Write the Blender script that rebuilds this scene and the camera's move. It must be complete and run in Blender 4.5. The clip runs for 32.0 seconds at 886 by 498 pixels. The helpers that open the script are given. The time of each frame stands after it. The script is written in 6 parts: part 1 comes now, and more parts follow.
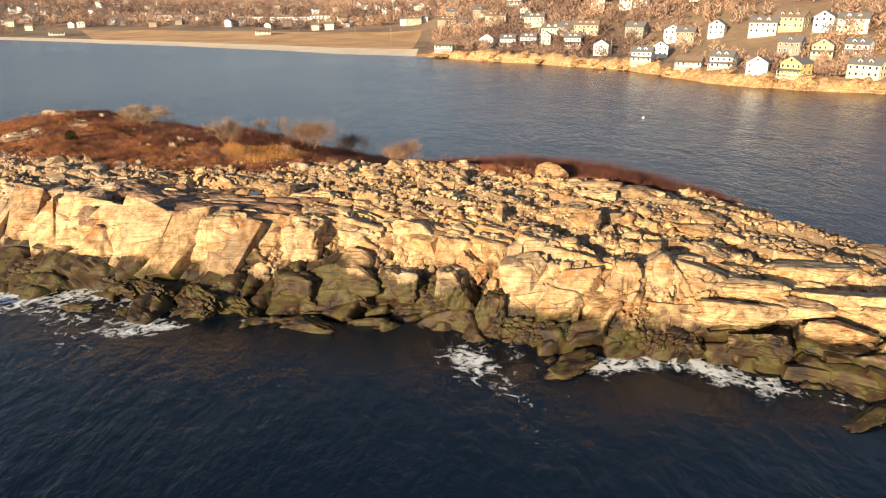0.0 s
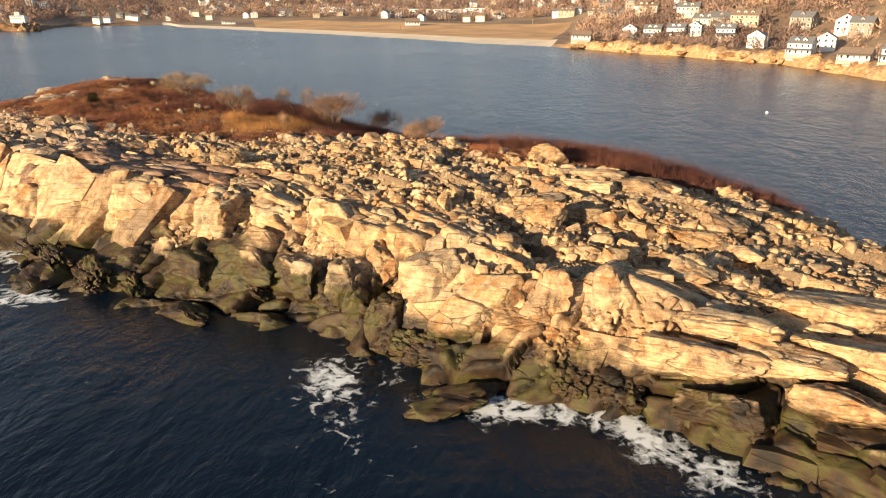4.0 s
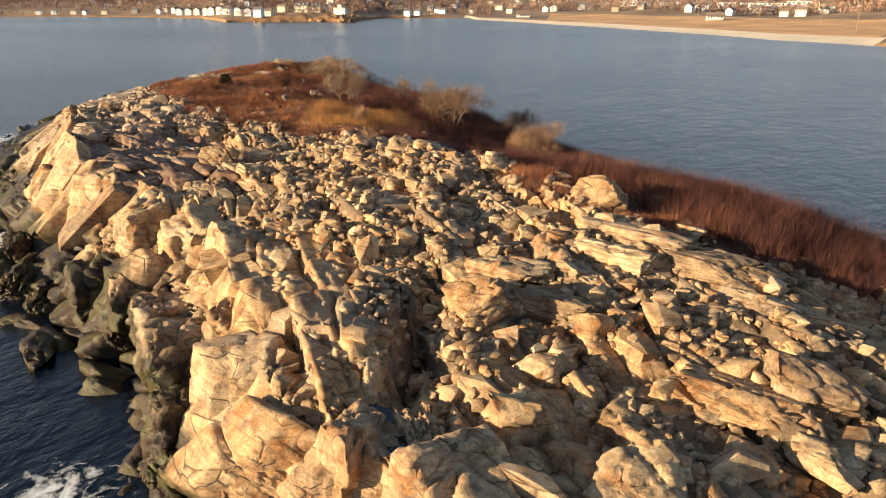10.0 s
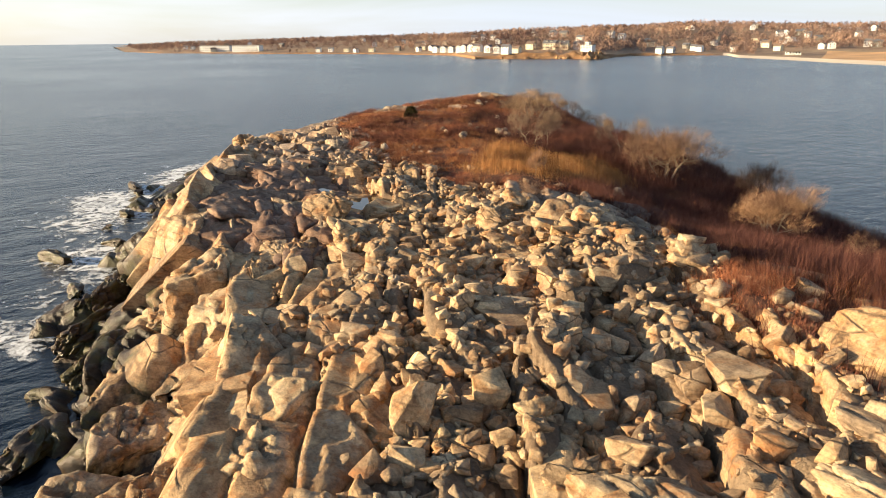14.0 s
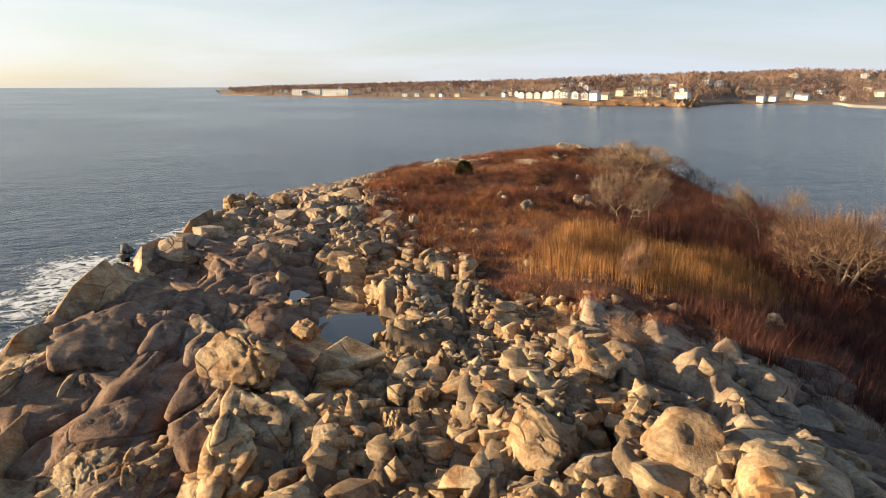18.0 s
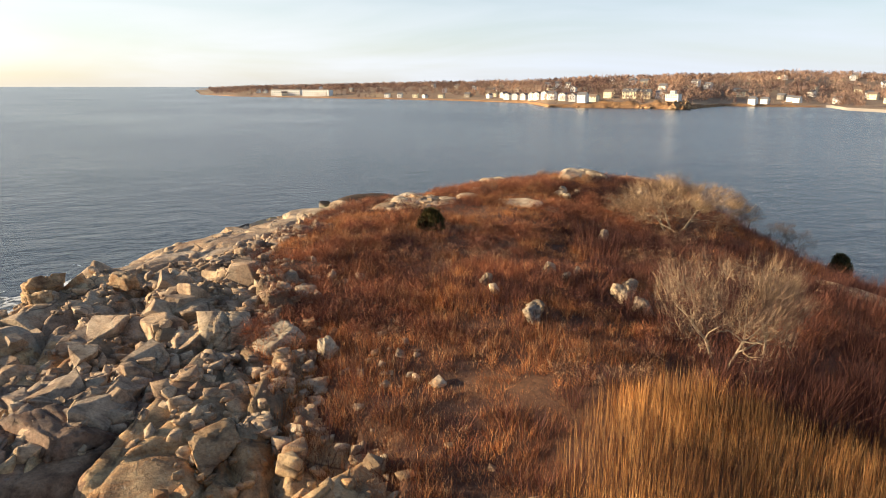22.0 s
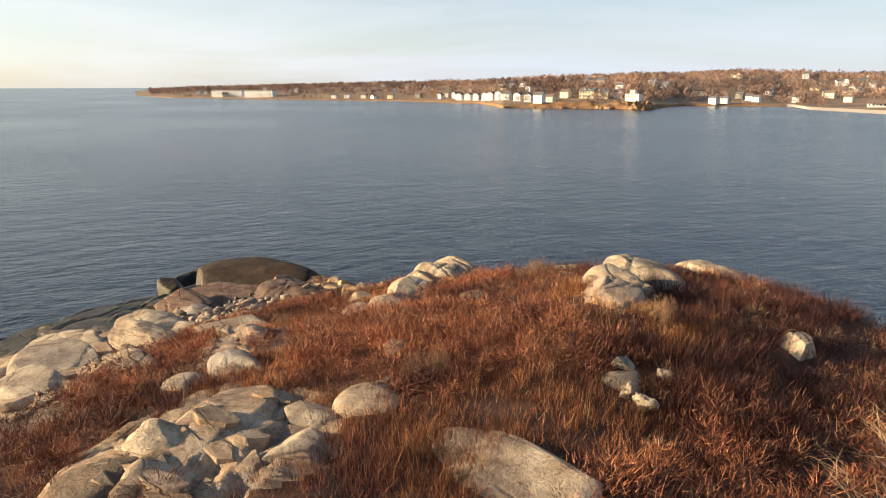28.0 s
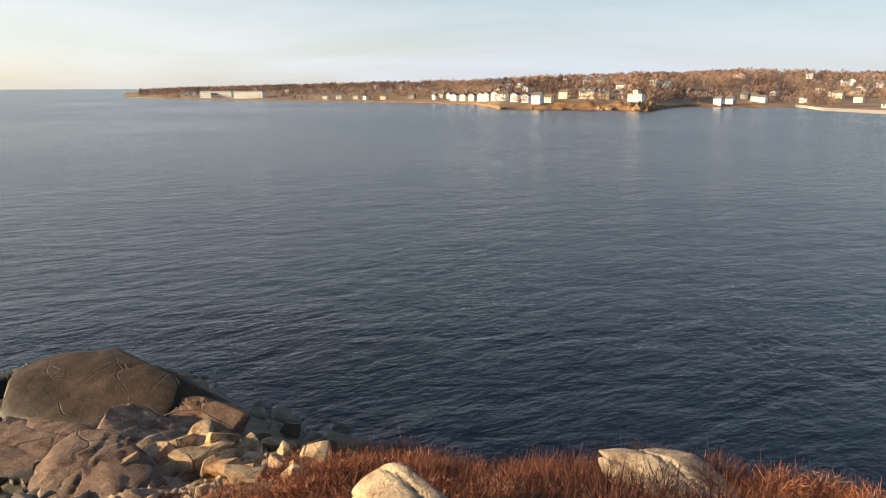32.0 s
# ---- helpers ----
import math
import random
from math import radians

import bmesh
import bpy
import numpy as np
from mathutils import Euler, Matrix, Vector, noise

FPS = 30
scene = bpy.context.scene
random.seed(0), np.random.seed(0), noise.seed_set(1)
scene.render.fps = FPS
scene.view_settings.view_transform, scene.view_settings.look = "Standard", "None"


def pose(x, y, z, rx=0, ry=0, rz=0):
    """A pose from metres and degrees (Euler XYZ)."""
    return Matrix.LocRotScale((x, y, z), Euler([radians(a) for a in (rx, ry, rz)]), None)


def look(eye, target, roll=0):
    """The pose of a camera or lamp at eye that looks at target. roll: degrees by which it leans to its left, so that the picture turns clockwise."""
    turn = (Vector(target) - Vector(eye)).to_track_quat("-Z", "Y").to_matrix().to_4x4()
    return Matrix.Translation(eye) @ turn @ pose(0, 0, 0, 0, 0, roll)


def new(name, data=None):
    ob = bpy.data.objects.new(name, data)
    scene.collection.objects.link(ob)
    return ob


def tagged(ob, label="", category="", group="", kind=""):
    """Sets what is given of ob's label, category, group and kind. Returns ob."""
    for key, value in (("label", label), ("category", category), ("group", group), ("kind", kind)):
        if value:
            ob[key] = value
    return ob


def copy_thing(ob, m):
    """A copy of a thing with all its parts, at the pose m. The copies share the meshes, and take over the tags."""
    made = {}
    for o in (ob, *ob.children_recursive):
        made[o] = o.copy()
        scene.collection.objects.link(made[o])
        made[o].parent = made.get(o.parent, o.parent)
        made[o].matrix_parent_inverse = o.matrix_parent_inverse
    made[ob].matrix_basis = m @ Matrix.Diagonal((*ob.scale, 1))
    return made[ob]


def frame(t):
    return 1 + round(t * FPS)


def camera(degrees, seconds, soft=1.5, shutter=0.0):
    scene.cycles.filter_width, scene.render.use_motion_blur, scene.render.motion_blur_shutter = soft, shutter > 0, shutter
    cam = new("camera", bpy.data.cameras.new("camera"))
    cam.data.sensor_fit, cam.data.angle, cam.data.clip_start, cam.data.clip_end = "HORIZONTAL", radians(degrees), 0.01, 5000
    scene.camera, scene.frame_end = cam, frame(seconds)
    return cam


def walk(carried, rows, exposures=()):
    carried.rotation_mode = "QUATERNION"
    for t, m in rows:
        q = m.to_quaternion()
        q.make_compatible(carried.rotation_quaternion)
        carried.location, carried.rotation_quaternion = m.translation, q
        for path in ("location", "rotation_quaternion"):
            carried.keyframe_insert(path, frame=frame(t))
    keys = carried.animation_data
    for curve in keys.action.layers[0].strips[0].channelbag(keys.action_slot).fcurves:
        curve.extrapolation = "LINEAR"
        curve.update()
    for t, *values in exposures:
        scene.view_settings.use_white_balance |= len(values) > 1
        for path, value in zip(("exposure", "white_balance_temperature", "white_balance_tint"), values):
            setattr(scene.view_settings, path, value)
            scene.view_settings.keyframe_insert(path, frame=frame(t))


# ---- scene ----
cam = camera(64.5, 32.0, soft=1.05)
PATH = [
    (0, (0.0, 0.0, 29.46), (0.015, 1.884, 28.793), -0.17),
    (0.5, (2.67, 1.54, 28.85), (2.646, 3.42, 28.17), -0.09),
    (1, (5.24, 3.2, 28.22), (5.179, 5.085, 27.547), -0.15),
    (1.5, (7.68, 4.9, 27.56), (7.575, 6.784, 26.883), -0.11),
    (2, (10.04, 6.74, 26.92), (9.897, 8.618, 26.24), -0.04),
    (2.5, (12.45, 8.82, 26.25), (12.231, 10.692, 25.573), -0.01),
    (4.5, (21.7, 17.71, 23.52), (21.218, 19.532, 22.847), -0.01),
    (5, (23.91, 20.16, 23.12), (23.389, 21.968, 22.447), -0.01),
    (5.5, (25.95, 22.77, 23.1), (25.428, 24.576, 22.426), -0.01),
    (6, (27.7, 25.43, 23.14), (27.163, 27.229, 22.458), -0.06),
    (6.5, (29.16, 28.06, 23.16), (28.573, 29.847, 22.475), -0.03),
    (7, (30.34, 30.66, 23.01), (29.669, 32.415, 22.325), -0.05),
    (7.5, (31.27, 33.13, 22.82), (30.533, 34.86, 22.137), -0.06),
    (8, (31.95, 35.62, 22.53), (31.131, 37.314, 21.852), -0.06),
    (8.5, (32.36, 37.93, 22.28), (31.466, 39.589, 21.596), -0.11),
    (9, (32.59, 40.31, 21.93), (31.61, 41.914, 21.252), -0.15),
    (9.5, (32.64, 42.61, 21.61), (31.578, 44.162, 20.927), -0.21),
    (10, (32.51, 44.91, 21.31), (31.362, 46.399, 20.631), -0.30),
    (10.5, (32.14, 47.08, 21.08), (30.918, 48.512, 20.397), -0.39),
    (11, (31.64, 49.27, 20.84), (30.346, 50.63, 20.159), -0.46),
    (11.5, (30.91, 51.37, 20.56), (29.545, 52.662, 19.876), -0.51),
    (12, (29.91, 53.45, 20.28), (28.487, 54.672, 19.602), -0.52),
    (12.5, (28.73, 55.56, 19.98), (27.236, 56.709, 19.305), -0.56),
    (13, (27.37, 57.64, 19.7), (25.817, 58.717, 19.048), -0.72),
    (13.5, (25.86, 59.66, 19.46), (24.265, 60.705, 18.85), -0.73),
    (14, (24.14, 61.63, 19.33), (22.524, 62.666, 18.751), -0.70),
    (14.5, (22.34, 63.51, 19.21), (20.699, 64.514, 18.668), -0.59),
    (16.5, (13.67, 70.89, 18.33), (11.916, 71.731, 17.88), -0.20),
    (17, (11.2, 72.67, 18.22), (9.44, 73.509, 17.77), -0.26),
    (17.5, (8.73, 74.32, 18.2), (6.97, 75.162, 17.749), -0.27),
    (18, (6.18, 75.92, 18.24), (4.428, 76.767, 17.783), -0.16),
    (18.5, (3.64, 77.6, 18.29), (1.887, 78.44, 17.838), -0.18),
    (19, (1.05, 79.23, 18.41), (-0.71, 80.071, 17.956), -0.14),
    (19.5, (-1.53, 80.76, 18.55), (-3.284, 81.605, 18.096), -0.10),
    (20, (-4.25, 82.3, 18.64), (-6.011, 83.14, 18.184), -0.05),
    (20.5, (-6.96, 83.78, 18.64), (-8.712, 84.619, 18.186), -0.00),
    (21, (-9.76, 85.32, 18.59), (-11.508, 86.177, 18.136), 0.02),
    (21.5, (-12.6, 86.9, 18.63), (-14.341, 87.769, 18.172), 0.04),
    (22, (-15.46, 88.52, 18.67), (-17.197, 89.408, 18.213), 0.04),
    (22.5, (-18.3, 90.14, 18.73), (-20.028, 91.036, 18.268), 0.12),
    (23, (-21.13, 91.73, 18.72), (-22.848, 92.646, 18.259), 0.06),
    (23.5, (-23.92, 93.3, 18.68), (-25.63, 94.233, 18.218), 0.06),
    (24, (-26.7, 94.91, 18.62), (-28.397, 95.857, 18.166), 0.07),
    (24.5, (-29.56, 96.57, 18.61), (-31.244, 97.542, 18.151), 0.10),
    (25, (-32.31, 98.26, 18.64), (-33.986, 99.247, 18.187), 0.01),
    (25.5, (-35.0, 99.94, 18.68), (-36.671, 100.939, 18.226), -0.08),
    (27.5, (-45.84, 107.07, 18.65), (-47.508, 108.072, 18.198), -0.11),
    (28, (-48.52, 108.9, 18.72), (-50.193, 109.899, 18.263), -0.17),
    (28.5, (-51.25, 110.77, 18.7), (-52.921, 111.777, 18.247), -0.16),
    (29, (-53.99, 112.67, 18.68), (-55.662, 113.679, 18.222), -0.17),
    (29.5, (-56.65, 114.57, 18.65), (-58.316, 115.581, 18.196), -0.18),
    (30, (-59.29, 116.43, 18.6), (-60.953, 117.433, 18.142), -0.13),
    (30.5, (-61.99, 118.27, 18.47), (-63.657, 119.279, 18.016), -0.19),
    (31, (-64.72, 120.05, 18.37), (-66.385, 121.06, 17.917), -0.10),
    (31.5, (-67.43, 121.85, 18.21), (-69.1, 122.858, 17.758), -0.11),
    (32, (-70.02, 123.59, 17.95), (-71.69, 124.6, 17.495), -0.22),
]
walk(cam, [(t, look(eye, target, roll)) for t, eye, target, roll in PATH], exposures=[(0, 1.1), (9, 1.12), (13, 1.46), (14.5, 1.32), (17, 1.17), (20, 1.3), (24, 1.36), (28, 1.28), (32, 1.2)])

# ---- light ----
SUN_AZ, SUN_EL = 147.0, 12.0          # degrees: yaw of the sun from +y towards -x, and its height
sun_way = Vector((-math.sin(radians(SUN_AZ)) * math.cos(radians(SUN_EL)),
                  math.cos(radians(SUN_AZ)) * math.cos(radians(SUN_EL)), math.sin(radians(SUN_EL))))
sun = new("sun", bpy.data.lights.new("sun", "SUN"))
sun.data.energy, sun.data.angle, sun.data.color = 5.0, radians(0.6), (1.0, 0.785, 0.495)
sun.matrix_world = look(sun_way * 100, (0, 0, 0))

world = bpy.data.worlds.new("world")
scene.world = world
world.use_nodes = True
wn, wl = world.node_tree.nodes, world.node_tree.links
wn.clear()
sky = wn.new("ShaderNodeTexSky")
sky.sky_type, sky.sun_disc = "NISHITA", False
sky.sun_elevation, sky.sun_rotation = radians(SUN_EL), radians(-SUN_AZ)
sky.air_density, sky.dust_density, sky.ozone_density = 1.0, 0.6, 2.0
sky_tc = wn.new("ShaderNodeTexCoord")
sky_map = wn.new("ShaderNodeMapping")
sky_map.inputs["Scale"].default_value = (1.2, 1.2, 9.0)
sky_map.inputs["Rotation"].default_value = (0.05, 0.03, 0.4)
cloud = wn.new("ShaderNodeTexNoise")
cloud.inputs["Scale"].default_value, cloud.inputs["Detail"].default_value = 1.6, 6.0
cloud.inputs["Distortion"].default_value = 0.6
cloud_ramp = wn.new("ShaderNodeValToRGB")
cloud_ramp.color_ramp.elements[0].position, cloud_ramp.color_ramp.elements[1].position = 0.30, 0.85
cloud_mix = wn.new("ShaderNodeMix")
cloud_mix.data_type = "RGBA"
cloud_amount = wn.new("ShaderNodeMath")
cloud_amount.operation = "MULTIPLY_ADD"
cloud_amount.inputs[1].default_value, cloud_amount.inputs[2].default_value = 0.8, 0.4
backg, wout = wn.new("ShaderNodeBackground"), wn.new("ShaderNodeOutputWorld")
backg.inputs["Strength"].default_value = 0.072
wl.new(sky_tc.outputs["Generated"], sky_map.inputs["Vector"])
wl.new(sky_map.outputs["Vector"], cloud.inputs["Vector"])
wl.new(cloud.outputs["Fac"], cloud_ramp.inputs["Fac"])
wl.new(cloud_ramp.outputs["Color"], cloud_amount.inputs[0])
# The veil of haze and cirrus thins out towards the zenith.
sky_up = wn.new("ShaderNodeSeparateXYZ")
veil = wn.new("ShaderNodeMapRange")
veil.inputs["From Min"].default_value, veil.inputs["From Max"].default_value = 0.02, 0.5
veil.inputs["To Min"].default_value, veil.inputs["To Max"].default_value = 1.0, 0.05
veiled = wn.new("ShaderNodeMath")
veiled.operation = "MULTIPLY"
wl.new(sky_tc.outputs["Generated"], sky_up.inputs[0])
wl.new(sky_up.outputs["Z"], veil.inputs["Value"])
wl.new(cloud_amount.outputs[0], veiled.inputs[0])
wl.new(veil.outputs["Result"], veiled.inputs[1])
wl.new(veiled.outputs[0], cloud_mix.inputs["Factor"])
# Thin cloud glows warmer and brighter on the sun's side of the sky.
sunward = wn.new("ShaderNodeVectorMath")
sunward.operation = "DOT_PRODUCT"
sunward.inputs[1].default_value = sun_way
glow = wn.new("ShaderNodeMapRange")
glow.inputs["From Min"].default_value, glow.inputs["From Max"].default_value = -0.1, 0.95
cloud_tint = wn.new("ShaderNodeMix")
cloud_tint.data_type = "RGBA"
cloud_tint.inputs["A"].default_value, cloud_tint.inputs["B"].default_value = (4.6, 5.0, 5.7, 1), (6.6, 6.4, 6.1, 1)
wl.new(sky_tc.outputs["Generated"], sunward.inputs[0])
wl.new(sunward.outputs["Value"], glow.inputs["Value"])
wl.new(glow.outputs["Result"], cloud_tint.inputs["Factor"])
wl.new(cloud_tint.outputs["Result"], cloud_mix.inputs["B"])
wl.new(sky.outputs["Color"], cloud_mix.inputs["A"])
wl.new(cloud_mix.outputs["Result"], backg.inputs["Color"])
wl.new(backg.outputs["Background"], wout.inputs["Surface"])

# ---- materials ----
def material(name, rough=0.8):
    m = bpy.data.materials.new(name)
    m.use_nodes = True
    b = m.node_tree.nodes["Principled BSDF"]
    b.inputs["Roughness"].default_value = rough
    return m, m.node_tree.nodes, m.node_tree.links, b


def noise_node(n, l, scale, detail=5.0, rough=0.6, coords=None, dist=0.0):
    t = n.new("ShaderNodeTexNoise")
    t.inputs["Scale"].default_value, t.inputs["Detail"].default_value = scale, detail
    t.inputs["Roughness"].default_value, t.inputs["Distortion"].default_value = rough, dist
    if coords:
        l.new(coords, t.inputs["Vector"])
    return t.outputs["Fac"]


def ramp(n, l, fac, *stops):
    r = n.new("ShaderNodeValToRGB")
    e = r.color_ramp.elements
    while len(e) < len(stops):
        e.new(0.5)
    for x, (pos, col) in zip(e, stops):
        x.position = pos
        x.color = (*col, 1) if len(col) == 3 else col
    l.new(fac, r.inputs["Fac"])
    return r.outputs["Color"]


def mixc(n, l, fac, a, b, mode="MIX"):
    m = n.new("ShaderNodeMix")
    m.data_type, m.blend_type = "RGBA", mode
    for key, v in (("Factor", fac), ("A", a), ("B", b)):
        if isinstance(v, tuple):
            m.inputs[key].default_value = (*v, 1)
        elif isinstance(v, (int, float)):
            m.inputs[key].default_value = v
        else:
            l.new(v, m.inputs[key])
    return m.outputs["Result"]


def mathn(n, l, op, a, b=0.0, c=None):
    m = n.new("ShaderNodeMath")
    m.operation = op
    for i, v in enumerate((a, b) if c is None else (a, b, c)):
        if isinstance(v, (int, float)):
            m.inputs[i].default_value = v
        else:
            l.new(v, m.inputs[i])
    return m.outputs[0]


def bump(n, l, b, height, strength, distance, normal=None):
    k = n.new("ShaderNodeBump")
    k.inputs["Strength"].default_value, k.inputs["Distance"].default_value = strength, distance
    l.new(height, k.inputs["Height"])
    if normal:
        l.new(normal, k.inputs["Normal"])
    l.new(k.outputs["Normal"], b.inputs["Normal"])
    return k.outputs["Normal"]


def GREY(v):
    return (v, v, v)


def granite(name, tint=(1.10, 1.15, 1.12), wet=True, stain=1.0, belt_height=-5.5):
    """Weathered coastal granite: buff feldspar, grey lichen, rust stains, cracks, and the dark weed belt near the sea."""
    m, n, l, b = material(name, 0.82)
    pos = n.new("ShaderNodeNewGeometry").outputs["Position"]
    sep = n.new("ShaderNodeSeparateXYZ")
    l.new(pos, sep.inputs[0])
    rnd = n.new("ShaderNodeObjectInfo").outputs["Random"]
    isl = n.new("ShaderNodeNewGeometry").outputs["Random Per Island"]
    big = noise_node(n, l, 0.16, 4, 0.55, pos)
    mid = noise_node(n, l, 0.9, 6, 0.65, pos, 0.4)
    fine = noise_node(n, l, 9.0, 6, 0.7, pos)
    col = ramp(n, l, mid, (0.34, (0.15, 0.105, 0.075)), (0.47, (0.36, 0.28, 0.195)), (0.64, (0.55, 0.455, 0.33)))
    col = mixc(n, l, ramp(n, l, big, (0.42, GREY(0)), (0.66, GREY(0.55))), col, (0.27, 0.245, 0.225))
    rust = noise_node(n, l, 0.55, 7, 0.7, pos, 1.2)
    col = mixc(n, l, ramp(n, l, rust, (0.50, GREY(0)), (0.64, GREY(0.8 * stain))), col, (0.30, 0.155, 0.07))
    vary = mathn(n, l, "ADD", rnd, isl)
    vary = mathn(n, l, "FRACT", vary)
    col = mixc(n, l, 0.72 * (0.4 + 0.6 * stain), col, ramp(n, l, vary, (0.0, (0.72, 0.60, 0.50)), (0.25, (1.2, 0.93, 0.66)), (0.5, (1.05, 1.0, 0.95)), (0.75, (1.35, 1.2, 0.98)), (1.0, (1.55, 1.45, 1.3))), "MULTIPLY")
    col = mixc(n, l, 0.62, col, ramp(n, l, fine, (0.36, GREY(0.5)), (0.5, GREY(1.0)), (0.64, GREY(1.3))), "MULTIPLY")
    spots = noise_node(n, l, 2.6, 5, 0.75, pos)
    col = mixc(n, l, ramp(n, l, spots, (0.60, GREY(0)), (0.68, GREY(0.5))), col, (0.36, 0.35, 0.32))
    col = mixc(n, l, 1.0, col, tint, "MULTIPLY")
    vor = n.new("ShaderNodeTexVoronoi")
    vor.feature = "DISTANCE_TO_EDGE"
    vor.inputs["Scale"].default_value = 0.62
    warp = n.new("ShaderNodeVectorMath")
    warp.operation = "MULTIPLY_ADD"
    wn3 = n.new("ShaderNodeTexNoise")
    wn3.inputs["Scale"].default_value = 0.8
    l.new(pos, wn3.inputs["Vector"])
    l.new(wn3.outputs["Color"], warp.inputs[0])
    warp.inputs[1].default_value = (0.16, 0.16, 0.16)
    beds = n.new("ShaderNodeMapping")
    beds.inputs["Rotation"].default_value = (radians(24), radians(8), radians(20))
    beds.inputs["Scale"].default_value = (0.34, 0.62, 1.25)
    l.new(pos, beds.inputs["Vector"])
    l.new(beds.outputs["Vector"], warp.inputs[2])
    l.new(warp.outputs[0], vor.inputs["Vector"])
    crack = ramp(n, l, vor.outputs["Distance"], (0.0, GREY(0)), (0.022, GREY(1)))
    crack = mathn(n, l, "MAXIMUM", crack, ramp(n, l, noise_node(n, l, 0.4, 3, 0.6, pos), (0.42, GREY(0)), (0.52, GREY(1))))
    cell = n.new("ShaderNodeTexVoronoi")
    cell.inputs["Scale"].default_value = 0.62
    l.new(warp.outputs[0], cell.inputs["Vector"])
    cellc = n.new("ShaderNodeSeparateColor")
    l.new(cell.outputs["Color"], cellc.inputs[0])
    tone = n.new("ShaderNodeAttribute")
    tone.attribute_name = "block_tone"
    pick = mathn(n, l, "FRACT", mathn(n, l, "ADD", mathn(n, l, "MULTIPLY", cellc.outputs[0], 0.35), tone.outputs["Fac"]))
    col = mixc(n, l, 0.6, col, ramp(n, l, pick, (0.0, (0.62, 0.52, 0.46)), (0.25, (1.05, 0.86, 0.68)), (0.5, (0.92, 0.92, 0.95)), (0.75, (1.25, 1.12, 0.92)), (1.0, (0.8, 0.72, 0.66))), "MULTIPLY")
    if wet:
        zz = mathn(n, l, "ADD", sep.outputs["Z"], mathn(n, l, "MULTIPLY", noise_node(n, l, 0.22, 6, 0.7, pos), belt_height))
        algae = ramp(n, l, noise_node(n, l, 0.5, 5, 0.6, pos), (0.36, (0.018, 0.014, 0.010)), (0.48, (0.055, 0.032, 0.016)), (0.57, (0.07, 0.06, 0.018)), (0.68, (0.028, 0.022, 0.014)))
        belt = mathn(n, l, "SUBTRACT", 1.0, mathn(n, l, "MULTIPLY", mathn(n, l, "ADD", zz, 0.2), 0.9))
        k = n.new("ShaderNodeClamp")
        l.new(belt, k.inputs[0])
        col = mixc(n, l, k.outputs[0], col, algae)
        l.new(mathn(n, l, "SUBTRACT", 0.84, mathn(n, l, "MULTIPLY", k.outputs[0], 0.38)), b.inputs["Roughness"])
    seams = n.new("ShaderNodeTexNoise")
    seams.inputs["Scale"].default_value, seams.inputs["Detail"].default_value = 2.2, 6.0
    thin = n.new("ShaderNodeMapping")
    thin.inputs["Scale"].default_value = (0.35, 1.0, 2.6)
    l.new(beds.outputs["Vector"], thin.inputs["Vector"])
    l.new(thin.outputs["Vector"], seams.inputs["Vector"])
    col = mixc(n, l, 0.5 * (0.5 + 0.5 * stain), col, ramp(n, l, seams.outputs["Fac"], (0.36, (0.45, 0.38, 0.33)), (0.46, GREY(1.0)), (0.62, (1.18, 1.15, 1.1))), "MULTIPLY")
    col = mixc(n, l, crack, mixc(n, l, 0.75, col, (0.05, 0.035, 0.025)), col)
    l.new(col, b.inputs["Base Color"])
    h = mathn(n, l, "MULTIPLY_ADD", fine, 0.16, mathn(n, l, "MULTIPLY", mid, 0.08))
    h = mathn(n, l, "MULTIPLY_ADD", crack, 0.12, h)
    ridge = n.new("ShaderNodeTexNoise")
    ridge.noise_type = "RIDGED_MULTIFRACTAL"
    ridge.inputs["Scale"].default_value, ridge.inputs["Detail"].default_value = 1.1, 5.0
    l.new(beds.outputs["Vector"], ridge.inputs["Vector"])
    h = mathn(n, l, "MULTIPLY_ADD", ridge.outputs["Fac"], 0.09, h)
    chips = n.new("ShaderNodeTexVoronoi")
    chips.inputs["Scale"].default_value = 1.7
    l.new(warp.outputs[0], chips.inputs["Vector"])
    step = n.new("ShaderNodeSeparateColor")
    l.new(chips.outputs["Color"], step.inputs[0])
    h = mathn(n, l, "MULTIPLY_ADD", step.outputs[0], 0.17, h)
    bump(n, l, b, h, 1.0, 0.42)
    b.inputs["Specular IOR Level"].default_value = 0.3
    return m


MAT_ROCK = granite("granite")
MAT_ROCK_WEED = granite("weed-darkened granite", belt_height=-8.6)
MAT_ROCK_GREY = granite("grey granite", (1.0, 1.06, 1.16), stain=0.45)
# Granite tinted darker and violet: the slabs' shade is put into the colour.
MAT_ROCK_VIOLET_SHADE = granite("violet-grey shade-tinted granite", (0.60, 0.56, 0.62), False, 0.7)
MAT_ROCK_PALE = granite("pale lichened granite", (1.12, 1.25, 1.38), False, 0.2)
# Darkened for wet rock, and to paint in shade on the side facing away.
MAT_ROCK_WHALE = granite("brown wet shade-darkened granite", (0.13, 0.105, 0.096), stain=0.5, belt_height=-2.6)


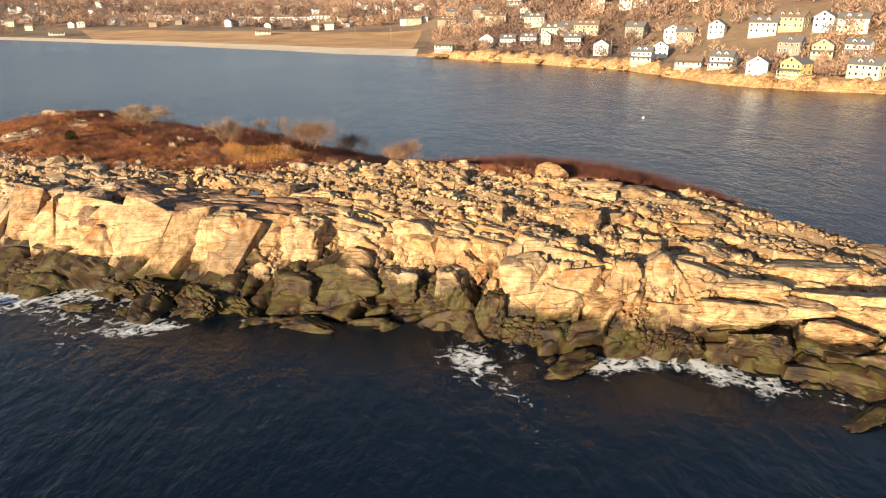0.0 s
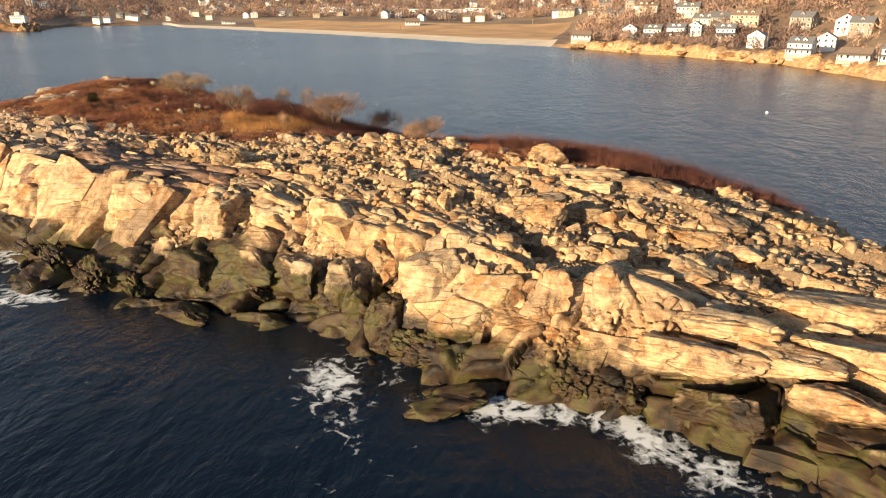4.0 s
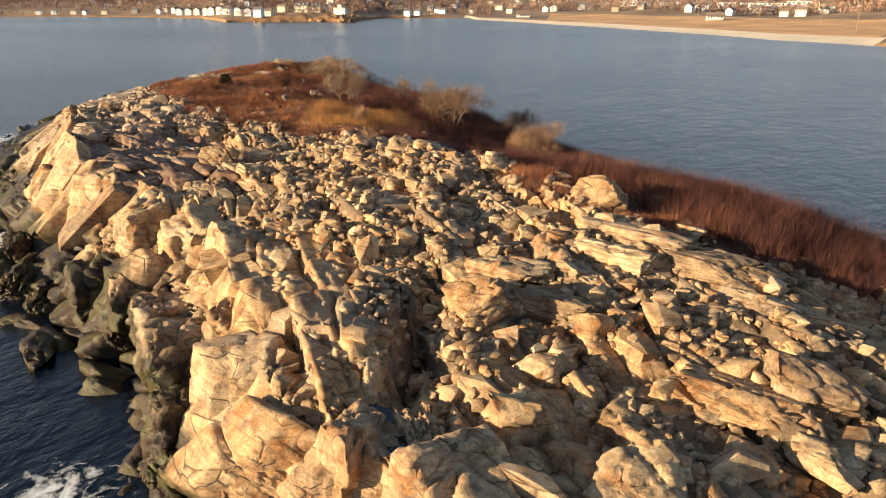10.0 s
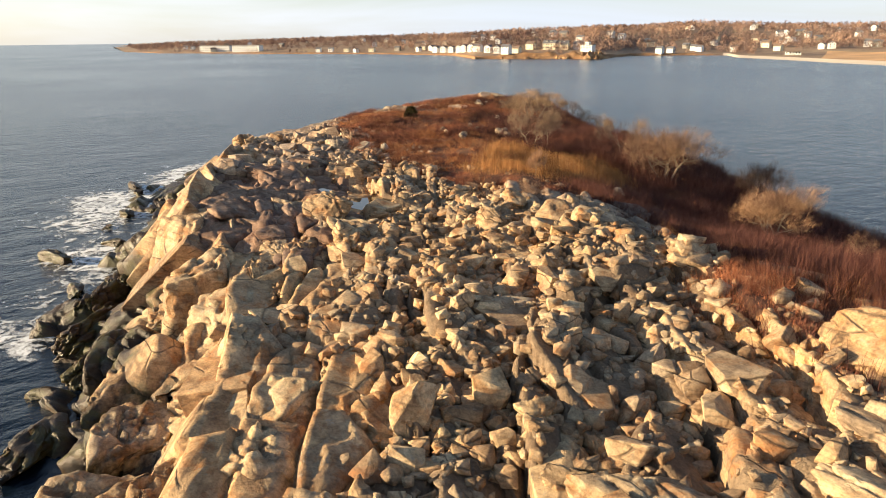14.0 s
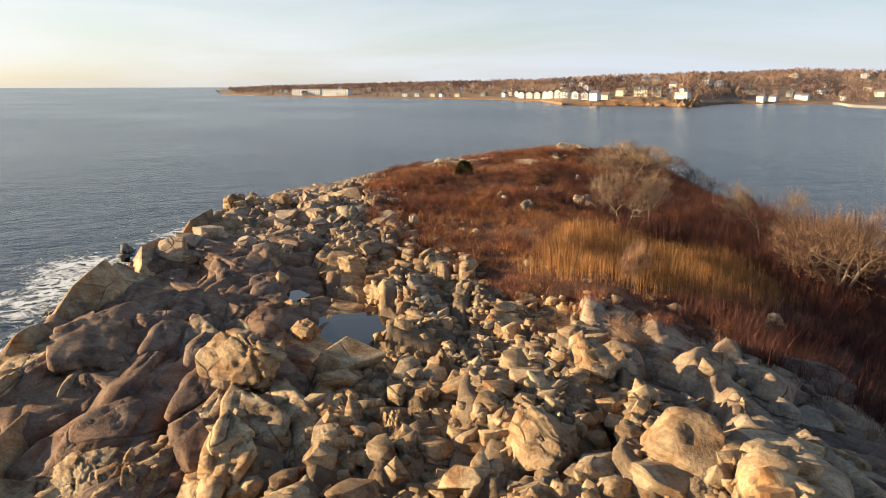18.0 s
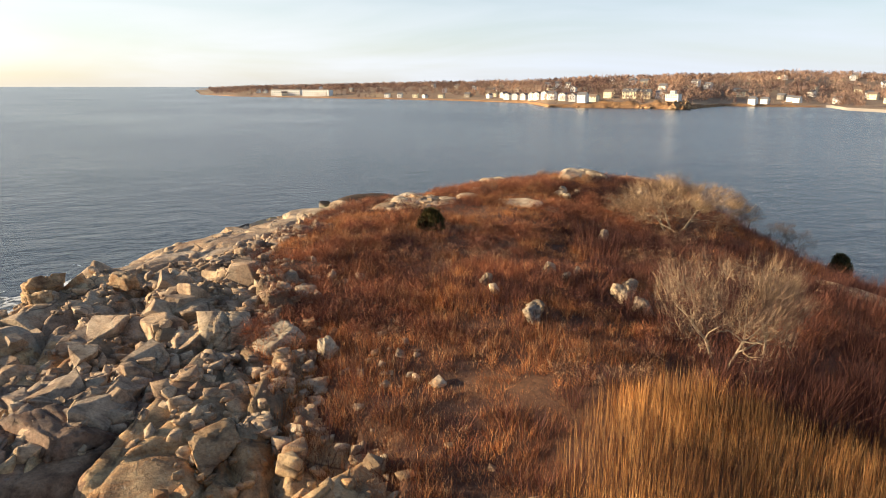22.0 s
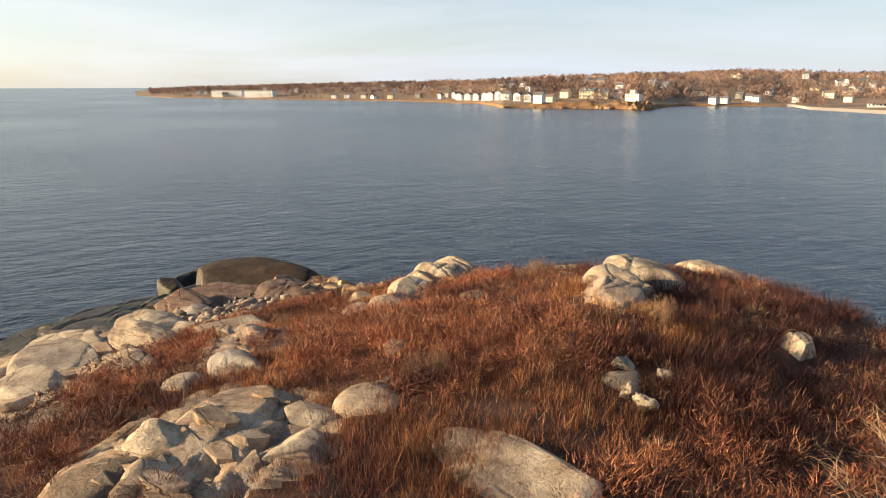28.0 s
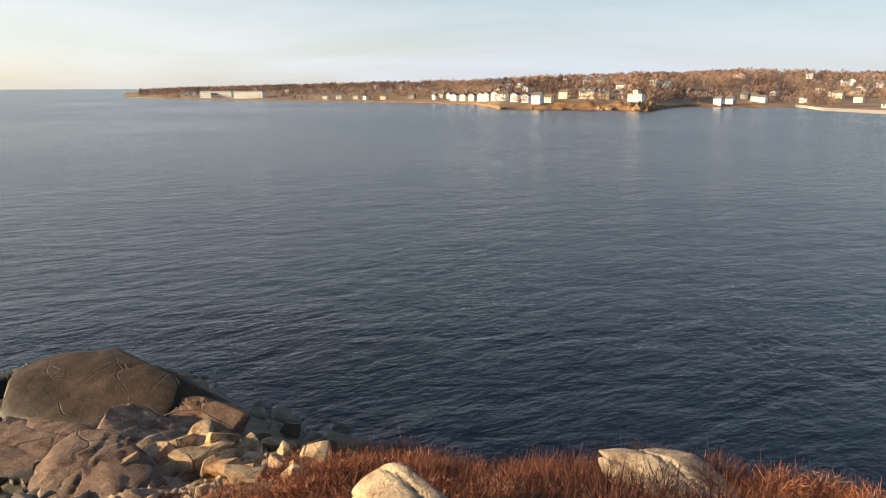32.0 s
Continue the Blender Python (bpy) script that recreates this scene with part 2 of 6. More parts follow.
def plant(name, stops, rough=0.75, scale=0.25):
    m, n, l, b = material(name, rough)
    g = n.new("ShaderNodeNewGeometry")
    c1 = ramp(n, l, g.outputs["Random Per Island"], *stops)
    big = noise_node(n, l, scale, 4, 0.6, g.outputs["Position"])
    c = mixc(n, l, 0.7, c1, ramp(n, l, big, (0.38, (0.42, 0.34, 0.36)), (0.5, (1.0, 0.95, 0.9)), (0.62, (1.5, 1.35, 1.1))), "MULTIPLY")
    tuft = noise_node(n, l, scale * 4.4, 3, 0.6, g.outputs["Position"])
    c = mixc(n, l, 0.8, c, ramp(n, l, tuft, (0.38, (0.55, 0.5, 0.5)), (0.5, GREY(1.0)), (0.64, (1.35, 1.3, 1.15))), "MULTIPLY")
    l.new(c, b.inputs["Base Color"])
    b.inputs["Specular IOR Level"].default_value = 0.15
    return m


MAT_GRASS = plant("dry rust grass", ((0, (0.17, 0.06, 0.03)), (0.4, (0.31, 0.122, 0.05)), (0.75, (0.45, 0.205, 0.086)), (1, (0.62, 0.41, 0.23))))
MAT_SHRUB = plant("bare maroon shrub", ((0, (0.075, 0.032, 0.027)), (0.5, (0.13, 0.054, 0.043)), (1, (0.20, 0.092, 0.068))))
MAT_RED = plant("red twigs", ((0, (0.18, 0.06, 0.038)), (0.5, (0.30, 0.118, 0.066)), (1, (0.43, 0.22, 0.125))))
MAT_REED = plant("straw reeds", ((0, (0.22, 0.09, 0.034)), (0.5, (0.41, 0.205, 0.075)), (1, (0.58, 0.36, 0.165))))
MAT_TWIG = plant("pale bare twigs", ((0, (0.21, 0.145, 0.10)), (0.5, (0.30, 0.215, 0.15)), (1, (0.38, 0.285, 0.20))))
MAT_TWIG_DARK = plant("dark bare twigs", ((0, (0.07, 0.045, 0.035)), (0.5, (0.11, 0.07, 0.05)), (1, (0.16, 0.105, 0.075))))
MAT_TWIG_RUST = plant("rust bare twigs", ((0, (0.20, 0.12, 0.08)), (0.5, (0.28, 0.175, 0.115)), (1, (0.36, 0.24, 0.16))))
MAT_JUNIPER = plant("juniper needles", ((0, (0.03, 0.036, 0.014)), (0.5, (0.075, 0.075, 0.026)), (0.8, (0.13, 0.095, 0.035)), (1, (0.2, 0.11, 0.05))))
# The far woods' brown is lightened: distance haze is mixed into the colour.
MAT_WOODS = plant("haze-paled winter woods", ((0, (0.24, 0.165, 0.14)), (0.45, (0.29, 0.20, 0.17)), (0.9, (0.34, 0.245, 0.205)), (1, (0.18, 0.165, 0.125))), 0.85, 0.01)


def bark():
    m, n, l, b = material("grey bark", 0.85)
    tc = n.new("ShaderNodeTexCoord").outputs["Object"]
    f = noise_node(n, l, 6, 6, 0.7, tc)
    l.new(ramp(n, l, f, (0.3, (0.17, 0.12, 0.08)), (0.6, (0.33, 0.25, 0.17)), (0.8, (0.45, 0.37, 0.27))), b.inputs["Base Color"])
    bump(n, l, b, f, 0.6, 0.05)
    return m


MAT_BARK = bark()


def soil(low=(0.045, 0.02, 0.014), mid_=(0.11, 0.045, 0.022), high=(0.19, 0.085, 0.035)):
    m, n, l, b = material("peaty soil", 0.95)
    pos = n.new("ShaderNodeNewGeometry").outputs["Position"]
    f, g = noise_node(n, l, 0.35, 6, 0.65, pos), noise_node(n, l, 7, 6, 0.7, pos)
    c = ramp(n, l, f, (0.3, low), (0.5, mid_), (0.7, high))
    c = mixc(n, l, 0.7, c, ramp(n, l, g, (0.3, GREY(0.5)), (0.7, GREY(1.4))), "MULTIPLY")
    l.new(c, b.inputs["Base Color"])
    bump(n, l, b, g, 0.9, 0.25)
    return m


MAT_SOIL = soil()
# Ground under the rubble, browner than the granite to paint shade into the gaps.
MAT_GRIT = soil((0.16, 0.10, 0.06), (0.28, 0.19, 0.115), (0.40, 0.29, 0.18))
MAT_GRIT.name = "gritty brown soil"


def sea():
    m, n, l, b = material("sea water", 0.08)
    pos = n.new("ShaderNodeNewGeometry").outputs["Position"]
    mp = n.new("ShaderNodeMapping")
    mp.inputs["Rotation"].default_value = (0, 0, radians(28))
    mp.inputs["Scale"].default_value = (1.0, 0.55, 1.0)
    l.new(pos, mp.inputs["Vector"])
    swell = noise_node(n, l, 0.09, 3, 0.5, mp.outputs["Vector"], 0.3)
    chop = noise_node(n, l, 0.75, 5, 0.6, mp.outputs["Vector"], 0.4)
    h = mathn(n, l, "MULTIPLY_ADD", swell, 0.7, mathn(n, l, "MULTIPLY", chop, 0.42))
    h = mathn(n, l, "MULTIPLY_ADD", noise_node(n, l, 0.28, 3, 0.55, mp.outputs["Vector"], 0.5), 0.7, h)
    h = mathn(n, l, "MULTIPLY_ADD", noise_node(n, l, 2.3, 3, 0.6, mp.outputs["Vector"]), 0.13, h)
    bump(n, l, b, h, 0.42, 1.0)
    far = noise_node(n, l, 0.006, 4, 0.6, pos)
    l.new(ramp(n, l, far, (0.35, (0.003, 0.007, 0.014)), (0.65, (0.005, 0.011, 0.020))), b.inputs["Base Color"])
    l.new(ramp(n, l, far, (0.35, GREY(0.19)), (0.65, GREY(0.24))), b.inputs["Roughness"])
    b.inputs["IOR"].default_value = 1.33
    return m


MAT_SEA = sea()


def foam():
    m, n, l, b = material("sea foam", 0.9)
    pos = n.new("ShaderNodeNewGeometry").outputs["Position"]
    b.inputs["Base Color"].default_value = (0.8, 0.82, 0.83, 1)
    at = n.new("ShaderNodeAttribute")
    at.attribute_name = "cover"
    v = n.new("ShaderNodeTexVoronoi")
    v.feature = "SMOOTH_F1"
    v.inputs["Scale"].default_value = 1.1
    w = n.new("ShaderNodeVectorMath")
    w.operation = "MULTIPLY_ADD"
    t = n.new("ShaderNodeTexNoise")
    t.inputs["Scale"].default_value, t.inputs["Detail"].default_value = 0.45, 6
    l.new(pos, t.inputs["Vector"])
    l.new(t.outputs["Color"], w.inputs[0])
    w.inputs[1].default_value = (5, 5, 5)
    l.new(pos, w.inputs[2])
    l.new(w.outputs[0], v.inputs["Vector"])
    lace = noise_node(n, l, 1.3, 7, 0.72, w.outputs[0])
    a = mathn(n, l, "ADD", mathn(n, l, "MULTIPLY", v.outputs["Distance"], 0.55), mathn(n, l, "MULTIPLY", lace, 0.75))
    a = mathn(n, l, "ADD", a, mathn(n, l, "MULTIPLY", at.outputs["Fac"], 0.5))
    a = mathn(n, l, "MULTIPLY", mathn(n, l, "SUBTRACT", a, 0.96), 4.5)
    k = n.new("ShaderNodeClamp")
    l.new(a, k.inputs[0])
    tr, mx = n.new("ShaderNodeBsdfTransparent"), n.new("ShaderNodeMixShader")
    out = n["Material Output"]
    l.new(k.outputs[0], mx.inputs[0])
    l.new(tr.outputs[0], mx.inputs[1])
    l.new(b.outputs[0], mx.inputs[2])
    l.new(mx.outputs[0], out.inputs["Surface"])
    return m


MAT_FOAM = foam()


def land():
    m, n, l, b = material("winter land", 0.95)
    pos = n.new("ShaderNodeNewGeometry").outputs["Position"]
    f, g = noise_node(n, l, 0.02, 6, 0.6, pos), noise_node(n, l, 0.25, 6, 0.7, pos)
    c = ramp(n, l, f, (0.3, (0.17, 0.11, 0.075)), (0.5, (0.27, 0.175, 0.11)), (0.7, (0.33, 0.24, 0.14)))
    c = mixc(n, l, 0.6, c, ramp(n, l, g, (0.3, GREY(0.6)), (0.7, GREY(1.3))), "MULTIPLY")
    l.new(c, b.inputs["Base Color"])
    bump(n, l, b, g, 0.8, 1.0)
    return m


MAT_LAND = land()


def plain(name, col, rough=0.7, grain=8.0, amount=0.25, metal=0.0, coords="Object"):
    m, n, l, b = material(name, rough)
    tc = n.new("ShaderNodeTexCoord").outputs[coords] if coords != "Position" else n.new("ShaderNodeNewGeometry").outputs["Position"]
    f = noise_node(n, l, grain, 5, 0.6, tc)
    c = mixc(n, l, amount, col, ramp(n, l, f, (0.3, tuple(v * 0.55 for v in col)), (0.7, tuple(min(1, v * 1.3) for v in col))))
    l.new(c, b.inputs["Base Color"])
    b.inputs["Metallic"].default_value = metal
    bump(n, l, b, f, 0.2, 0.05)
    return m


MAT_SAND = plain("beach sand", (0.74, 0.60, 0.44), 0.9, 0.05, 0.3, 0, "Position")
# The marsh's orange is raised to include sunlight caught by upright grass blades.
MAT_MARSH = plain("salt marsh", (0.60, 0.34, 0.15), 0.95, 0.03, 0.7, 0, "Position")
MAT_WHITE = plain("white clapboard", (0.80, 0.78, 0.74), 0.6, 0.6, 0.15)
MAT_CREAM = plain("cream clapboard", (0.72, 0.63, 0.44), 0.6, 0.6, 0.15)
MAT_YELLOW = plain("yellow clapboard", (0.66, 0.52, 0.20), 0.6, 0.6, 0.15)
MAT_SHINGLE = plain("weathered shingle", (0.30, 0.26, 0.21), 0.85, 1.2, 0.4)
MAT_TAN = plain("tan shingle", (0.44, 0.35, 0.25), 0.8, 1.2, 0.35)
MAT_ROOF = plain("grey roof shingles", (0.16, 0.155, 0.16), 0.85, 1.5, 0.4)
MAT_ROOF_BROWN = plain("brown roof shingles", (0.21, 0.15, 0.11), 0.85, 1.5, 0.4)
MAT_BRICK = plain("chimney brick", (0.30, 0.13, 0.09), 0.85, 3, 0.4)
MAT_TRIM = plain("white trim", (0.82, 0.81, 0.78), 0.5, 2, 0.1)
MAT_PIER = plain("stone footing", (0.36, 0.32, 0.27), 0.9, 1, 0.4)
MAT_RED_PAINT = plain("red paint", (0.45, 0.03, 0.02), 0.4, 4, 0.1)
MAT_BUOY = plain("white buoy", (0.8, 0.8, 0.8), 0.4, 4, 0.1)
m, n, l, b = material("window glass", 0.06)
b.inputs["Base Color"].default_value = (0.03, 0.04, 0.05, 1)
b.inputs["Specular IOR Level"].default_value = 0.7
MAT_GLASS = m
m, n, l, b = material("still pool water", 0.03)
b.inputs["Base Color"].default_value = (0.02, 0.018, 0.014, 1)
bump(n, l, b, noise_node(n, l, 2.0, 3, 0.5, n.new("ShaderNodeNewGeometry").outputs["Position"]), 0.05, 0.05)
MAT_POOL = m

# ---- geometry helpers ----


def part(name, data, mat, parent=None, label=""):
    """Links a bmesh or a mesh as one mesh object under a thing or part."""
    if isinstance(data, bmesh.types.BMesh):
        me = bpy.data.meshes.new(name)
        data.to_mesh(me)
        data.free()
    else:
        me = data
    if mat and not me.materials:
        me.materials.append(mat)
    ob = new(name, me)
    if parent:
        ob.parent = parent
    return tagged(ob, label)


def np_mesh(name, verts, faces, mats=(), index=None, smooth=False):
    """A mesh from arrays; faces: one array of triangles or of quads."""
    me = bpy.data.meshes.new(name)
    verts, faces = np.asarray(verts, np.float32), np.asarray(faces, np.int32)
    k = faces.shape[1]
    me.vertices.add(len(verts))
    me.vertices.foreach_set("co", verts.ravel())
    me.loops.add(faces.size)
    me.loops.foreach_set("vertex_index", faces.ravel())
    me.polygons.add(len(faces))
    me.polygons.foreach_set("loop_start", np.arange(0, faces.size, k, dtype=np.int32))
    for mt in mats:
        me.materials.append(mt)
    if index is not None:
        me.polygons.foreach_set("material_index", np.asarray(index, np.int32))
    me.update(calc_edges=True)
    if smooth:
        me.polygons.foreach_set("use_smooth", np.ones(len(faces), bool))
    return me


def hash3(i, j, k, salt):
    """Four values in 0..1 for integer cells."""
    h = (i * 73856093) ^ (j * 19349663) ^ (k * 83492791) ^ (salt * 2654435)
    out = []
    for s in (374761393, 668265263, 1274126177, 2147483647 - 58):
        x = (h * s + 12345) & 0xFFFFFFFF
        x = ((x ^ (x >> 15)) * 2246822519) & 0xFFFFFFFF
        x = ((x ^ (x >> 13)) * 3266489917) & 0xFFFFFFFF
        out.append(((x ^ (x >> 16)) & 0xFFFFFF) / 0xFFFFFF)
    return out


def blocks(p, size, salt, jitter=0.85, dip=0.0):
    """Fractured-rock field: for points p a value per Voronoi block, a tilted-plane value, and the distance to the nearest joint."""
    q = p / np.asarray(size)
    base = np.floor(q).astype(np.int64)
    d1, d2 = np.full(len(p), 9.0), np.full(len(p), 9.0)
    val, tilt = np.zeros(len(p)), np.zeros(len(p))
    for a in (-1, 0, 1):
        for b_ in (-1, 0, 1):
            for c in (-1, 0, 1):
                i, j, k = base[:, 0] + a, base[:, 1] + b_, base[:, 2] + c
                r1, r2, r3, r4 = hash3(i, j, k, salt)
                off = np.stack([i + 0.5 + (r1 - 0.5) * jitter, j + 0.5 + (r2 - 0.5) * jitter, k + 0.5 + (r3 - 0.5) * jitter], 1)
                diff = q - off
                d = np.abs(diff).max(1) * 0.5 + np.sqrt((diff ** 2).sum(1)) * 0.5
                near = d < d1
                d2 = np.where(near, d1, np.minimum(d2, d))
                s1, s2, s3, _ = hash3(i, j, k, salt + 17)
                t = (s1 - 0.5) * diff[:, 0] + (s2 - 0.5 - dip) * diff[:, 1] + (s3 - 0.5) * diff[:, 2]
                val, tilt = np.where(near, r4, val), np.where(near, t, tilt)
                d1 = np.where(near, d, d1)
    return val, tilt, d2 - d1


def fbm(x, y, size, octaves=4, salt=0):
    """Smooth value noise in -1..1."""
    out, amp, tot = np.zeros(np.shape(x)), 1.0, 0.0
    for o in range(octaves):
        u, v = np.asarray(x) / size, np.asarray(y) / size
        i, j = np.floor(u).astype(np.int64), np.floor(v).astype(np.int64)
        f, g = u - i, v - j
        f, g = f * f * (3 - 2 * f), g * g * (3 - 2 * g)
        h = [hash3(i + a, j + b_, 0 * i, salt + o)[0] for a, b_ in ((0, 0), (1, 0), (0, 1), (1, 1))]
        out = out + amp * ((h[0] * (1 - f) + h[1] * f) * (1 - g) + (h[2] * (1 - f) + h[3] * f) * g - 0.5) * 2
        tot, amp, size = tot + amp, amp * 0.5, size * 0.5
    return out / tot


def smooth01(x):
    x = np.clip(x, 0, 1)
    return x * x * (3 - 2 * x)


# ---- the island's plan: s runs along its length from the east tip, v across it to the north ----
ORIGIN, ALONG, ACROSS = np.array([45.0, 62.0]), np.array([-0.94, 0.3412]), np.array([0.3412, 0.94])


def W(s, v):
    """The place of plan point (s, v): x and y."""
    return ORIGIN[0] + ALONG[0] * s + ACROSS[0] * v, ORIGIN[1] + ALONG[1] * s + ACROSS[1] * v


def plan(x, y):
    dx, dy = x - ORIGIN[0], y - ORIGIN[1]
    return dx * ALONG[0] + dy * ALONG[1], dx * ACROSS[0] + dy * ACROSS[1]


STATION = [-16, -2, 10, 20, 30, 40, 50, 60, 70, 80, 92, 105, 118, 132, 146, 158, 174]
# South side: waterline, top of the weed belt and its height, cliff edge and its height.
SHORE_S = [-9, -20.5, -18.5, -17, -20.5, -16.8, -17.6, -20.3, -24.2, -22.8, -22, -24, -25, -22, -16, -11.5, 2]
BELT_V = [-8, -18, -16, -14.6, -16.9, -14.4, -15.2, -16.8, -19.0, -18.8, -18.4, -20, -19, -16, -11, -8, 4]
BELT_Z = [0.1, 1.0, 1.6, 2.6, 2.2, 3.0, 3.3, 3.4, 3.2, 3.0, 2.4, 2.0, 1.8, 1.6, 1.6, 1.4, 0.2]
EDGE_V = [-7, -11, -11.5, -10.4, -12.8, -10.8, -10.4, -11.2, -14.3, -15.2, -13.8, -11.5, -9, -6, -4, -3.5, 6]
EDGE_Z = [0.2, 3.0, 4.1, 6.3, 6.2, 6.6, 6.8, 7.4, 7.7, 7.9, 7.5, 7.7, 7.0, 5.4, 3.7, 2.0, 0.3]
# Top: middle of the rubble, ridge, back slope and north waterline.
MID_V = [-6, -1, -1, 3, -2, -1, 2, 2, 0, -2, 0, -1, 6, 9, 9, 9, 8]
MID_Z = [0.3, 3.8, 4.8, 6.4, 7.0, 7.9, 8.5, 8.3, 7.2, 7.1, 7.8, 8.6, 9.3, 8.1, 4.9, 2.8, 0.4]
RIDGE_V = [-5, 7, 9, 10, 10, 11, 10.5, 9, 11, 13, 14, 14, 16, 24, 20, 15, 9]
RIDGE_Z = [0.3, 3.3, 5.2, 7.4, 8.5, 8.9, 9.5, 9.0, 8.1, 8.1, 8.6, 9.0, 9.8, 9.8, 6.6, 2.7, 0.5]
BACK_V = [-4, 12, 19, 25, 26, 25, 20, 18, 22, 26, 33, 32, 33, 35, 31, 21, 10]
BACK_Z = [0.2, 2.2, 3.8, 4.7, 6.2, 7.2, 7.1, 6.4, 5.7, 6.0, 6.8, 7.4, 8.1, 8.9, 6.3, 1.3, 0.2]
SHORE_N = [-3, 16, 25, 33, 38, 42, 45, 47, 48, 49, 50, 49, 48, 47, 42, 27, 11]
VEG_V = [30, 22, 18, 16, 13, 11, 10.3, 15, 11, 5, 1.8, -0.6, -1, 2, 9, 21, 30]   # where rock gives way to scrub


def at_station(values, s):
    """Catmull-Rom along the stations."""
    xs, ys = np.array(STATION, float), np.array(values, float)
    m = np.gradient(ys, xs)
    s = np.clip(s, xs[0], xs[-1])
    i = np.clip(np.searchsorted(xs, s) - 1, 0, len(xs) - 2)
    h = xs[i + 1] - xs[i]
    t = (s - xs[i]) / h
    return ((2 * t**3 - 3 * t**2 + 1) * ys[i] + (t**3 - 2 * t**2 + t) * h * m[i]
            + (-2 * t**3 + 3 * t**2) * ys[i + 1] + (t**3 - t**2) * h * m[i + 1])


NS, NV = 860, 500
S = np.linspace(-15.9, 173.9, NS)
keys_v = np.stack([at_station(k, S) for k in (SHORE_S, BELT_V, EDGE_V, MID_V, RIDGE_V, BACK_V, SHORE_N)])
keys_z = np.stack([at_station(k, S) for k in (BELT_Z, EDGE_Z, MID_Z, RIDGE_Z, BACK_Z)])
keys_z = np.concatenate([np.zeros((1, NS)), np.maximum(keys_z, 0.1), np.zeros((1, NS))])
keys_v = np.concatenate([keys_v[:1] - 5, keys_v, keys_v[-1:] + 6])
keys_z = np.concatenate([np.full((1, NS), -4.0), keys_z, np.full((1, NS), -4.0)])
grid_v, grid_z = np.zeros((NS, NV)), np.zeros((NS, NV))
for i in range(NS):
    kv, kz = np.maximum.accumulate(keys_v[:, i] + np.arange(9) * 1e-3), keys_z[:, i]
    arc = np.concatenate([[0], np.cumsum(np.hypot(np.diff(kv), np.diff(kz)))])
    dense = np.linspace(0, arc[-1], NV)
    warp = np.interp(np.linspace(0, 1, NV), [0, 0.62, 1], [0, arc[-1] * 0.48, arc[-1]])   # finer on the south side
    v, z = np.interp(warp, arc, kv), np.interp(warp, arc, kz)
    kern = np.hanning(9)[1:-1] / np.hanning(9)[1:-1].sum()
    grid_v[i] = np.convolve(np.pad(v, 3, "edge"), kern, "valid")
    grid_z[i] = np.convolve(np.pad(z, 3, "edge"), kern, "valid")
grid_s = np.repeat(S[:, None], NV, 1)


# Bare outcrops within the scrub: plan ellipses.
OUTCROPS = [(122.5, 9.6, 3.6, 2.6), (134.5, 8.6, 4.0, 1.2), (121.0, 7.2, 2.6, 1.6), (140.5, 3.5, 6.0, 2.6), (61.0, 12.3, 7.5, 5.5)]


def veg_at(s, v):
    """How far inside the scrub a plan point lies, in metres (negative: on bare rock)."""
    d = v - at_station(VEG_V, s) + 4.0 * fbm(s, v, 10.0, 4, 41)
    for a, b_, c, e in OUTCROPS:
        d = np.minimum(d, 6.0 * (np.hypot((s - a) / c, (v - b_) / e) - 1) + 2.0 * fbm(s, v, 3.0, 2, 43))
    return d


P = np.stack([grid_s, grid_v, grid_z], -1)
du, dv = np.gradient(P, axis=0), np.gradient(P, axis=1)
N = np.cross(du, dv)
N /= np.linalg.norm(N, axis=-1, keepdims=True) + 1e-9
flat = P.reshape(-1, 3)
nrm = N.reshape(-1, 3)
# Joint set: blocks are long along the shore, and beds dip to the north.
th, dip = radians(14), radians(24)
turn = np.array(Euler((dip, 0, th)).to_matrix())
joint = flat @ turn
veg = veg_at(flat[:, 0], flat[:, 1])
bare = 1 - smooth01((veg + 1.0) / 4.0)
outcrop = np.clip((fbm(flat[:, 0], flat[:, 1], 11.0, 3, 5) - 0.38) * 4, 0, 1) * (flat[:, 0] > 96)
bare = np.maximum(bare, 0.75 * outcrop)
steep = smooth01((0.95 - nrm[:, 2]) / 0.12) * (flat[:, 1] < at_station(MID_V, flat[:, 0]))
east = 1 - smooth01((flat[:, 0] - 20) / 14)
v1, t1, e1 = blocks(joint, (11.0, 4.6, 30.0), 3, 0.85, 0.55)
v2, t2, e2 = blocks(joint + 31.7, (4.6, 1.9, 30.0), 11, 0.9, 0.5)
v3, t3, e3 = blocks(joint + 77.1, (1.6, 0.95, 30.0), 23, 0.9, 0.3)
top = (v1 - 0.5) * 1.1 + t1 * 1.4 - 0.8 * np.exp(-(e1 / 0.05) ** 2)
smoothed = smooth01((flat[:, 0] - 60) / 4) * (1 - smooth01((flat[:, 0] - 92) / 4)) * (1 - smooth01((flat[:, 1] + 3) / 3))
east = np.maximum(east, 2.2 * smoothed)
top += ((v2 - 0.5) * 0.8 + t2 * 1.15 - 0.5 * np.exp(-(e2 / 0.08) ** 2)) * (1 - 0.35 * east)
top += ((v3 - 0.5) * 0.16 + t3 * 0.35) * np.clip(1 - 0.75 * east, 0, 1) * (0.6 + 0.6 * fbm(flat[:, 0], flat[:, 1], 8, 2, 9))
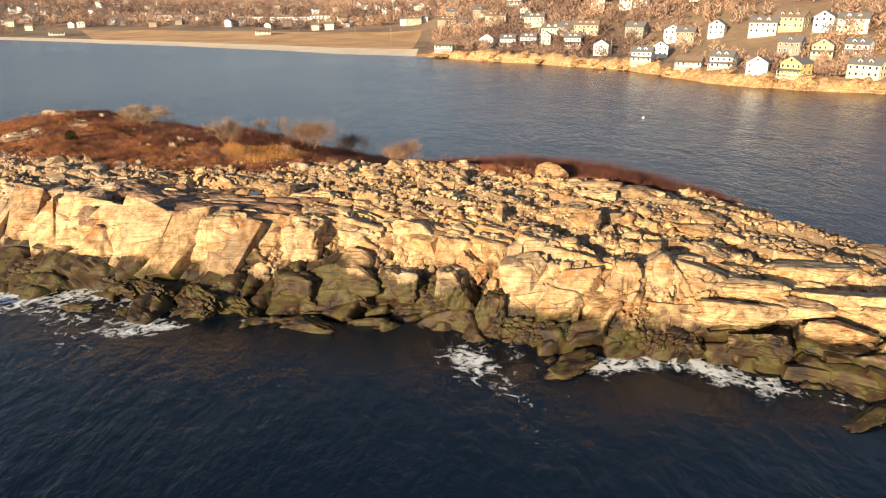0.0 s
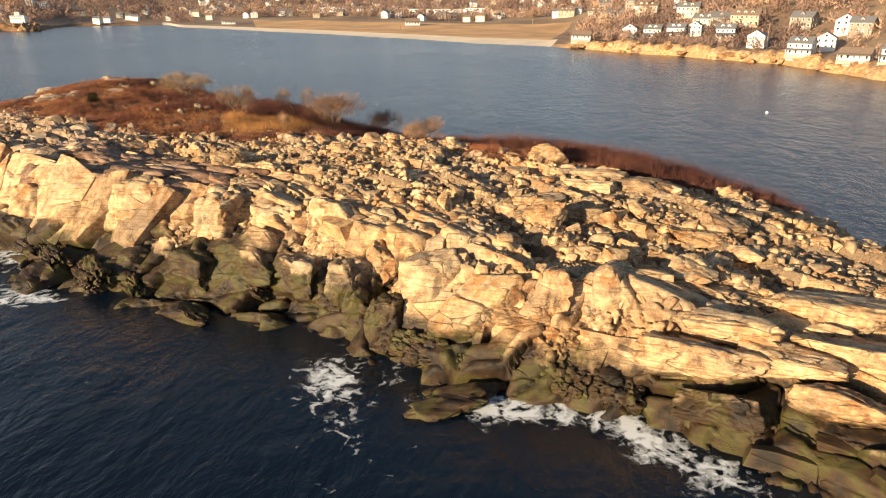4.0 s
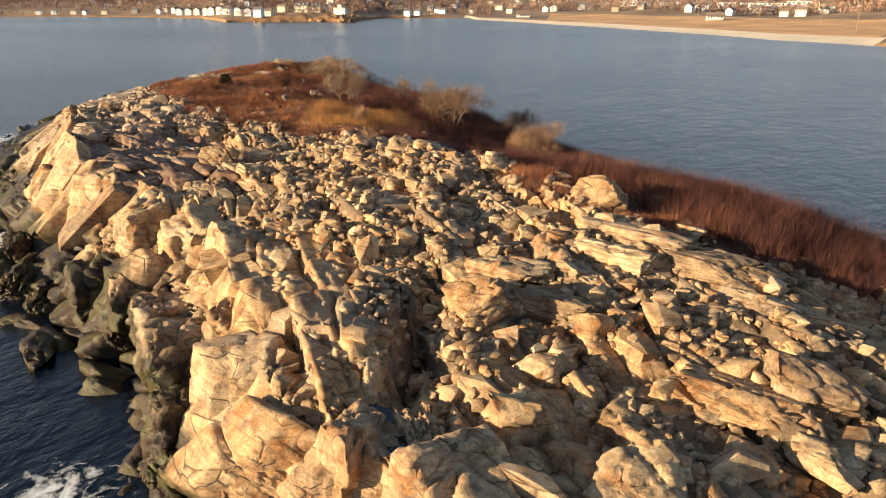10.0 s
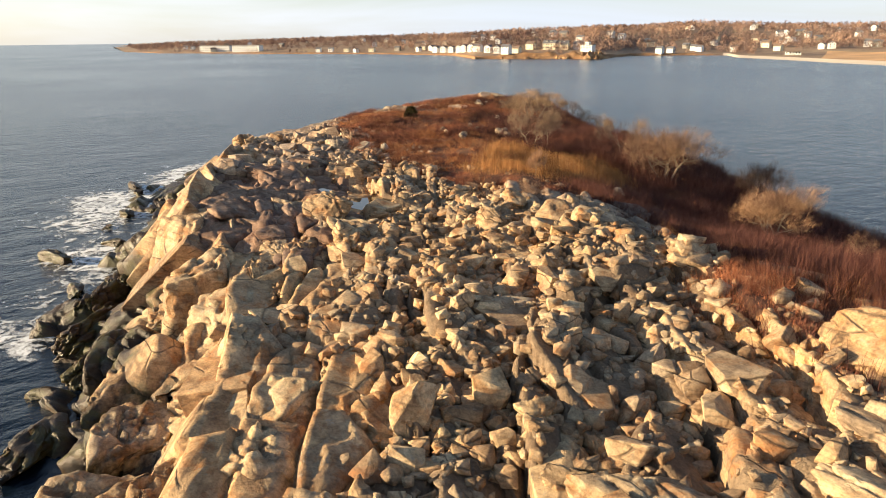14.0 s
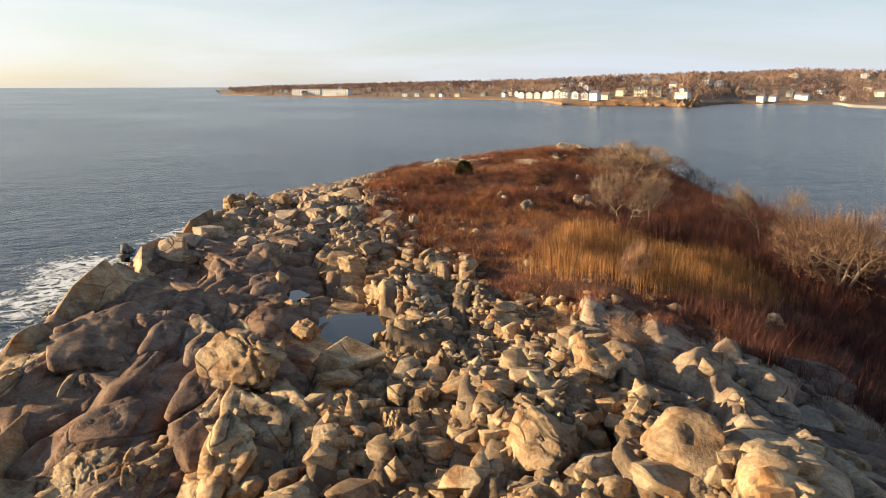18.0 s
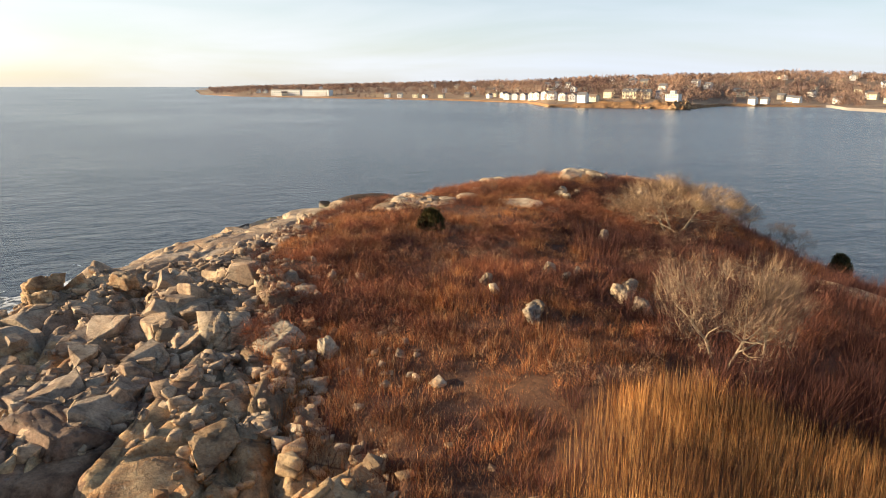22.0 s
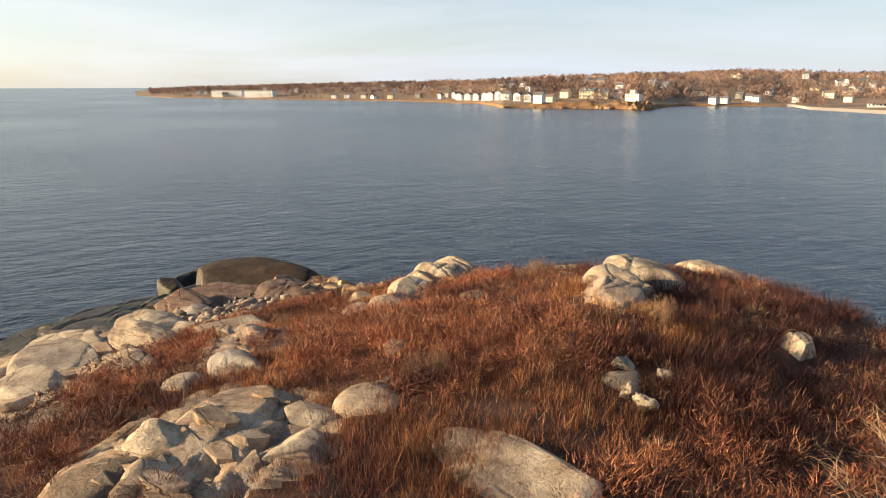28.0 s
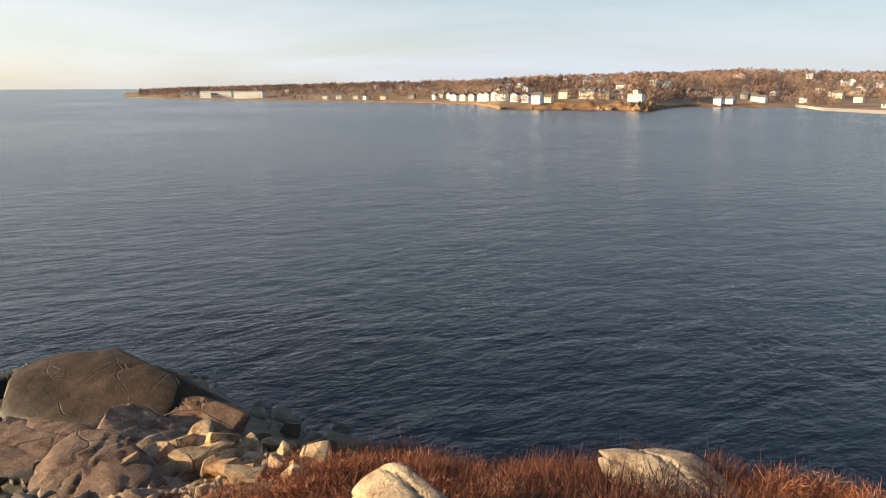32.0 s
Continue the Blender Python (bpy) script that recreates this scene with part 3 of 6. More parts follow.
# The sea cliff: tall upright blocks between vertical joints.
face = np.stack([flat[:, 0] + 0.25 * flat[:, 2], 0.0 * flat[:, 1] + 0.5, flat[:, 2] + 0.10 * flat[:, 0]], 1)
c1, k1, f1 = blocks(face, (6.5, 60.0, 4.6), 51)
c2, k2, f2 = blocks(face + 13.3, (2.9, 60.0, 2.5), 57)
c3, k3, f3 = blocks(face + 5.9, (1.2, 60.0, 0.9), 63)
cliff = (c1 - 0.5) * 2.3 + k1 * 1.2 - 1.3 * np.exp(-(f1 / 0.045) ** 2)
smoothface = smooth01((flat[:, 0] - 60) / 8) * (1 - smooth01((flat[:, 0] - 98) / 6)) * smooth01((flat[:, 2] - 2.8) / 0.8)
cliff += ((c2 - 0.5) * 1.1 + k2 * 0.9) * (1 - 0.7 * smoothface) - 0.4 * np.exp(-(f2 / 0.06) ** 2)
cliff += ((c3 - 0.5) * 0.35 + k3 * 0.3) * smooth01((3.6 - flat[:, 2]) / 1.5)
top *= 1 - 0.65 * smooth01((flat[:, 0] - 104) / 10)
disp = (top * (1 - steep) + cliff * steep) * bare * (0.75 + 0.25 * steep)
for a, b_, c, e in OUTCROPS:
    disp += 0.25 * np.exp(-(((flat[:, 0] - a) / c) ** 2 + ((flat[:, 1] - b_) / e) ** 2))
disp += (1 - bare) * 0.25 * fbm(flat[:, 0], flat[:, 1], 4.0, 4, 60)
moved = flat + nrm * disp[:, None]
# The gully that splits the southern cliff: plan middle line, half width and depth.
along = np.clip((moved[:, 0] - 27.0) / 8.5, 0, 1)
off = moved[:, 1] - (-9.5 + 8.0 * along)
moved[:, 2] -= 2.2 * np.exp(-(off / 1.1) ** 2) * smooth01((moved[:, 0] - 25.5) / 2) * (1 - smooth01((moved[:, 0] - 34) / 3)) * (nrm[:, 2] > 0.5)
# Rain pools lie in hollows of the rock: plan place, half lengths, level.
POOLS = [(73.6, -0.9, 1.9, 1.65, 6.8), (78.9, -4.6, 0.8, 0.6, 6.95), (26.4, -10.4, 1.5, 1.0, 6.0)]
for ps, pv, pa, pb, pz in POOLS:
    r = np.hypot((moved[:, 0] - ps) / pa, (moved[:, 1] - pv) / pb) + 0.16 * fbm(moved[:, 0], moved[:, 1], 2.0, 2, 71)
    moved[:, 2] = np.where(r < 1.5, np.minimum(moved[:, 2], pz - 0.5 + 0.9 * np.clip(r - 0.45, 0, 2) ** 1.5), moved[:, 2])
wx, wy = W(moved[:, 0], moved[:, 1])
verts = np.stack([wx, wy, moved[:, 2]], 1)
idx = np.arange(NS * NV).reshape(NS, NV)
faces = np.stack([idx[:-1, :-1], idx[1:, :-1], idx[1:, 1:], idx[:-1, 1:]], -1).reshape(-1, 4)
fm = np.where(bare[faces].mean(1) < 0.5, 1, np.where(flat[faces[:, 0], 0] + 14 * fbm(flat[faces[:, 0], 0], flat[faces[:, 0], 1], 12, 2, 44) > 102, 2, 0))
fs0, fv0 = flat[faces[:, 0], 0], flat[faces[:, 0], 1]


def rubble_at(s, v):
    """How thickly broken stones lie at a plan point, about 0 to 1."""
    south = smooth01((v - at_station(EDGE_V, s) - 3.0) / 5.0)
    scrub = smooth01((veg_at(s, v) + 0.5) / 3.0)
    slabs = smooth01((s - 59) / 4) * (1 - smooth01((s - 85) / 4)) * (1 - smooth01((v + 3) / 2.5))
    slabs = np.maximum(slabs, 1 - smooth01(np.hypot((s - 58) / 15, (v - 14) / 5.4) * 2 - 1))
    slabs = np.maximum(slabs, smooth01((v - 8.4) / 1.0) * smooth01((s - 51) / 2) * (1 - smooth01((s - 72) / 2)))
    return (0.02 - 0.3 * smooth01((s - 60) / 12) * (1 - smooth01((s - 84) / 8)) + 0.12 * (s > 90) + 0.75 * south + 0.8 * fbm(s, v, 8.0, 3, 33) - 0.75 * smooth01((s - 106) / 8) - 0.12 * (s < 24)) * (1 - 0.93 * scrub) * (1 - 0.97 * slabs)


fm = np.where((fm != 1) & (rubble_at(fs0, fv0) > 0.55) & (N.reshape(-1, 3)[faces[:, 0], 2] > 0.9), 3, fm)
# The slabs above the western cliff get the granite with shade in its tint.
fm = np.where((fm != 1) & (fs0 > 60) & (fs0 < 92) & (fv0 < -2.5 + 2 * fbm(fs0, fv0, 4, 2, 46)) & (fv0 > at_station(EDGE_V, fs0) - 1.5), 4, fm)
fm = np.where((fm != 1) & (fs0 > 52) & (fs0 < 74) & (fv0 > 8.8), 2, fm)
fm = np.where((fm == 0) & (fs0 > 37) & (fs0 < 104) & (flat[faces[:, 0], 1] < at_station(EDGE_V, fs0) - np.where(fs0 < 61, 0.6, 3.5)), 5, fm)
island_mesh = np_mesh("ground", verts, faces, (MAT_ROCK, MAT_SOIL, MAT_ROCK_GREY, MAT_GRIT, MAT_ROCK_VIOLET_SHADE, MAT_ROCK_WEED), fm)
tone = np.where(steep > 0.5, (c1 + c2) % 1.0, (v1 * 0.6 + v2) % 1.0)
island_mesh.attributes.new("block_tone", "FLOAT", "POINT").data.foreach_set("value", tone.astype(np.float32))
island = tagged(new("ground", island_mesh), "fractured buff granite island bedrock with peaty soil on top", "ground", kind="structure")

# A raster of the surface, to set things down on it.
CELL = 0.5
RX0, RY0 = verts[:, 0].min() - 1, verts[:, 1].min() - 1
RW, RH = int((verts[:, 0].max() - RX0) / CELL) + 3, int((verts[:, 1].max() - RY0) / CELL) + 3
total, count = np.zeros((RW, RH)), np.zeros((RW, RH))
cells = (((verts[:, 0] - RX0) / CELL).astype(int), ((verts[:, 1] - RY0) / CELL).astype(int))
np.add.at(total, cells, verts[:, 2])
np.add.at(count, cells, 1)
RASTER = np.where(count > 0, total / np.maximum(count, 1), -9.0)
for _ in range(3):
    hole = RASTER < -8
    if hole.any():
        near = np.max([np.roll(RASTER, (a, b_), (0, 1)) for a in (-1, 0, 1) for b_ in (-1, 0, 1)], 0)
        RASTER[hole] = near[hole]


def ground_z(x, y):
    i = np.clip(((np.asarray(x) - RX0) / CELL).astype(int), 0, RW - 1)
    j = np.clip(((np.asarray(y) - RY0) / CELL).astype(int), 0, RH - 1)
    return RASTER[i, j]


# ---- sea ----
bm = bmesh.new()
bmesh.ops.create_grid(bm, x_segments=1, y_segments=1, size=6000)
water = tagged(part("water", bm, MAT_SEA), "dark blue-grey sea with low wind ripples", "sea", kind="structure")

# ---- rocks ----
def ico(level):
    bm = bmesh.new()
    bmesh.ops.create_icosphere(bm, subdivisions=level, radius=1.0)
    v = np.array([p.co[:] for p in bm.verts])
    f = np.array([[p.index for p in q.verts] for q in bm.faces])
    bm.free()
    return v, f


ICO2, ICO3, ICO4, ICO_MID = ico(2), ico(3), ico(5), ico(4)


def rock_shape(base, seed, cuts=9, depth=(0.42, 0.85), power=4.0, rough=0.05):
    """A unit boulder: a blunt block trimmed by random planes, with a little roughness."""
    r = np.random.default_rng(seed)
    v, f = base[0].copy(), base[1]
    v = v / (np.abs(v) ** power).sum(1, keepdims=True) ** (1 / power)
    for _ in range(cuts):
        nrm_ = r.normal(size=3)
        nrm_ /= np.linalg.norm(nrm_)
        d = r.uniform(*depth)
        over = v @ nrm_ - d
        v = v - np.where(over > 0, over, 0)[:, None] * nrm_ * 0.97
    v = v * (1 + rough * fbm(v[:, 0] * 3 + seed, v[:, 1] * 3 + v[:, 2] * 2.3, 1.2, 3, seed)[:, None])
    return v, f


BOULDERS = []


def block_mesh(name, seed, jitter=0.2, cuts=4, bevel=0.07, mat=MAT_ROCK):
    """An angular jointed block: a skewed box with chopped corners and worn edges."""
    gen = np.random.default_rng(seed)
    bm = bmesh.new()
    bmesh.ops.create_cube(bm, size=2.0)
    for p in bm.verts:
        p.co += Vector(gen.uniform(-jitter, jitter, 3))
    for _ in range(cuts):
        way = Vector(gen.normal(size=3)).normalized()
        at = way * float(gen.uniform(0.62, 1.0))
        out = bmesh.ops.bisect_plane(bm, geom=bm.verts[:] + bm.edges[:] + bm.faces[:], plane_co=at, plane_no=way, clear_outer=True)
        rim = [e for e in out["geom_cut"] if isinstance(e, bmesh.types.BMEdge)]
        if rim:
            bmesh.ops.contextual_create(bm, geom=rim)
    bmesh.ops.bevel(bm, geom=list(bm.edges), offset=bevel, segments=1, affect="EDGES")
    bmesh.ops.triangulate(bm, faces=bm.faces)
    me = bpy.data.meshes.new(name)
    bm.to_mesh(me)
    bm.free()
    me.materials.append(mat)
    return me


def craggy(name, seed, base, power=9.0, cuts=5, depth=(0.62, 1.0), chip=0.16, cell=0.75, mat=MAT_ROCK, rough=0.02):
    """A jointed block with broken faces: planes cut it, and smaller joints step its surface."""
    v, f = rock_shape(base, seed, cuts, depth, power, rough)
    n5 = np.sign(v) * np.abs(v) ** 5
    n5 /= np.linalg.norm(n5, axis=1, keepdims=True) + 1e-9
    for k, (c, h, groove) in enumerate(((cell, chip, 2.0), (cell * 0.45, chip * 0.5, 1.2), (cell * 0.2, chip * 0.28, 0.6))):
        val, tilt, gap = blocks(v + 3.17 * seed + 7.7 * k, (c * 1.2, c * 0.85, c), seed + k, 0.9)
        v = v + n5 * (h * (val - 0.5) + 1.5 * h * tilt - groove * h * np.exp(-(gap / 0.055) ** 2))[:, None]
    return np_mesh(name, v, f, (mat,))


BOULDERS = [block_mesh("boulder", 100 + k, 0.3, 8, 0.05) for k in range(18)]


def set_rock(name, me, s, v, size, yaw=0.0, tilt=(0.0, 0.0), sink=0.3, label="", group="", z=None):
    """Sets a rock down at a plan place, bedded by part of its height."""
    x, y = W(s, v)
    base = float(ground_z(x, y)) if z is None else z
    ob = new(name, me)
    axis = math.degrees(math.atan2(ALONG[1], ALONG[0])) + 180
    ob.matrix_world = (pose(float(x), float(y), base + size[2] * (1 - 2 * sink), tilt[0], tilt[1], axis + yaw)
                       @ Matrix.Diagonal((size[0], size[1], size[2], 1)))
    return tagged(ob, label, "rock", group)


def cracked(name, seed, base=None, power=3.2, cuts=7, depth=(0.62, 0.94), cracks=4, mat=None, deep=0.10):
    """A smooth glaciated mass split by a few clean cracks."""
    gen = np.random.default_rng(seed)
    v, f = rock_shape(base or ICO4, seed, cuts, depth, power, 0.03)
    out = v / (np.linalg.norm(v, axis=1, keepdims=True) + 1e-9)
    shift = np.zeros(len(v))
    for k in range(cracks):
        way = np.array([gen.normal(), gen.normal() * (0.35 if k % 2 else 1.0), gen.normal() * 0.25])
        way /= np.linalg.norm(way)
        d = v @ way - gen.uniform(-0.6, 0.6) + 0.03 * fbm(v[:, 0] * 4, v[:, 1] * 4 + v[:, 2] * 3, 1.0, 3, seed + k)
        shift -= deep * np.exp(-(d / 0.028) ** 2) + 0.03 * gen.uniform(-1, 1) * (d > 0)
    return np_mesh(name, v + out * shift[:, None], f, (mat or MAT_ROCK_PALE,), smooth=True)


# Landmark rocks: plan place, half sizes, turn and tilt.
LANDMARKS = [
    (36.6, 11.4, 2.4, 1.6, 1.35, 15, 6), (18.7, 4.2, 2.2, 1.5, 1.25, 8, 8), (16.4, 2.2, 2.0, 1.2, 0.9, -5, -8),
    (30.4, -2.9, 1.9, 1.7, 1.7, 20, 10), (18.5, -4.8, 2.1, 1.6, 1.3, 10, 8), (25.6, -3.0, 1.35, 0.9, 0.85, 24, 12),
    (37.9, -0.3, 0.65, 0.6, 0.6, 30, 10), (58.2, 4.2, 1.35, 1.2, 1.2, 30, 10), (65.6, -5.0, 2.3, 1.4, 1.3, 26, 6),
    (63.5, 7.4, 1.1, 0.9, 0.9, 20, 6), (56.4, 7.4, 1.5, 1.0, 1.0, 34, 8), (103.6, -12.3, 2.0, 1.2, 1.3, 12, 6), (104.1, -8.3, 1.2, 0.9, 0.9, 50, -6),
]
LANDMARKS += [
    (26.5, 0.7, 1.0, 0.8, 0.9, 40, 10), (24.8, -0.4, 0.75, 0.6, 0.75, 15, -12), (21.9, 0.5, 0.95, 0.7, 0.8, 70, 8), (20.1, 1.1, 1.15, 0.7, 0.75, 30, 14),
    (28.1, 4.7, 0.75, 0.6, 0.7, 10, 6), (35.0, -0.6, 0.75, 0.55, 0.6, 60, -8), (65.7, 2.2, 0.8, 0.7, 0.9, 45, 10), (82.0, -1.4, 1.1, 0.55, 1.0, 60, 18),
    (101.2, -11.1, 0.75, 0.7, 0.75, 0, 0), (86.7, -0.4, 1.4, 0.9, 0.5, 20, 6), (23.5, -6.0, 1.1, 0.9, 0.9, 20, 5), (72.0, -3.4, 1.0, 0.7, 0.8, 30, 12),
]
for k, (s, v, a, b_, c, yaw, tilt) in enumerate(LANDMARKS):
    me = craggy("large_boulder", 500 + k, ICO_MID if a < 1.7 else ICO4, 6.0 if k else 3.2, 16, (0.55, 0.9), 0.07, 0.8, rough=0.0)
    set_rock("large_boulder", me, s, v, (a, b_, c), yaw, (tilt, 0), 0.34,
             "large weathered buff granite boulder bedded in the rubble", "large boulders")
DOMES = [
    (129.9, 24.0, 1.5, 1.5, 1.45, 35, 10), (132.2, 26.0, 2.0, 1.6, 1.45, 25, 8), (135.0, 28.0, 2.6, 1.6, 1.3, 20, 6), (138.0, 30.2, 2.2, 1.2, 1.0, 15, 5),
    (137.2, 33.6, 2.6, 1.5, 1.1, 20, 4), (136.6, 16.0, 1.5, 0.9, 0.7, 30, 6), (140.5, 4.2, 3.6, 1.3, 0.7, 48, 8),
    (125.2, 29.4, 1.0, 0.8, 0.8, 0, 6), (145.9, 29.1, 3.3, 1.3, 0.95, 15, 4), (94.7, 0.8, 1.25, 1.1, 1.0, 30, 4), (96.7, -1.8, 1.9, 1.4, 1.1, 20, 6), (99.7, 31.2, 2.4, 1.1, 0.9, 30, 6),
]
for k, (s, v, a, b_, c, yaw, tilt) in enumerate(DOMES):
    set_rock("rounded_outcrop", cracked("rounded_outcrop", 700 + k, cracks=5), s, v, (a, b_, c), yaw, (0, tilt), 0.67 if k < 4 else 0.66,
             "smooth rounded pale granite outcrop rising from rust grass", "rounded outcrops")
set_rock("flat_rock", cracked("flat_rock", 811, ICO4, 5.0, 10, (0.6, 0.92), 2), 118.6, 16.4, (1.6, 2.5, 0.32), -35, (4, 6), 0.62,
         "broad flat pale granite slab tilted out of dark scrub")
set_rock("flat_rock", craggy("flat_rock", 813, ICO_MID, 8.0, 12, (0.55, 0.9), 0.06, 0.9, MAT_ROCK_PALE), 116.0, 18.9, (0.7, 1.0, 0.3), -35, (0, 8), 0.6,
         "small flat pale granite slab lying in dark scrub")
set_rock("sea_rock", cracked("sea_rock", 901, None, 2.5, 9, (0.62, 0.95), 5, MAT_ROCK_WHALE, 0.03), 168.4, 8.3, (8.8, 5.0, 2.95), 66, (0, 0), 0.3,
                 "large dark wet humped rock standing in the surf", z=-1.2)
set_rock("sea_rock", cracked("sea_rock", 903, ICO_MID, 2.8, 6, cracks=2, mat=MAT_ROCK_WEED, deep=0.04), 165.4, 0.2, (1.6, 1.1, 1.4), 40, (0, 14), 0.25, "dark tilted rock standing at the water", z=0.6)
# Half-drowned rocks off the south shore.
for k, (s, v, a, b_, c) in enumerate([(53.8, -20.4, 3.2, 1.2, 0.9), (121.0, -27.6, 3.4, 1.0, 0.8), (117.0, -26.6, 1.5, 0.7, 0.45), (92.0, -24.6, 2.0, 1.0, 0.6),
                                      (88.0, -29.0, 2.6, 0.9, 0.8), (99.0, -26.6, 1.1, 0.6, 0.35), (104.5, -25.6, 2.2, 1.0, 0.6), (28.6, -20.6, 2.6, 1.5, 0.9), (6.0, -20.6, 3.0, 1.2, 0.6), (78.0, -24.6, 1.8, 0.8, 0.5)]):
    set_rock("sea_rock", craggy("sea_rock", 920 + k, ICO_MID, 4.0, 12, (0.5, 0.9), 0.12, 0.7, MAT_ROCK_WEED, 0.03), s, v, (a, b_, c), 12 * k % 50, (6, -5), 0.4, "low weed-blackened rock awash off the shore", "rocks awash", z=0.05)
# Half-buried slabs at the island's western end: a long ridge, broad sheets along the southern shelf, and low slabs in the grass.
WEST_RIDGE = [(144.9, 21.0, 1.6, 1.1, 1.5, 40), (143.6, 19.7, 1.6, 1.0, 1.4, 42), (142.2, 18.6, 1.5, 1.0, 1.2, 36), (140.6, 17.6, 1.4, 0.9, 1.0, 28), (139.0, 16.9, 1.3, 0.8, 0.9, 22), (137.5, 16.2, 1.2, 0.8, 0.8, 22), (137.0, 14.6, 1.0, 0.7, 0.6, 40)]
WEST_SHEETS = [(149.2, 2.0, 2.6, 1.5, 0.7, 40), (139.7, 8.2, 2.4, 1.3, 0.7, 35), (139.1, -0.4, 3.4, 1.6, 0.8, 25), (133.8, 0.5, 2.6, 1.4, 0.7, 20), (144.5, -1.5, 2.8, 1.5, 0.6, 30), (145.5, 5.5, 2.0, 1.1, 0.5, 40), (133.0, 4.6, 2.0, 0.9, 0.5, 30),
               (128.8, 9.3, 1.4, 0.7, 0.6, 25), (153.1, 4.0, 2.4, 1.2, 0.6, 40)]
WEST_LOW = [(127.5, 15.0, 0.85, 0.7, 0.5, 30), (124.6, 14.4, 0.6, 0.5, 0.4, 10), (123.1, 13.6, 1.1, 0.8, 0.45, 20), (122.9, 11.9, 0.9, 0.6, 0.45, 40), (120.5, 11.8, 1.0, 0.8, 0.5, 60), (127.9, 7.7, 0.9, 0.6, 0.4, 30), (122.2, 8.0, 0.9, 0.7, 0.6, 50),
            (122.8, 21.5, 0.7, 0.6, 0.5, 20), (143.9, 14.8, 1.0, 0.7, 0.6, 10), (141.7, 13.4, 0.5, 0.4, 0.4, 0), (134.9, 19.6, 0.85, 0.6, 0.4, 15)]
def slab_tilt(s, v, d=2.5):
    """Tilt of the smooth ground round a plan point, for a slab that lies along it."""
    x, y = W(s, v)
    xb, yb = W(s, v + d)
    xc, yc = W(s, v - d)
    return math.degrees(math.atan2(float(ground_z(xb, yb)) - float(ground_z(xc, yc)), 2 * d)), 4.0


for k, (s, v, a, b_, c, yaw) in enumerate(WEST_RIDGE + WEST_SHEETS + WEST_LOW):
    set_rock("half_buried_slab", cracked("half_buried_slab", 1500 + k, ICO4 if a > 1.2 else ICO_MID, 2.8, cracks=3), s, v, (a * 1.15, b_ * 1.25, c * (1.0 if k < 7 else 0.85)), yaw, slab_tilt(s, v), 0.55 if k < 5 else 0.68,
             "pale cracked granite slab half buried in rust grass", "half-buried slabs")
for k, (s, v, a, b_, yaw) in enumerate([(158.6, 6.3, 3.4, 1.8, 45), (155.5, 10.0, 3.0, 1.6, 40), (160.5, 10.5, 2.8, 1.5, 50), (162.0, 6.0, 2.8, 1.5, 45), (156.5, 2.5, 2.6, 1.4, 35), (163.5, 13.0, 2.4, 1.3, 55)]):
    set_rock("shore_shelf", cracked("shore_shelf", 1560 + k, ICO4, 4.5, 9, cracks=6, mat=MAT_ROCK_VIOLET_SHADE), s, v, (a * 1.15, b_ * 1.3, 0.8), yaw, (0, 4), 0.5, "flat violet-grey shade-tinted granite shelf above the surf", "shore shelves")
STONES = [craggy("pale_stone", 1600 + k, ICO_MID, 3.6, 11, (0.55, 0.9), 0.13, 0.8, MAT_ROCK_PALE) for k in range(6)]
# White rocks among the grass.
for k, (s, v, a) in enumerate([(94.2, 11.7, 0.85), (95.0, 12.1, 0.7), (99.6, 10.7, 0.7), (100.9, 14.3, 0.75), (99.9, 14.9, 0.55), (97.0, 17.0, 1.1), (95.4, 17.2, 0.9), (98.6, 17.9, 0.7),
                               (109.3, 20.4, 0.8), (101.2, 16.0, 0.5), (98.2, 10.9, 0.6), (123.4, 21.8, 0.6), (122.6, 22.8, 0.45), (121.8, 21.2, 0.5), (72.3, 19.6, 1.0), (93.2, 3.0, 1.0), (121.1, 21.4, 0.6)]):
    set_rock("pale_stone", STONES[k % 6], s, v, (a * 0.64, a * 0.5, a * 0.56), 37 * k % 180, (8, 5), 0.22, "pale lichened stone standing in rust grass", "stones in the grass")

r = np.random.default_rng(21)


def slope_turn(s, v, d=1.6):
    """Tilts, in degrees about the two plan axes, of the ground round a plan point."""
    x, y = W(s, v)
    xa, ya = W(s + d, v)
    xb, yb = W(s, v + d)
    g = float(ground_z(x, y))
    return math.degrees(math.atan2(float(ground_z(xb, yb)) - g, d)), math.degrees(math.atan2(float(ground_z(xa, ya)) - g, d))


# Jointed bedrock: blocks whose faces lie along a slope, bedded by most of their depth.
JOINTED = [craggy("block", 1300 + k, ICO4, 16.0, 4, (0.72, 1.05), 0.2, 0.7, rough=0.0) if k % 2 else block_mesh("block", 1300 + k, 0.2, 5, 0.03) for k in range(16)]
SHEETS = [craggy("sheet", 1330 + k, ICO4, 14.0, 7, (0.6, 1.0), 0.13, 0.7, rough=0.0) if k % 2 else block_mesh("sheet", 1330 + k, 0.25, 6, 0.03) for k in range(12)]
GREY_SHEETS = [block_mesh("sheet", 1360 + k, 0.14, 9, 0.045, MAT_ROCK_GREY) for k in range(12)]
GREY_SLABS = [craggy("slab", 1380 + k, ICO4, 12.0, 8, (0.62, 1.0), 0.05, 0.8, MAT_ROCK_VIOLET_SHADE, 0.0) for k in range(6)]

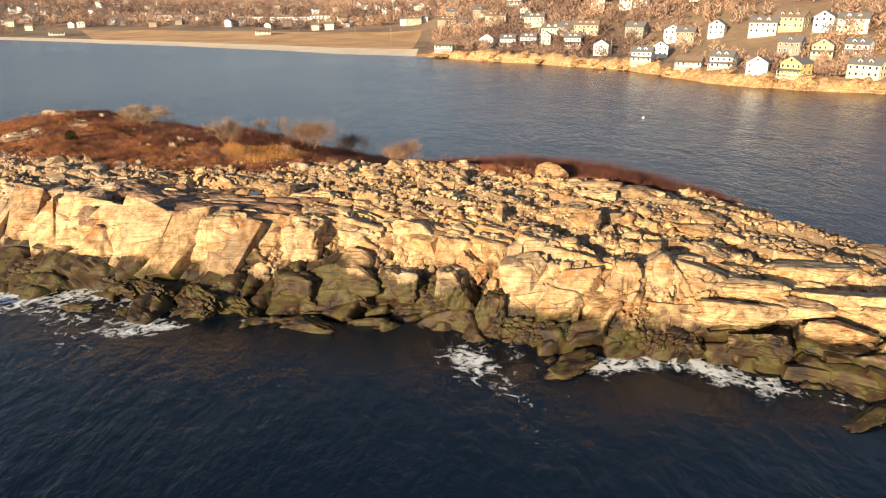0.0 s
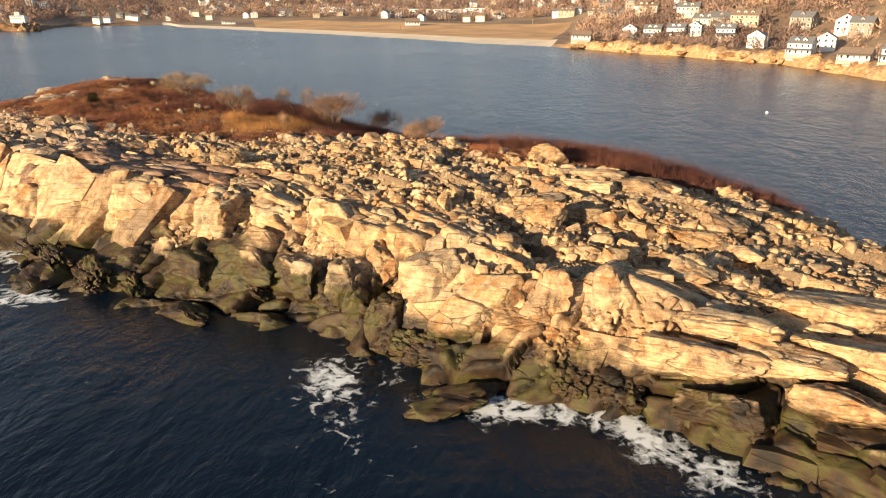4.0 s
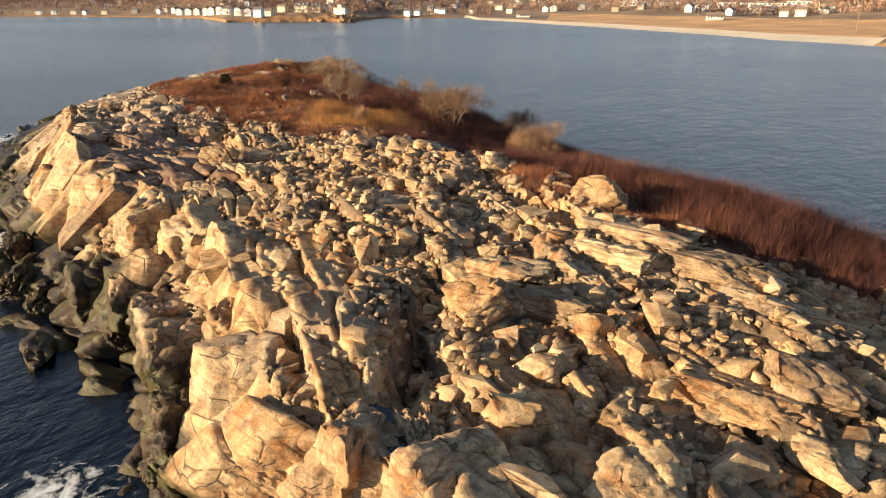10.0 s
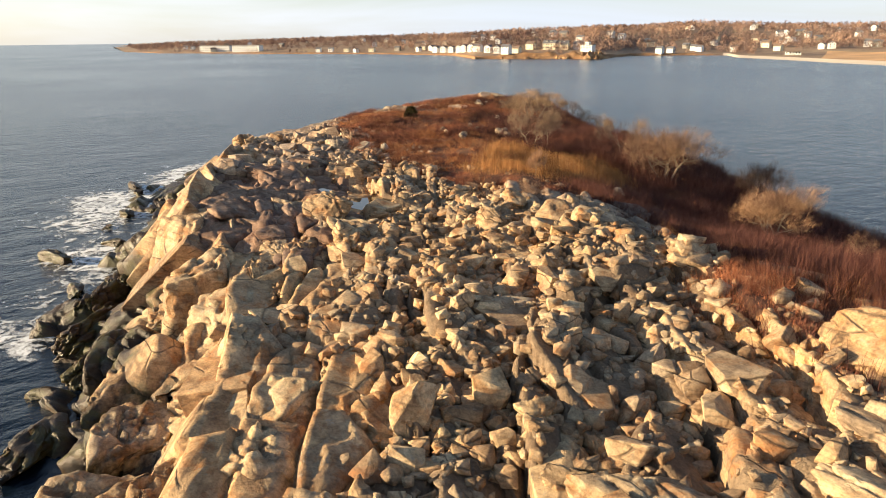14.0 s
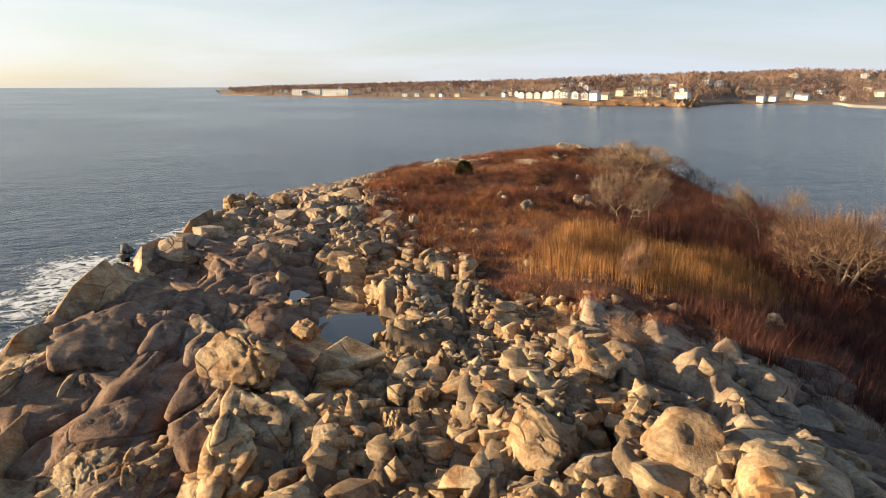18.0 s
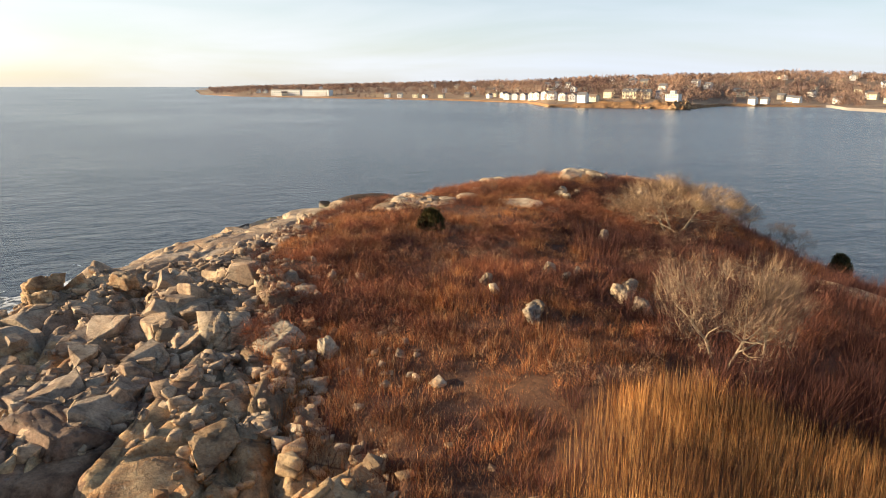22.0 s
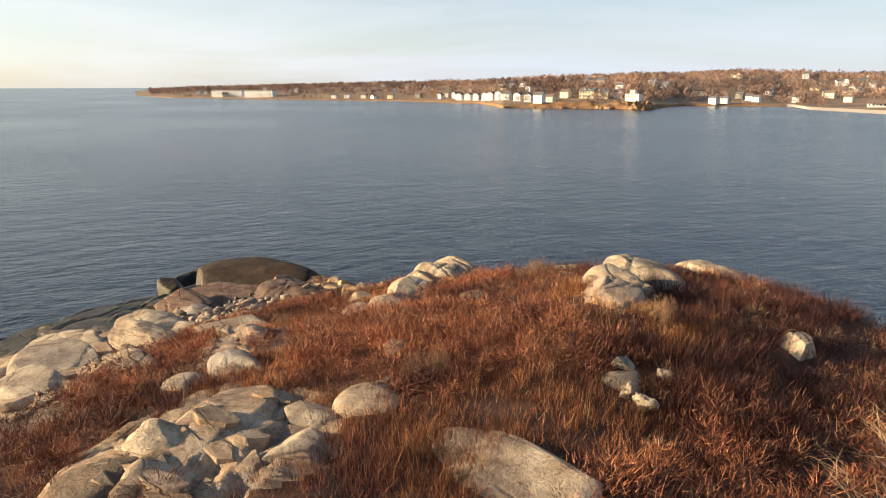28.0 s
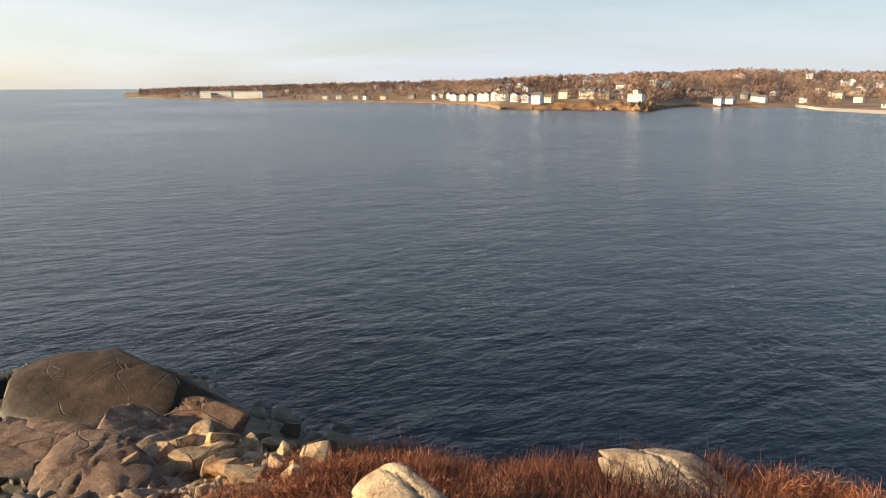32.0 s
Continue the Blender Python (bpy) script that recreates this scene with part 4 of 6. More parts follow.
VIOLET_SHEETS = [cracked("bedded_sheet", 1390 + k, ICO_MID, 4.0, 8, (0.6, 0.95), 5, MAT_ROCK_VIOLET_SHADE if k % 4 else MAT_ROCK, 0.14) for k in range(12)]


WEEDY = []
for me in JOINTED:
    me = me.copy()
    me.materials[0] = MAT_ROCK_WEED
    WEEDY.append(me)


def bed_rock(name, me, s, v, z, size, pitch, proud, yaw=0.0, lean=0.0, label="", group=""):
    """Beds a block in the surface at plan point (s, v), its outer face 'proud' of it."""
    x, y = W(s, v)
    axis = math.degrees(math.atan2(ALONG[1], ALONG[0])) + 180
    m = pose(float(x), float(y), float(z), pitch, 0, axis + yaw)
    ob = new(name, me)
    ob.matrix_world = m @ Matrix.Translation((0, 0, proud - size[2])) @ Matrix.Rotation(radians(lean), 4, "Z") @ Matrix.Diagonal((*size, 1))
    return tagged(ob, label, "rock", group)


def profile(s, q):
    """South flank: q 0 at the waterline, 1 top of the weed belt, 2 cliff edge, 3 middle of the top; v, z and pitch."""
    vs_ = [float(at_station(k, s)) for k in (SHORE_S, BELT_V, EDGE_V, MID_V)]
    zs_ = [0.0] + [float(at_station(k, s)) for k in (BELT_Z, EDGE_Z, MID_Z)]
    i = min(int(q), 2)
    f = q - i
    return vs_[i] + (vs_[i + 1] - vs_[i]) * f, zs_[i] + (zs_[i + 1] - zs_[i]) * f, math.degrees(math.atan2(zs_[i + 1] - zs_[i], max(vs_[i + 1] - vs_[i], 0.5)))


def cliff_mass(k, s, v, top_z, a, b_, c, yaw, pitch, mat=MAT_ROCK, power=7.0, name="cliff_block", label="massive upright granite block in the sea cliff", group="cliff blocks"):
    """A large jointed mass whose crest stands at a known height."""
    x, y = W(s, v)
    axis = math.degrees(math.atan2(ALONG[1], ALONG[0])) + 180
    ob = new(name, craggy(name, 2000 + k, ICO4, power + 3, 9, (0.68, 1.0), 0.04 if k in (6, 7, 9, 0, 3) else 0.085, 0.7, mat, 0.0))
    ob.matrix_world = pose(float(x), float(y), top_z - c * 0.88, pitch, 0, axis + yaw) @ Matrix.Diagonal((a, b_, c, 1))
    return tagged(ob, label, "rock", group)


# Masses of the southern cliff: plan place, height of the crest, half sizes, turn, lean.
CLIFF_MASSES = [(34.4, -12.6, 6.9, 2.4, 2.3, 3.0, 4, -14), (30.0, -12.4, 6.5, 1.6, 2.0, 2.9, -6, -10), (25.8, -12.0, 6.8, 2.0, 2.2, 3.0, 5, -12), (22.0, -10.2, 7.3, 2.2, 2.1, 3.0, -8, -12),
                (58.4, -12.2, 7.9, 2.3, 2.3, 2.8, 6, -8), (52.0, -10.6, 7.4, 2.6, 2.1, 2.2, -4, -10), (46.6, -9.4, 7.7, 2.5, 2.2, 2.4, 3, -16), (43.0, -8.2, 7.7, 2.3, 1.9, 2.0, -3, -16),
                (39.7, -9.8, 7.3, 1.9, 1.6, 1.6, 8, -12), (67.4, -14.0, 8.3, 2.8, 2.4, 3.0, 0, -14), (40.0, -12.2, 6.2, 1.7, 1.6, 2.0, 6, -8)]
LOW_MASSES = [(51.9, -14.6, 4.5, 4.0, 1.9, 2.0, -4, -6), (47.0, -14.4, 4.3, 2.6, 1.8, 2.0, 8, -8), (40.4, -14.4, 5.0, 2.0, 2.2, 2.8, 4, -12), (57.0, -16.6, 3.6, 2.6, 1.8, 1.8, 0, -8), (36.8, -15.4, 3.6, 1.6, 1.8, 2.2, -6, -14)]
EAST_SHEETS = [(15.5, -10.2, 5.9, 3.8, 1.6, 1.0, 6, -14), (15.5, -12.8, 4.7, 3.7, 1.5, 1.0, 4, -18), (10.9, -11.2, 5.0, 2.9, 1.9, 1.0, 10, -12), (9.8, -3.8, 5.7, 5.4, 2.2, 1.0, 14, -10), (7.3, -8.0, 5.1, 3.9, 2.3, 1.1, 8, -10),
               (3.6, -9.4, 4.6, 2.5, 1.8, 1.0, 6, -10), (13.4, -15.0, 3.1, 2.8, 1.4, 1.2, 2, -20), (7.8, -12.8, 4.1, 2.9, 1.4, 1.0, 6, -14), (1.0, -14.0, 3.0, 3.4, 1.7, 1.0, 8, -10), (-2.5, -8.0, 3.6, 3.2, 1.7, 0.9, 10, -8)]
TOP_SHEETS = [(33.1, 1.2, 8.3, 2.4, 1.4, 0.9, 20, -8), (28.8, 0.6, 7.8, 2.1, 1.1, 0.8, 18, -10), (32.0, 9.0, 9.1, 4.0, 1.7, 0.9, 12, -6), (27.3, 9.2, 8.7, 3.6, 1.5, 0.9, 12, -8), (30.3, 6.3, 8.7, 2.6, 1.3, 0.9, 18, -14), (23.0, 9.0, 7.9, 3.0, 1.4, 0.8, 14, -8)]
for k, row in enumerate(CLIFF_MASSES):
    cliff_mass(k, *row, power=5.0 if k in (3, 4) else 7.0)
for k, row in enumerate(LOW_MASSES):
    cliff_mass(20 + k, *row, mat=MAT_ROCK_WEED, label="weed-stained granite mass at the foot of the cliff")
for k, row in enumerate(EAST_SHEETS + TOP_SHEETS):
    cliff_mass(40 + k, *row, power=6.0, name="rock_ledge", label="smooth buff granite sheet dipping to the sea", group="granite ledges")

s = 18.0
k = 0
while s < 108:
    tall = 62 < s < 99
    width = float(r.uniform(1.5, 3.6)) if not tall else float(r.uniform(3.4, 6.0))
    s += width / 2
    lean = float(r.uniform(-13, 7)) * (0.4 if tall else 1.0)
    calm = 0.35 if tall else 1.0
    va, za, pitch = profile(s, 1.0)
    vb, zb, _ = profile(s, 2.0)
    long_ = math.hypot(vb - va, zb - za)
    tiers = 1 if tall or r.uniform() < 0.4 else 2
    cut = np.sort(np.concatenate([[0], (np.arange(1, tiers) + r.uniform(-0.3, 0.3, tiers - 1)) / tiers, [1]]))
    for a, b_ in zip(cut[:-1], cut[1:]):
        v, z, p = profile(s, 1.0 + (a + b_) / 2)
        bed_rock("cliff_block", (WEEDY if 37 < s < 61 else JOINTED)[(2 * k) % 16 if tall else k % 16], s, v, z, (width * 0.62, long_ * (b_ - a) * 0.6, 1.7), p + float(r.uniform(-4, 9)) * calm, float(r.uniform(-0.25, 0.6)) * calm + (0.3 if tall else -0.35),
                 float(r.uniform(-11, 11)) * calm, lean + float(r.uniform(-3, 3)), "upright jointed granite block in the sea cliff", "cliff blocks")
        k += 1
    if not tall and r.uniform() < 0.6:
        v, z, p = profile(s, float(r.uniform(2.0, 2.22)))
        bed_rock("cliff_block", JOINTED[k % 16], s, v, z, (width * 0.5, float(r.uniform(0.8, 1.5)), 1.2), p + float(r.uniform(0, 14)), float(r.uniform(0.1, 0.6)),
                 float(r.uniform(-20, 20)), lean, "jointed granite block on the cliff's edge", "cliff blocks")
        k += 1
    if r.uniform() < 0.4:
        v, z, p = profile(s, float(r.uniform(0.3, 0.8)))
        bed_rock("shore_block", WEEDY[(k * 2 + 1) % 16], s, v, z, (width * 0.5, float(r.uniform(0.7, 1.5)), 1.1), p + float(r.uniform(-8, 8)), float(r.uniform(0.1, 0.45)),
                 float(r.uniform(-25, 25)), lean, "dark weed-stained granite block at the waterline", "shore blocks")
    s += width / 2
# Sheeted ledges on the east slope and tilted slabs between the rubble.
for k in range(96):
    s = float(r.uniform(-11, 27)) if k < 56 else float(r.uniform(24, 62))
    lo = float(at_station(BELT_V, s)) if k < 56 else float(at_station(EDGE_V, s)) + 1
    hi = float(at_station(RIDGE_V, s)) + 4
    v = lo + (hi - lo) * float(r.uniform(0.0, 1)) ** (1.0 if k < 56 else 1.4)
    x, y = W(s, v)
    a = float(r.uniform(1.0, 2.4)) if k < 56 else float(r.uniform(0.7, 1.6))
    bed_rock("rock_ledge", SHEETS[k % 12], s, v, float(ground_z(x, y)), (a, a * float(r.uniform(0.38, 0.7)), float(r.uniform(0.5, 0.9))),
             float(r.uniform(-12, 9)), float(r.uniform(0.15, 0.6)), float(r.uniform(-12, 24)), 0.0, "sheeted granite ledge dipping to the sea", "granite ledges")
# Broad slabs between the pools and the western cliff, with shade put into their grey.
for k, (s, v, a, b_, yaw) in enumerate([(66, -8.5, 3.4, 1.9, 20), (71, -11.5, 3.8, 1.8, 12), (71.5, -7.5, 3.0, 1.6, 24), (77, -12, 4.2, 2.0, 14), (78, -8.2, 3.2, 1.7, 28), (84, -12.5, 3.8, 1.9, 10), (84.5, -8.5, 3.4, 1.8, 22),
                                         (89, -10, 3.0, 1.6, 18), (69, -4.2, 2.4, 1.3, 26), (66, 12.5, 3.4, 1.8, 40), (70.5, 14.5, 2.8, 1.5, 44), (63, 9.5, 2.8, 1.5, 36), (88, -5.5, 2.6, 1.3, 30), (62, -5, 2.4, 1.4, 16), (58.5, 12.2, 3.6, 2.2, 38), (55, 13.6, 3.0, 1.9, 34), (61.5, 14.5, 3.2, 1.8, 42), (67, 16.0, 2.8, 1.6, 46), (51.5, 14.2, 3.2, 1.9, 34), (48, 15.5, 2.8, 1.6, 30)]):
    x, y = W(s, v)
    bed_rock("grey_slab", GREY_SLABS[k % 6], s, v, float(ground_z(x, y)), (a * 1.15, b_ * 1.15, 1.2), float(r.uniform(-14, -4)) if v < 5 else -19.0, float(r.uniform(0.2, 0.45)) if v < 5 else 0.12, yaw, 0.0, "broad smooth granite slab tinted shade-grey, split by long cracks", "grey slabs")
# Steeply bedded sheets that run along the shore between the pools and the cliff, flatter inland.
for k in range(110):
    s = float(r.uniform(58, 90))
    f = float(r.uniform(0, 1)) ** 0.8
    v = float(at_station(EDGE_V, s)) - 1.0 + 11.0 * f
    if math.hypot((s - 73.6) / 4.4, (v + 0.9) / 3.2) < 1 or math.hypot(s - 78.9, v + 4.6) < 1.6:
        continue
    x, y = W(s, v)
    a = float(r.uniform(1.0, 3.2))
    bed_rock("bedded_sheet", VIOLET_SHEETS[k % 12], s, v, float(ground_z(x, y)), (a * 1.15, float(r.uniform(0.5, 1.15)), 0.7), min(38.0, max(-8.0, slope_turn(s, v, 1.5)[0])) + float(r.uniform(-8, 4)), float(r.uniform(0.15, 0.42)),
             float(r.uniform(-6, 10)), 0.0, "long bedded granite sheet tinted violet-grey for shade, tilted towards the sea", "bedded sheets")
# Bare fractured slabs flush in the western grass and along its southern shelf.
for k in range(130):
    if k < 90:
        a0, b0, c0, e0 = OUTCROPS[k % 4]
        ang, rad = float(r.uniform(0, 6.28)), float(r.uniform(0, 1)) ** 0.5
        s, v = a0 + c0 * rad * math.cos(ang), b0 + e0 * rad * math.sin(ang)
    else:
        s = float(r.uniform(100, 156))
        v = float(at_station(EDGE_V, s)) + float(r.uniform(-3, 5.5))
    x, y = W(s, v)
    a = float(r.uniform(0.35, 0.9)) if k < 90 else float(r.uniform(0.6, 1.5))
    tx, ty = slope_turn(s, v, 2.0)
    bed_rock("flush_slab", SHEETS[(k * 5) % 12], s, v, float(ground_z(x, y)), (a, a * float(r.uniform(0.4, 0.75)), 0.4),
             max(-9.0, min(9.0, tx)) + float(r.uniform(-3, 4)), float(r.uniform(0.03, 0.14)), float(r.uniform(20, 60)), 0.0, "low pale fractured granite slab flush in the grass", "flush slabs").data = GREY_SHEETS[(k * 5) % 12]

GREY_BOULDERS = []
for me in BOULDERS:
    me = me.copy()
    me.materials[0] = MAT_ROCK_GREY
    GREY_BOULDERS.append(me)
# A heap of tawny blocks at the island's western tip.
for k in range(34):
    s, v = float(r.normal(157.0, 2.0)), float(r.normal(15.5, 2.2))
    a = float(r.uniform(0.3, 0.85))
    set_rock("shore_boulder", BOULDERS[(k * 5) % 18], s, v, (a, a * 0.8, a * float(r.uniform(0.6, 0.9))), float(r.uniform(0, 180)), (float(r.uniform(-20, 20)), float(r.uniform(-20, 20))), 0.3, "tawny angular block heaped at the island's tip", "tip boulders")
# Angular blocks crowded between the grey slabs and the western rubble.
for k in range(70):
    s = float(r.uniform(85, 105))
    v = float(at_station(EDGE_V, s)) + float(r.uniform(0.5, 10.5))
    if math.hypot((s - 74.3) / 4.2, (v + 1.2) / 2.8) < 1 or math.hypot(s - 80.2, v + 5) < 2.4:
        continue
    a = float(r.uniform(0.45, 1.35))
    x, y = W(s, v)
    bed_rock("angular_block", (GREY_BOULDERS if s > 84 else BOULDERS)[(k * 7) % 18], s, v, float(ground_z(x, y)), (a, a * float(r.uniform(0.55, 0.85)), a * 0.6), float(r.uniform(-20, 12)), float(r.uniform(0.25, 0.6)) * a + 0.1,
             float(r.uniform(-20, 45)), float(r.uniform(-12, 12)), "angular granite block wedged among its neighbours", "angular blocks")

# Boulders on the island's top: the largest are things, the rest is rubble.
def rubble_places(count, gen):
    """Plan points in the boulder field, thinned where bare slabs show."""
    s = gen.uniform(2, 158, count)
    lo, hi = at_station(EDGE_V, s) - 1.0, at_station(VEG_V, s) + 5.0
    v = lo + (hi - lo) * gen.uniform(0, 1, count)
    dens = rubble_at(s, v)
    keep = (gen.uniform(0, 1, count) < dens) & (hi - lo > 1) & (np.hypot((s - 74.3) / 3.6, (v + 1.2) / 2.3) > 1) & (np.hypot(s - 80.2, v + 5) > 1.5)
    return s[keep], v[keep]


bs, bv = rubble_places(900, r)
near = (bs < 62) | (np.arange(len(bs)) % 2 == 0)
bs, bv = bs[near], bv[near]
for k in range(min(300, len(bs))):
    a = float(np.clip(r.lognormal(-0.8, 0.38), 0.28, 1.2) * (1 if bs[k] < 70 else 0.75))
    set_rock("boulder", (GREY_BOULDERS if bs[k] > 84 else BOULDERS)[k % 18], float(bs[k]), float(bv[k]), (a, a * float(r.uniform(0.6, 0.9)), a * float(r.uniform(0.5, 0.85))), float(r.uniform(0, 360)),
             (float(r.uniform(-25, 25)), float(r.uniform(-25, 25))), 0.38, "angular buff granite boulder lying in the rubble", "boulders")


def scatter(shapes, places, sizes, yaws, tilts, squash):
    """One mesh of many copies of small shapes: vertices and faces."""
    vs, fs, base = [], [], 0
    pick = np.arange(len(places)) % len(shapes)
    for k, (sv_, sf) in enumerate(shapes):
        w = np.where(pick == k)[0]
        if not len(w):
            continue
        c, s_ = np.cos(yaws[w]), np.sin(yaws[w])
        ct, st = np.cos(tilts[w]), np.sin(tilts[w])
        p = sv_[None] * squash[w][:, None] * sizes[w][:, None, None]
        y2, z2 = p[..., 1] * ct[:, None] - p[..., 2] * st[:, None], p[..., 1] * st[:, None] + p[..., 2] * ct[:, None]
        x3, y3 = p[..., 0] * c[:, None] - y2 * s_[:, None], p[..., 0] * s_[:, None] + y2 * c[:, None]
        q = np.stack([x3, y3, z2], -1) + places[w][:, None]
        vs.append(q.reshape(-1, 3))
        fs.append((sf[None] + (np.arange(len(w)) * len(sv_))[:, None, None] + base).reshape(-1, sf.shape[1]))
        base += len(w) * len(sv_)
    return np.concatenate(vs), np.concatenate(fs)


def hull_rock(seed):
    g = np.random.default_rng(seed)
    pts = np.array([[a, b_, c] for a in (-1, 1) for b_ in (-1, 1) for c in (-1, 1)], float) * 0.8
    pts += g.uniform(-0.45, 0.45, pts.shape)
    pts = np.concatenate([pts, g.normal(size=(5, 3)) * 0.55])
    bm = bmesh.new()
    for p in pts:
        bm.verts.new(p)
    out = bmesh.ops.convex_hull(bm, input=bm.verts)
    bmesh.ops.delete(bm, geom=[e for e in out["geom_interior"] if isinstance(e, bmesh.types.BMVert)], context="VERTS")
    bmesh.ops.bevel(bm, geom=list(bm.edges), offset=0.045, segments=1, affect="EDGES")
    bmesh.ops.triangulate(bm, faces=bm.faces)
    bm.verts.index_update()
    v_ = np.array([p.co[:] for p in bm.verts])
    f_ = np.array([[p.index for p in q.verts] for q in bm.faces])
    bm.free()
    return v_, f_


CHIPS = [hull_rock(40 + k) for k in range(14)]
ss, vv = rubble_places(38000, r)
xx, yy = W(ss, vv)
sz = np.clip(r.lognormal(-1.55, 0.45, len(ss)), 0.1, 0.6) * (1 - 0.2 * smooth01((ss - 60) / 15))
pl = np.stack([xx, yy, ground_z(xx, yy) + sz * 0.12], 1)
pv_, pf_ = scatter(CHIPS, pl, sz, r.uniform(0, 6.28, len(ss)), r.uniform(-0.5, 0.5, len(ss)), r.uniform(0.55, 1.1, (len(ss), 3)) * [1, 1, 0.75])
far_grey = plan(pv_[pf_[:, 0], 0], pv_[pf_[:, 0], 1])[0] > 86
tagged(new("rubble", np_mesh("rubble", pv_, pf_, (MAT_ROCK, MAT_ROCK_GREY), far_grey.astype(np.int32))), "dense field of broken buff granite rubble", "rubble", kind="stuff")

# ---- pools and sea details ----
for ps, pv, pa, pb, pz in POOLS:
    ang = np.linspace(0, 2 * math.pi, 49)[:-1]
    bm = bmesh.new()
    ring = []
    for t in ang:
        k = 1.35 + 0.12 * math.sin(3 * t + ps) + 0.08 * math.sin(5 * t)
        x, y = W(ps + pa * k * math.cos(t), pv + pb * k * math.sin(t))
        ring.append(bm.verts.new((x, y, pz)))
    bm.faces.new(ring)
    pool = part("rock_pool", bm, MAT_POOL)
    tagged(pool, "still dark rain pool in a granite hollow", "pool", "rain pools")
fs_, fv_ = np.meshgrid(np.linspace(-14, 165, 360), np.linspace(-20, 3, 60), indexing="ij")
edge = at_station(SHORE_S, fs_.ravel()).reshape(fs_.shape)
fx, fy = W(fs_, edge + fv_)
away = -fv_
west = smooth01((fs_ - 58) / 24) * (1 - smooth01((fs_ - 135) / 15))
cover = np.exp(-np.clip(away, 0, 99) / (1.4 + 10.0 * west)) * (0.24 + 0.8 * fbm(fs_, fv_ * 1.5, 12, 3, 91) + 0.6 * west)
for cs, cv, cr in ((35.5, -3.4, 5.4), (24.8, 0.2, 3.0), (13, -0.8, 2.6), (17, -0.8, 2.0), (66.3, -1.9, 2.2), (60, -1.6, 1.8), (37.5, -4.0, 2.4), (88, -4.5, 4), (111, -4, 4.5), (103, -7, 5), (69.5, -2.3, 2.5), (115.5, -6, 4)):
    cover += 0.55 * np.exp(-((fs_ - cs) ** 2 + (fv_ - cv) ** 2) / cr ** 2)
for cs, cv, cr in ((53.5, -14, 7), (14, -10.5, 6), (48, -4, 6), (30, -8, 6)):
    cover += 0.34 * np.exp(-((fs_ - cs) ** 2 + 2 * (fv_ - cv) ** 2) / cr ** 2)
cover += 0.22 * np.clip(fbm(fs_, fv_, 16, 3, 17) + 0.25, 0, 1) * np.exp(-away / 14)
cover *= 1 - smooth01((away - 15) / 5)
ni, nj = fs_.shape
fi = np.arange(ni * nj).reshape(ni, nj)
ff = np.stack([fi[:-1, :-1], fi[1:, :-1], fi[1:, 1:], fi[:-1, 1:]], -1).reshape(-1, 4)
fme = np_mesh("surf_foam", np.stack([fx, fy, 0 * fx + 0.04], -1).reshape(-1, 3), ff, (MAT_FOAM,))
fme.attributes.new("cover", "FLOAT", "POINT").data.foreach_set("value", np.clip(cover, 0, 1).ravel().astype(np.float32))
surf = tagged(new("surf_foam", fme), "lacy white surf foam round the rocks", "foam", kind="stuff")

# ---- plants ----
def blades(x, y, z, height, lean, width, gen, bend=0.25, simple=False):
    """Thin two-step blades as one mesh: arrays of vertices and triangles."""
    n_ = len(x)
    yaw = gen.uniform(0, 2 * math.pi, n_)
    dx, dy = np.cos(yaw) * lean, np.sin(yaw) * lean
    px, py = -np.sin(yaw + gen.uniform(-1, 1, n_)) * width, np.cos(yaw + gen.uniform(-1, 1, n_)) * width
    if simple:
        tip = np.stack([x + dx * height, y + dy * height, z + height], 1)
        v_ = np.stack([np.stack([x - px, y - py, z], 1), np.stack([x + px, y + py, z], 1), tip], 1).reshape(-1, 3)
        return v_, np.arange(n_ * 3).reshape(-1, 3)
    p0a, p0b = np.stack([x - px, y - py, z], 1), np.stack([x + px, y + py, z], 1)
    mx, my, mz = x + dx * height * 0.4, y + dy * height * 0.4, z + height * 0.6
    p1a, p1b = np.stack([mx - px * 0.8, my - py * 0.8, mz], 1), np.stack([mx + px * 0.8, my + py * 0.8, mz], 1)
    tip = np.stack([x + dx * height * (1 + bend), y + dy * height * (1 + bend), z + height], 1)
    v_ = np.stack([p0a, p0b, p1a, p1b, tip], 1).reshape(-1, 3)
    b_ = np.arange(n_)[:, None] * 5
    f_ = np.concatenate([b_ + [[0, 1, 3]], b_ + [[0, 3, 2]], b_ + [[2, 3, 4]]])
    return v_, f_


g = np.random.default_rng(5)
REEDS = [(79.6, 15.8, 5.4, 7.6), (84.4, 15.0, 2.6, 3.6)]     # plan ellipses


def in_reeds(s, v):
    return np.min([np.hypot((s - a) / c, (v - b_) / d) for a, b_, c, d in REEDS], 0) + 0.22 * fbm(s, v, 3.0, 2, 81)


def scrub_points(count, gen, s0=10, s1=165):
    s, v = gen.uniform(s0, s1, count), gen.uniform(-8, 49, count)
    ok = (veg_at(s, v) > -0.6) & (v < at_station(SHORE_N, s) - 1.0)
    return s[ok], v[ok]


# Rust-coloured grass in tussocks; each tussock throws a spray of blades.
ts, tv = scrub_points(96000, g, 30)
height_map = 0.55 + 0.4 * fbm(ts, tv, 4.0, 2, 12) + 0.55 * fbm(ts, tv, 1.5, 2, 13)
shrubby = smooth01((tv - at_station(RIDGE_V, ts) - 3) / 5) * (1 - 0.75 * smooth01((ts - 108) / 10))
bare_spot = fbm(ts, tv, 6.0, 3, 19) > 0.85
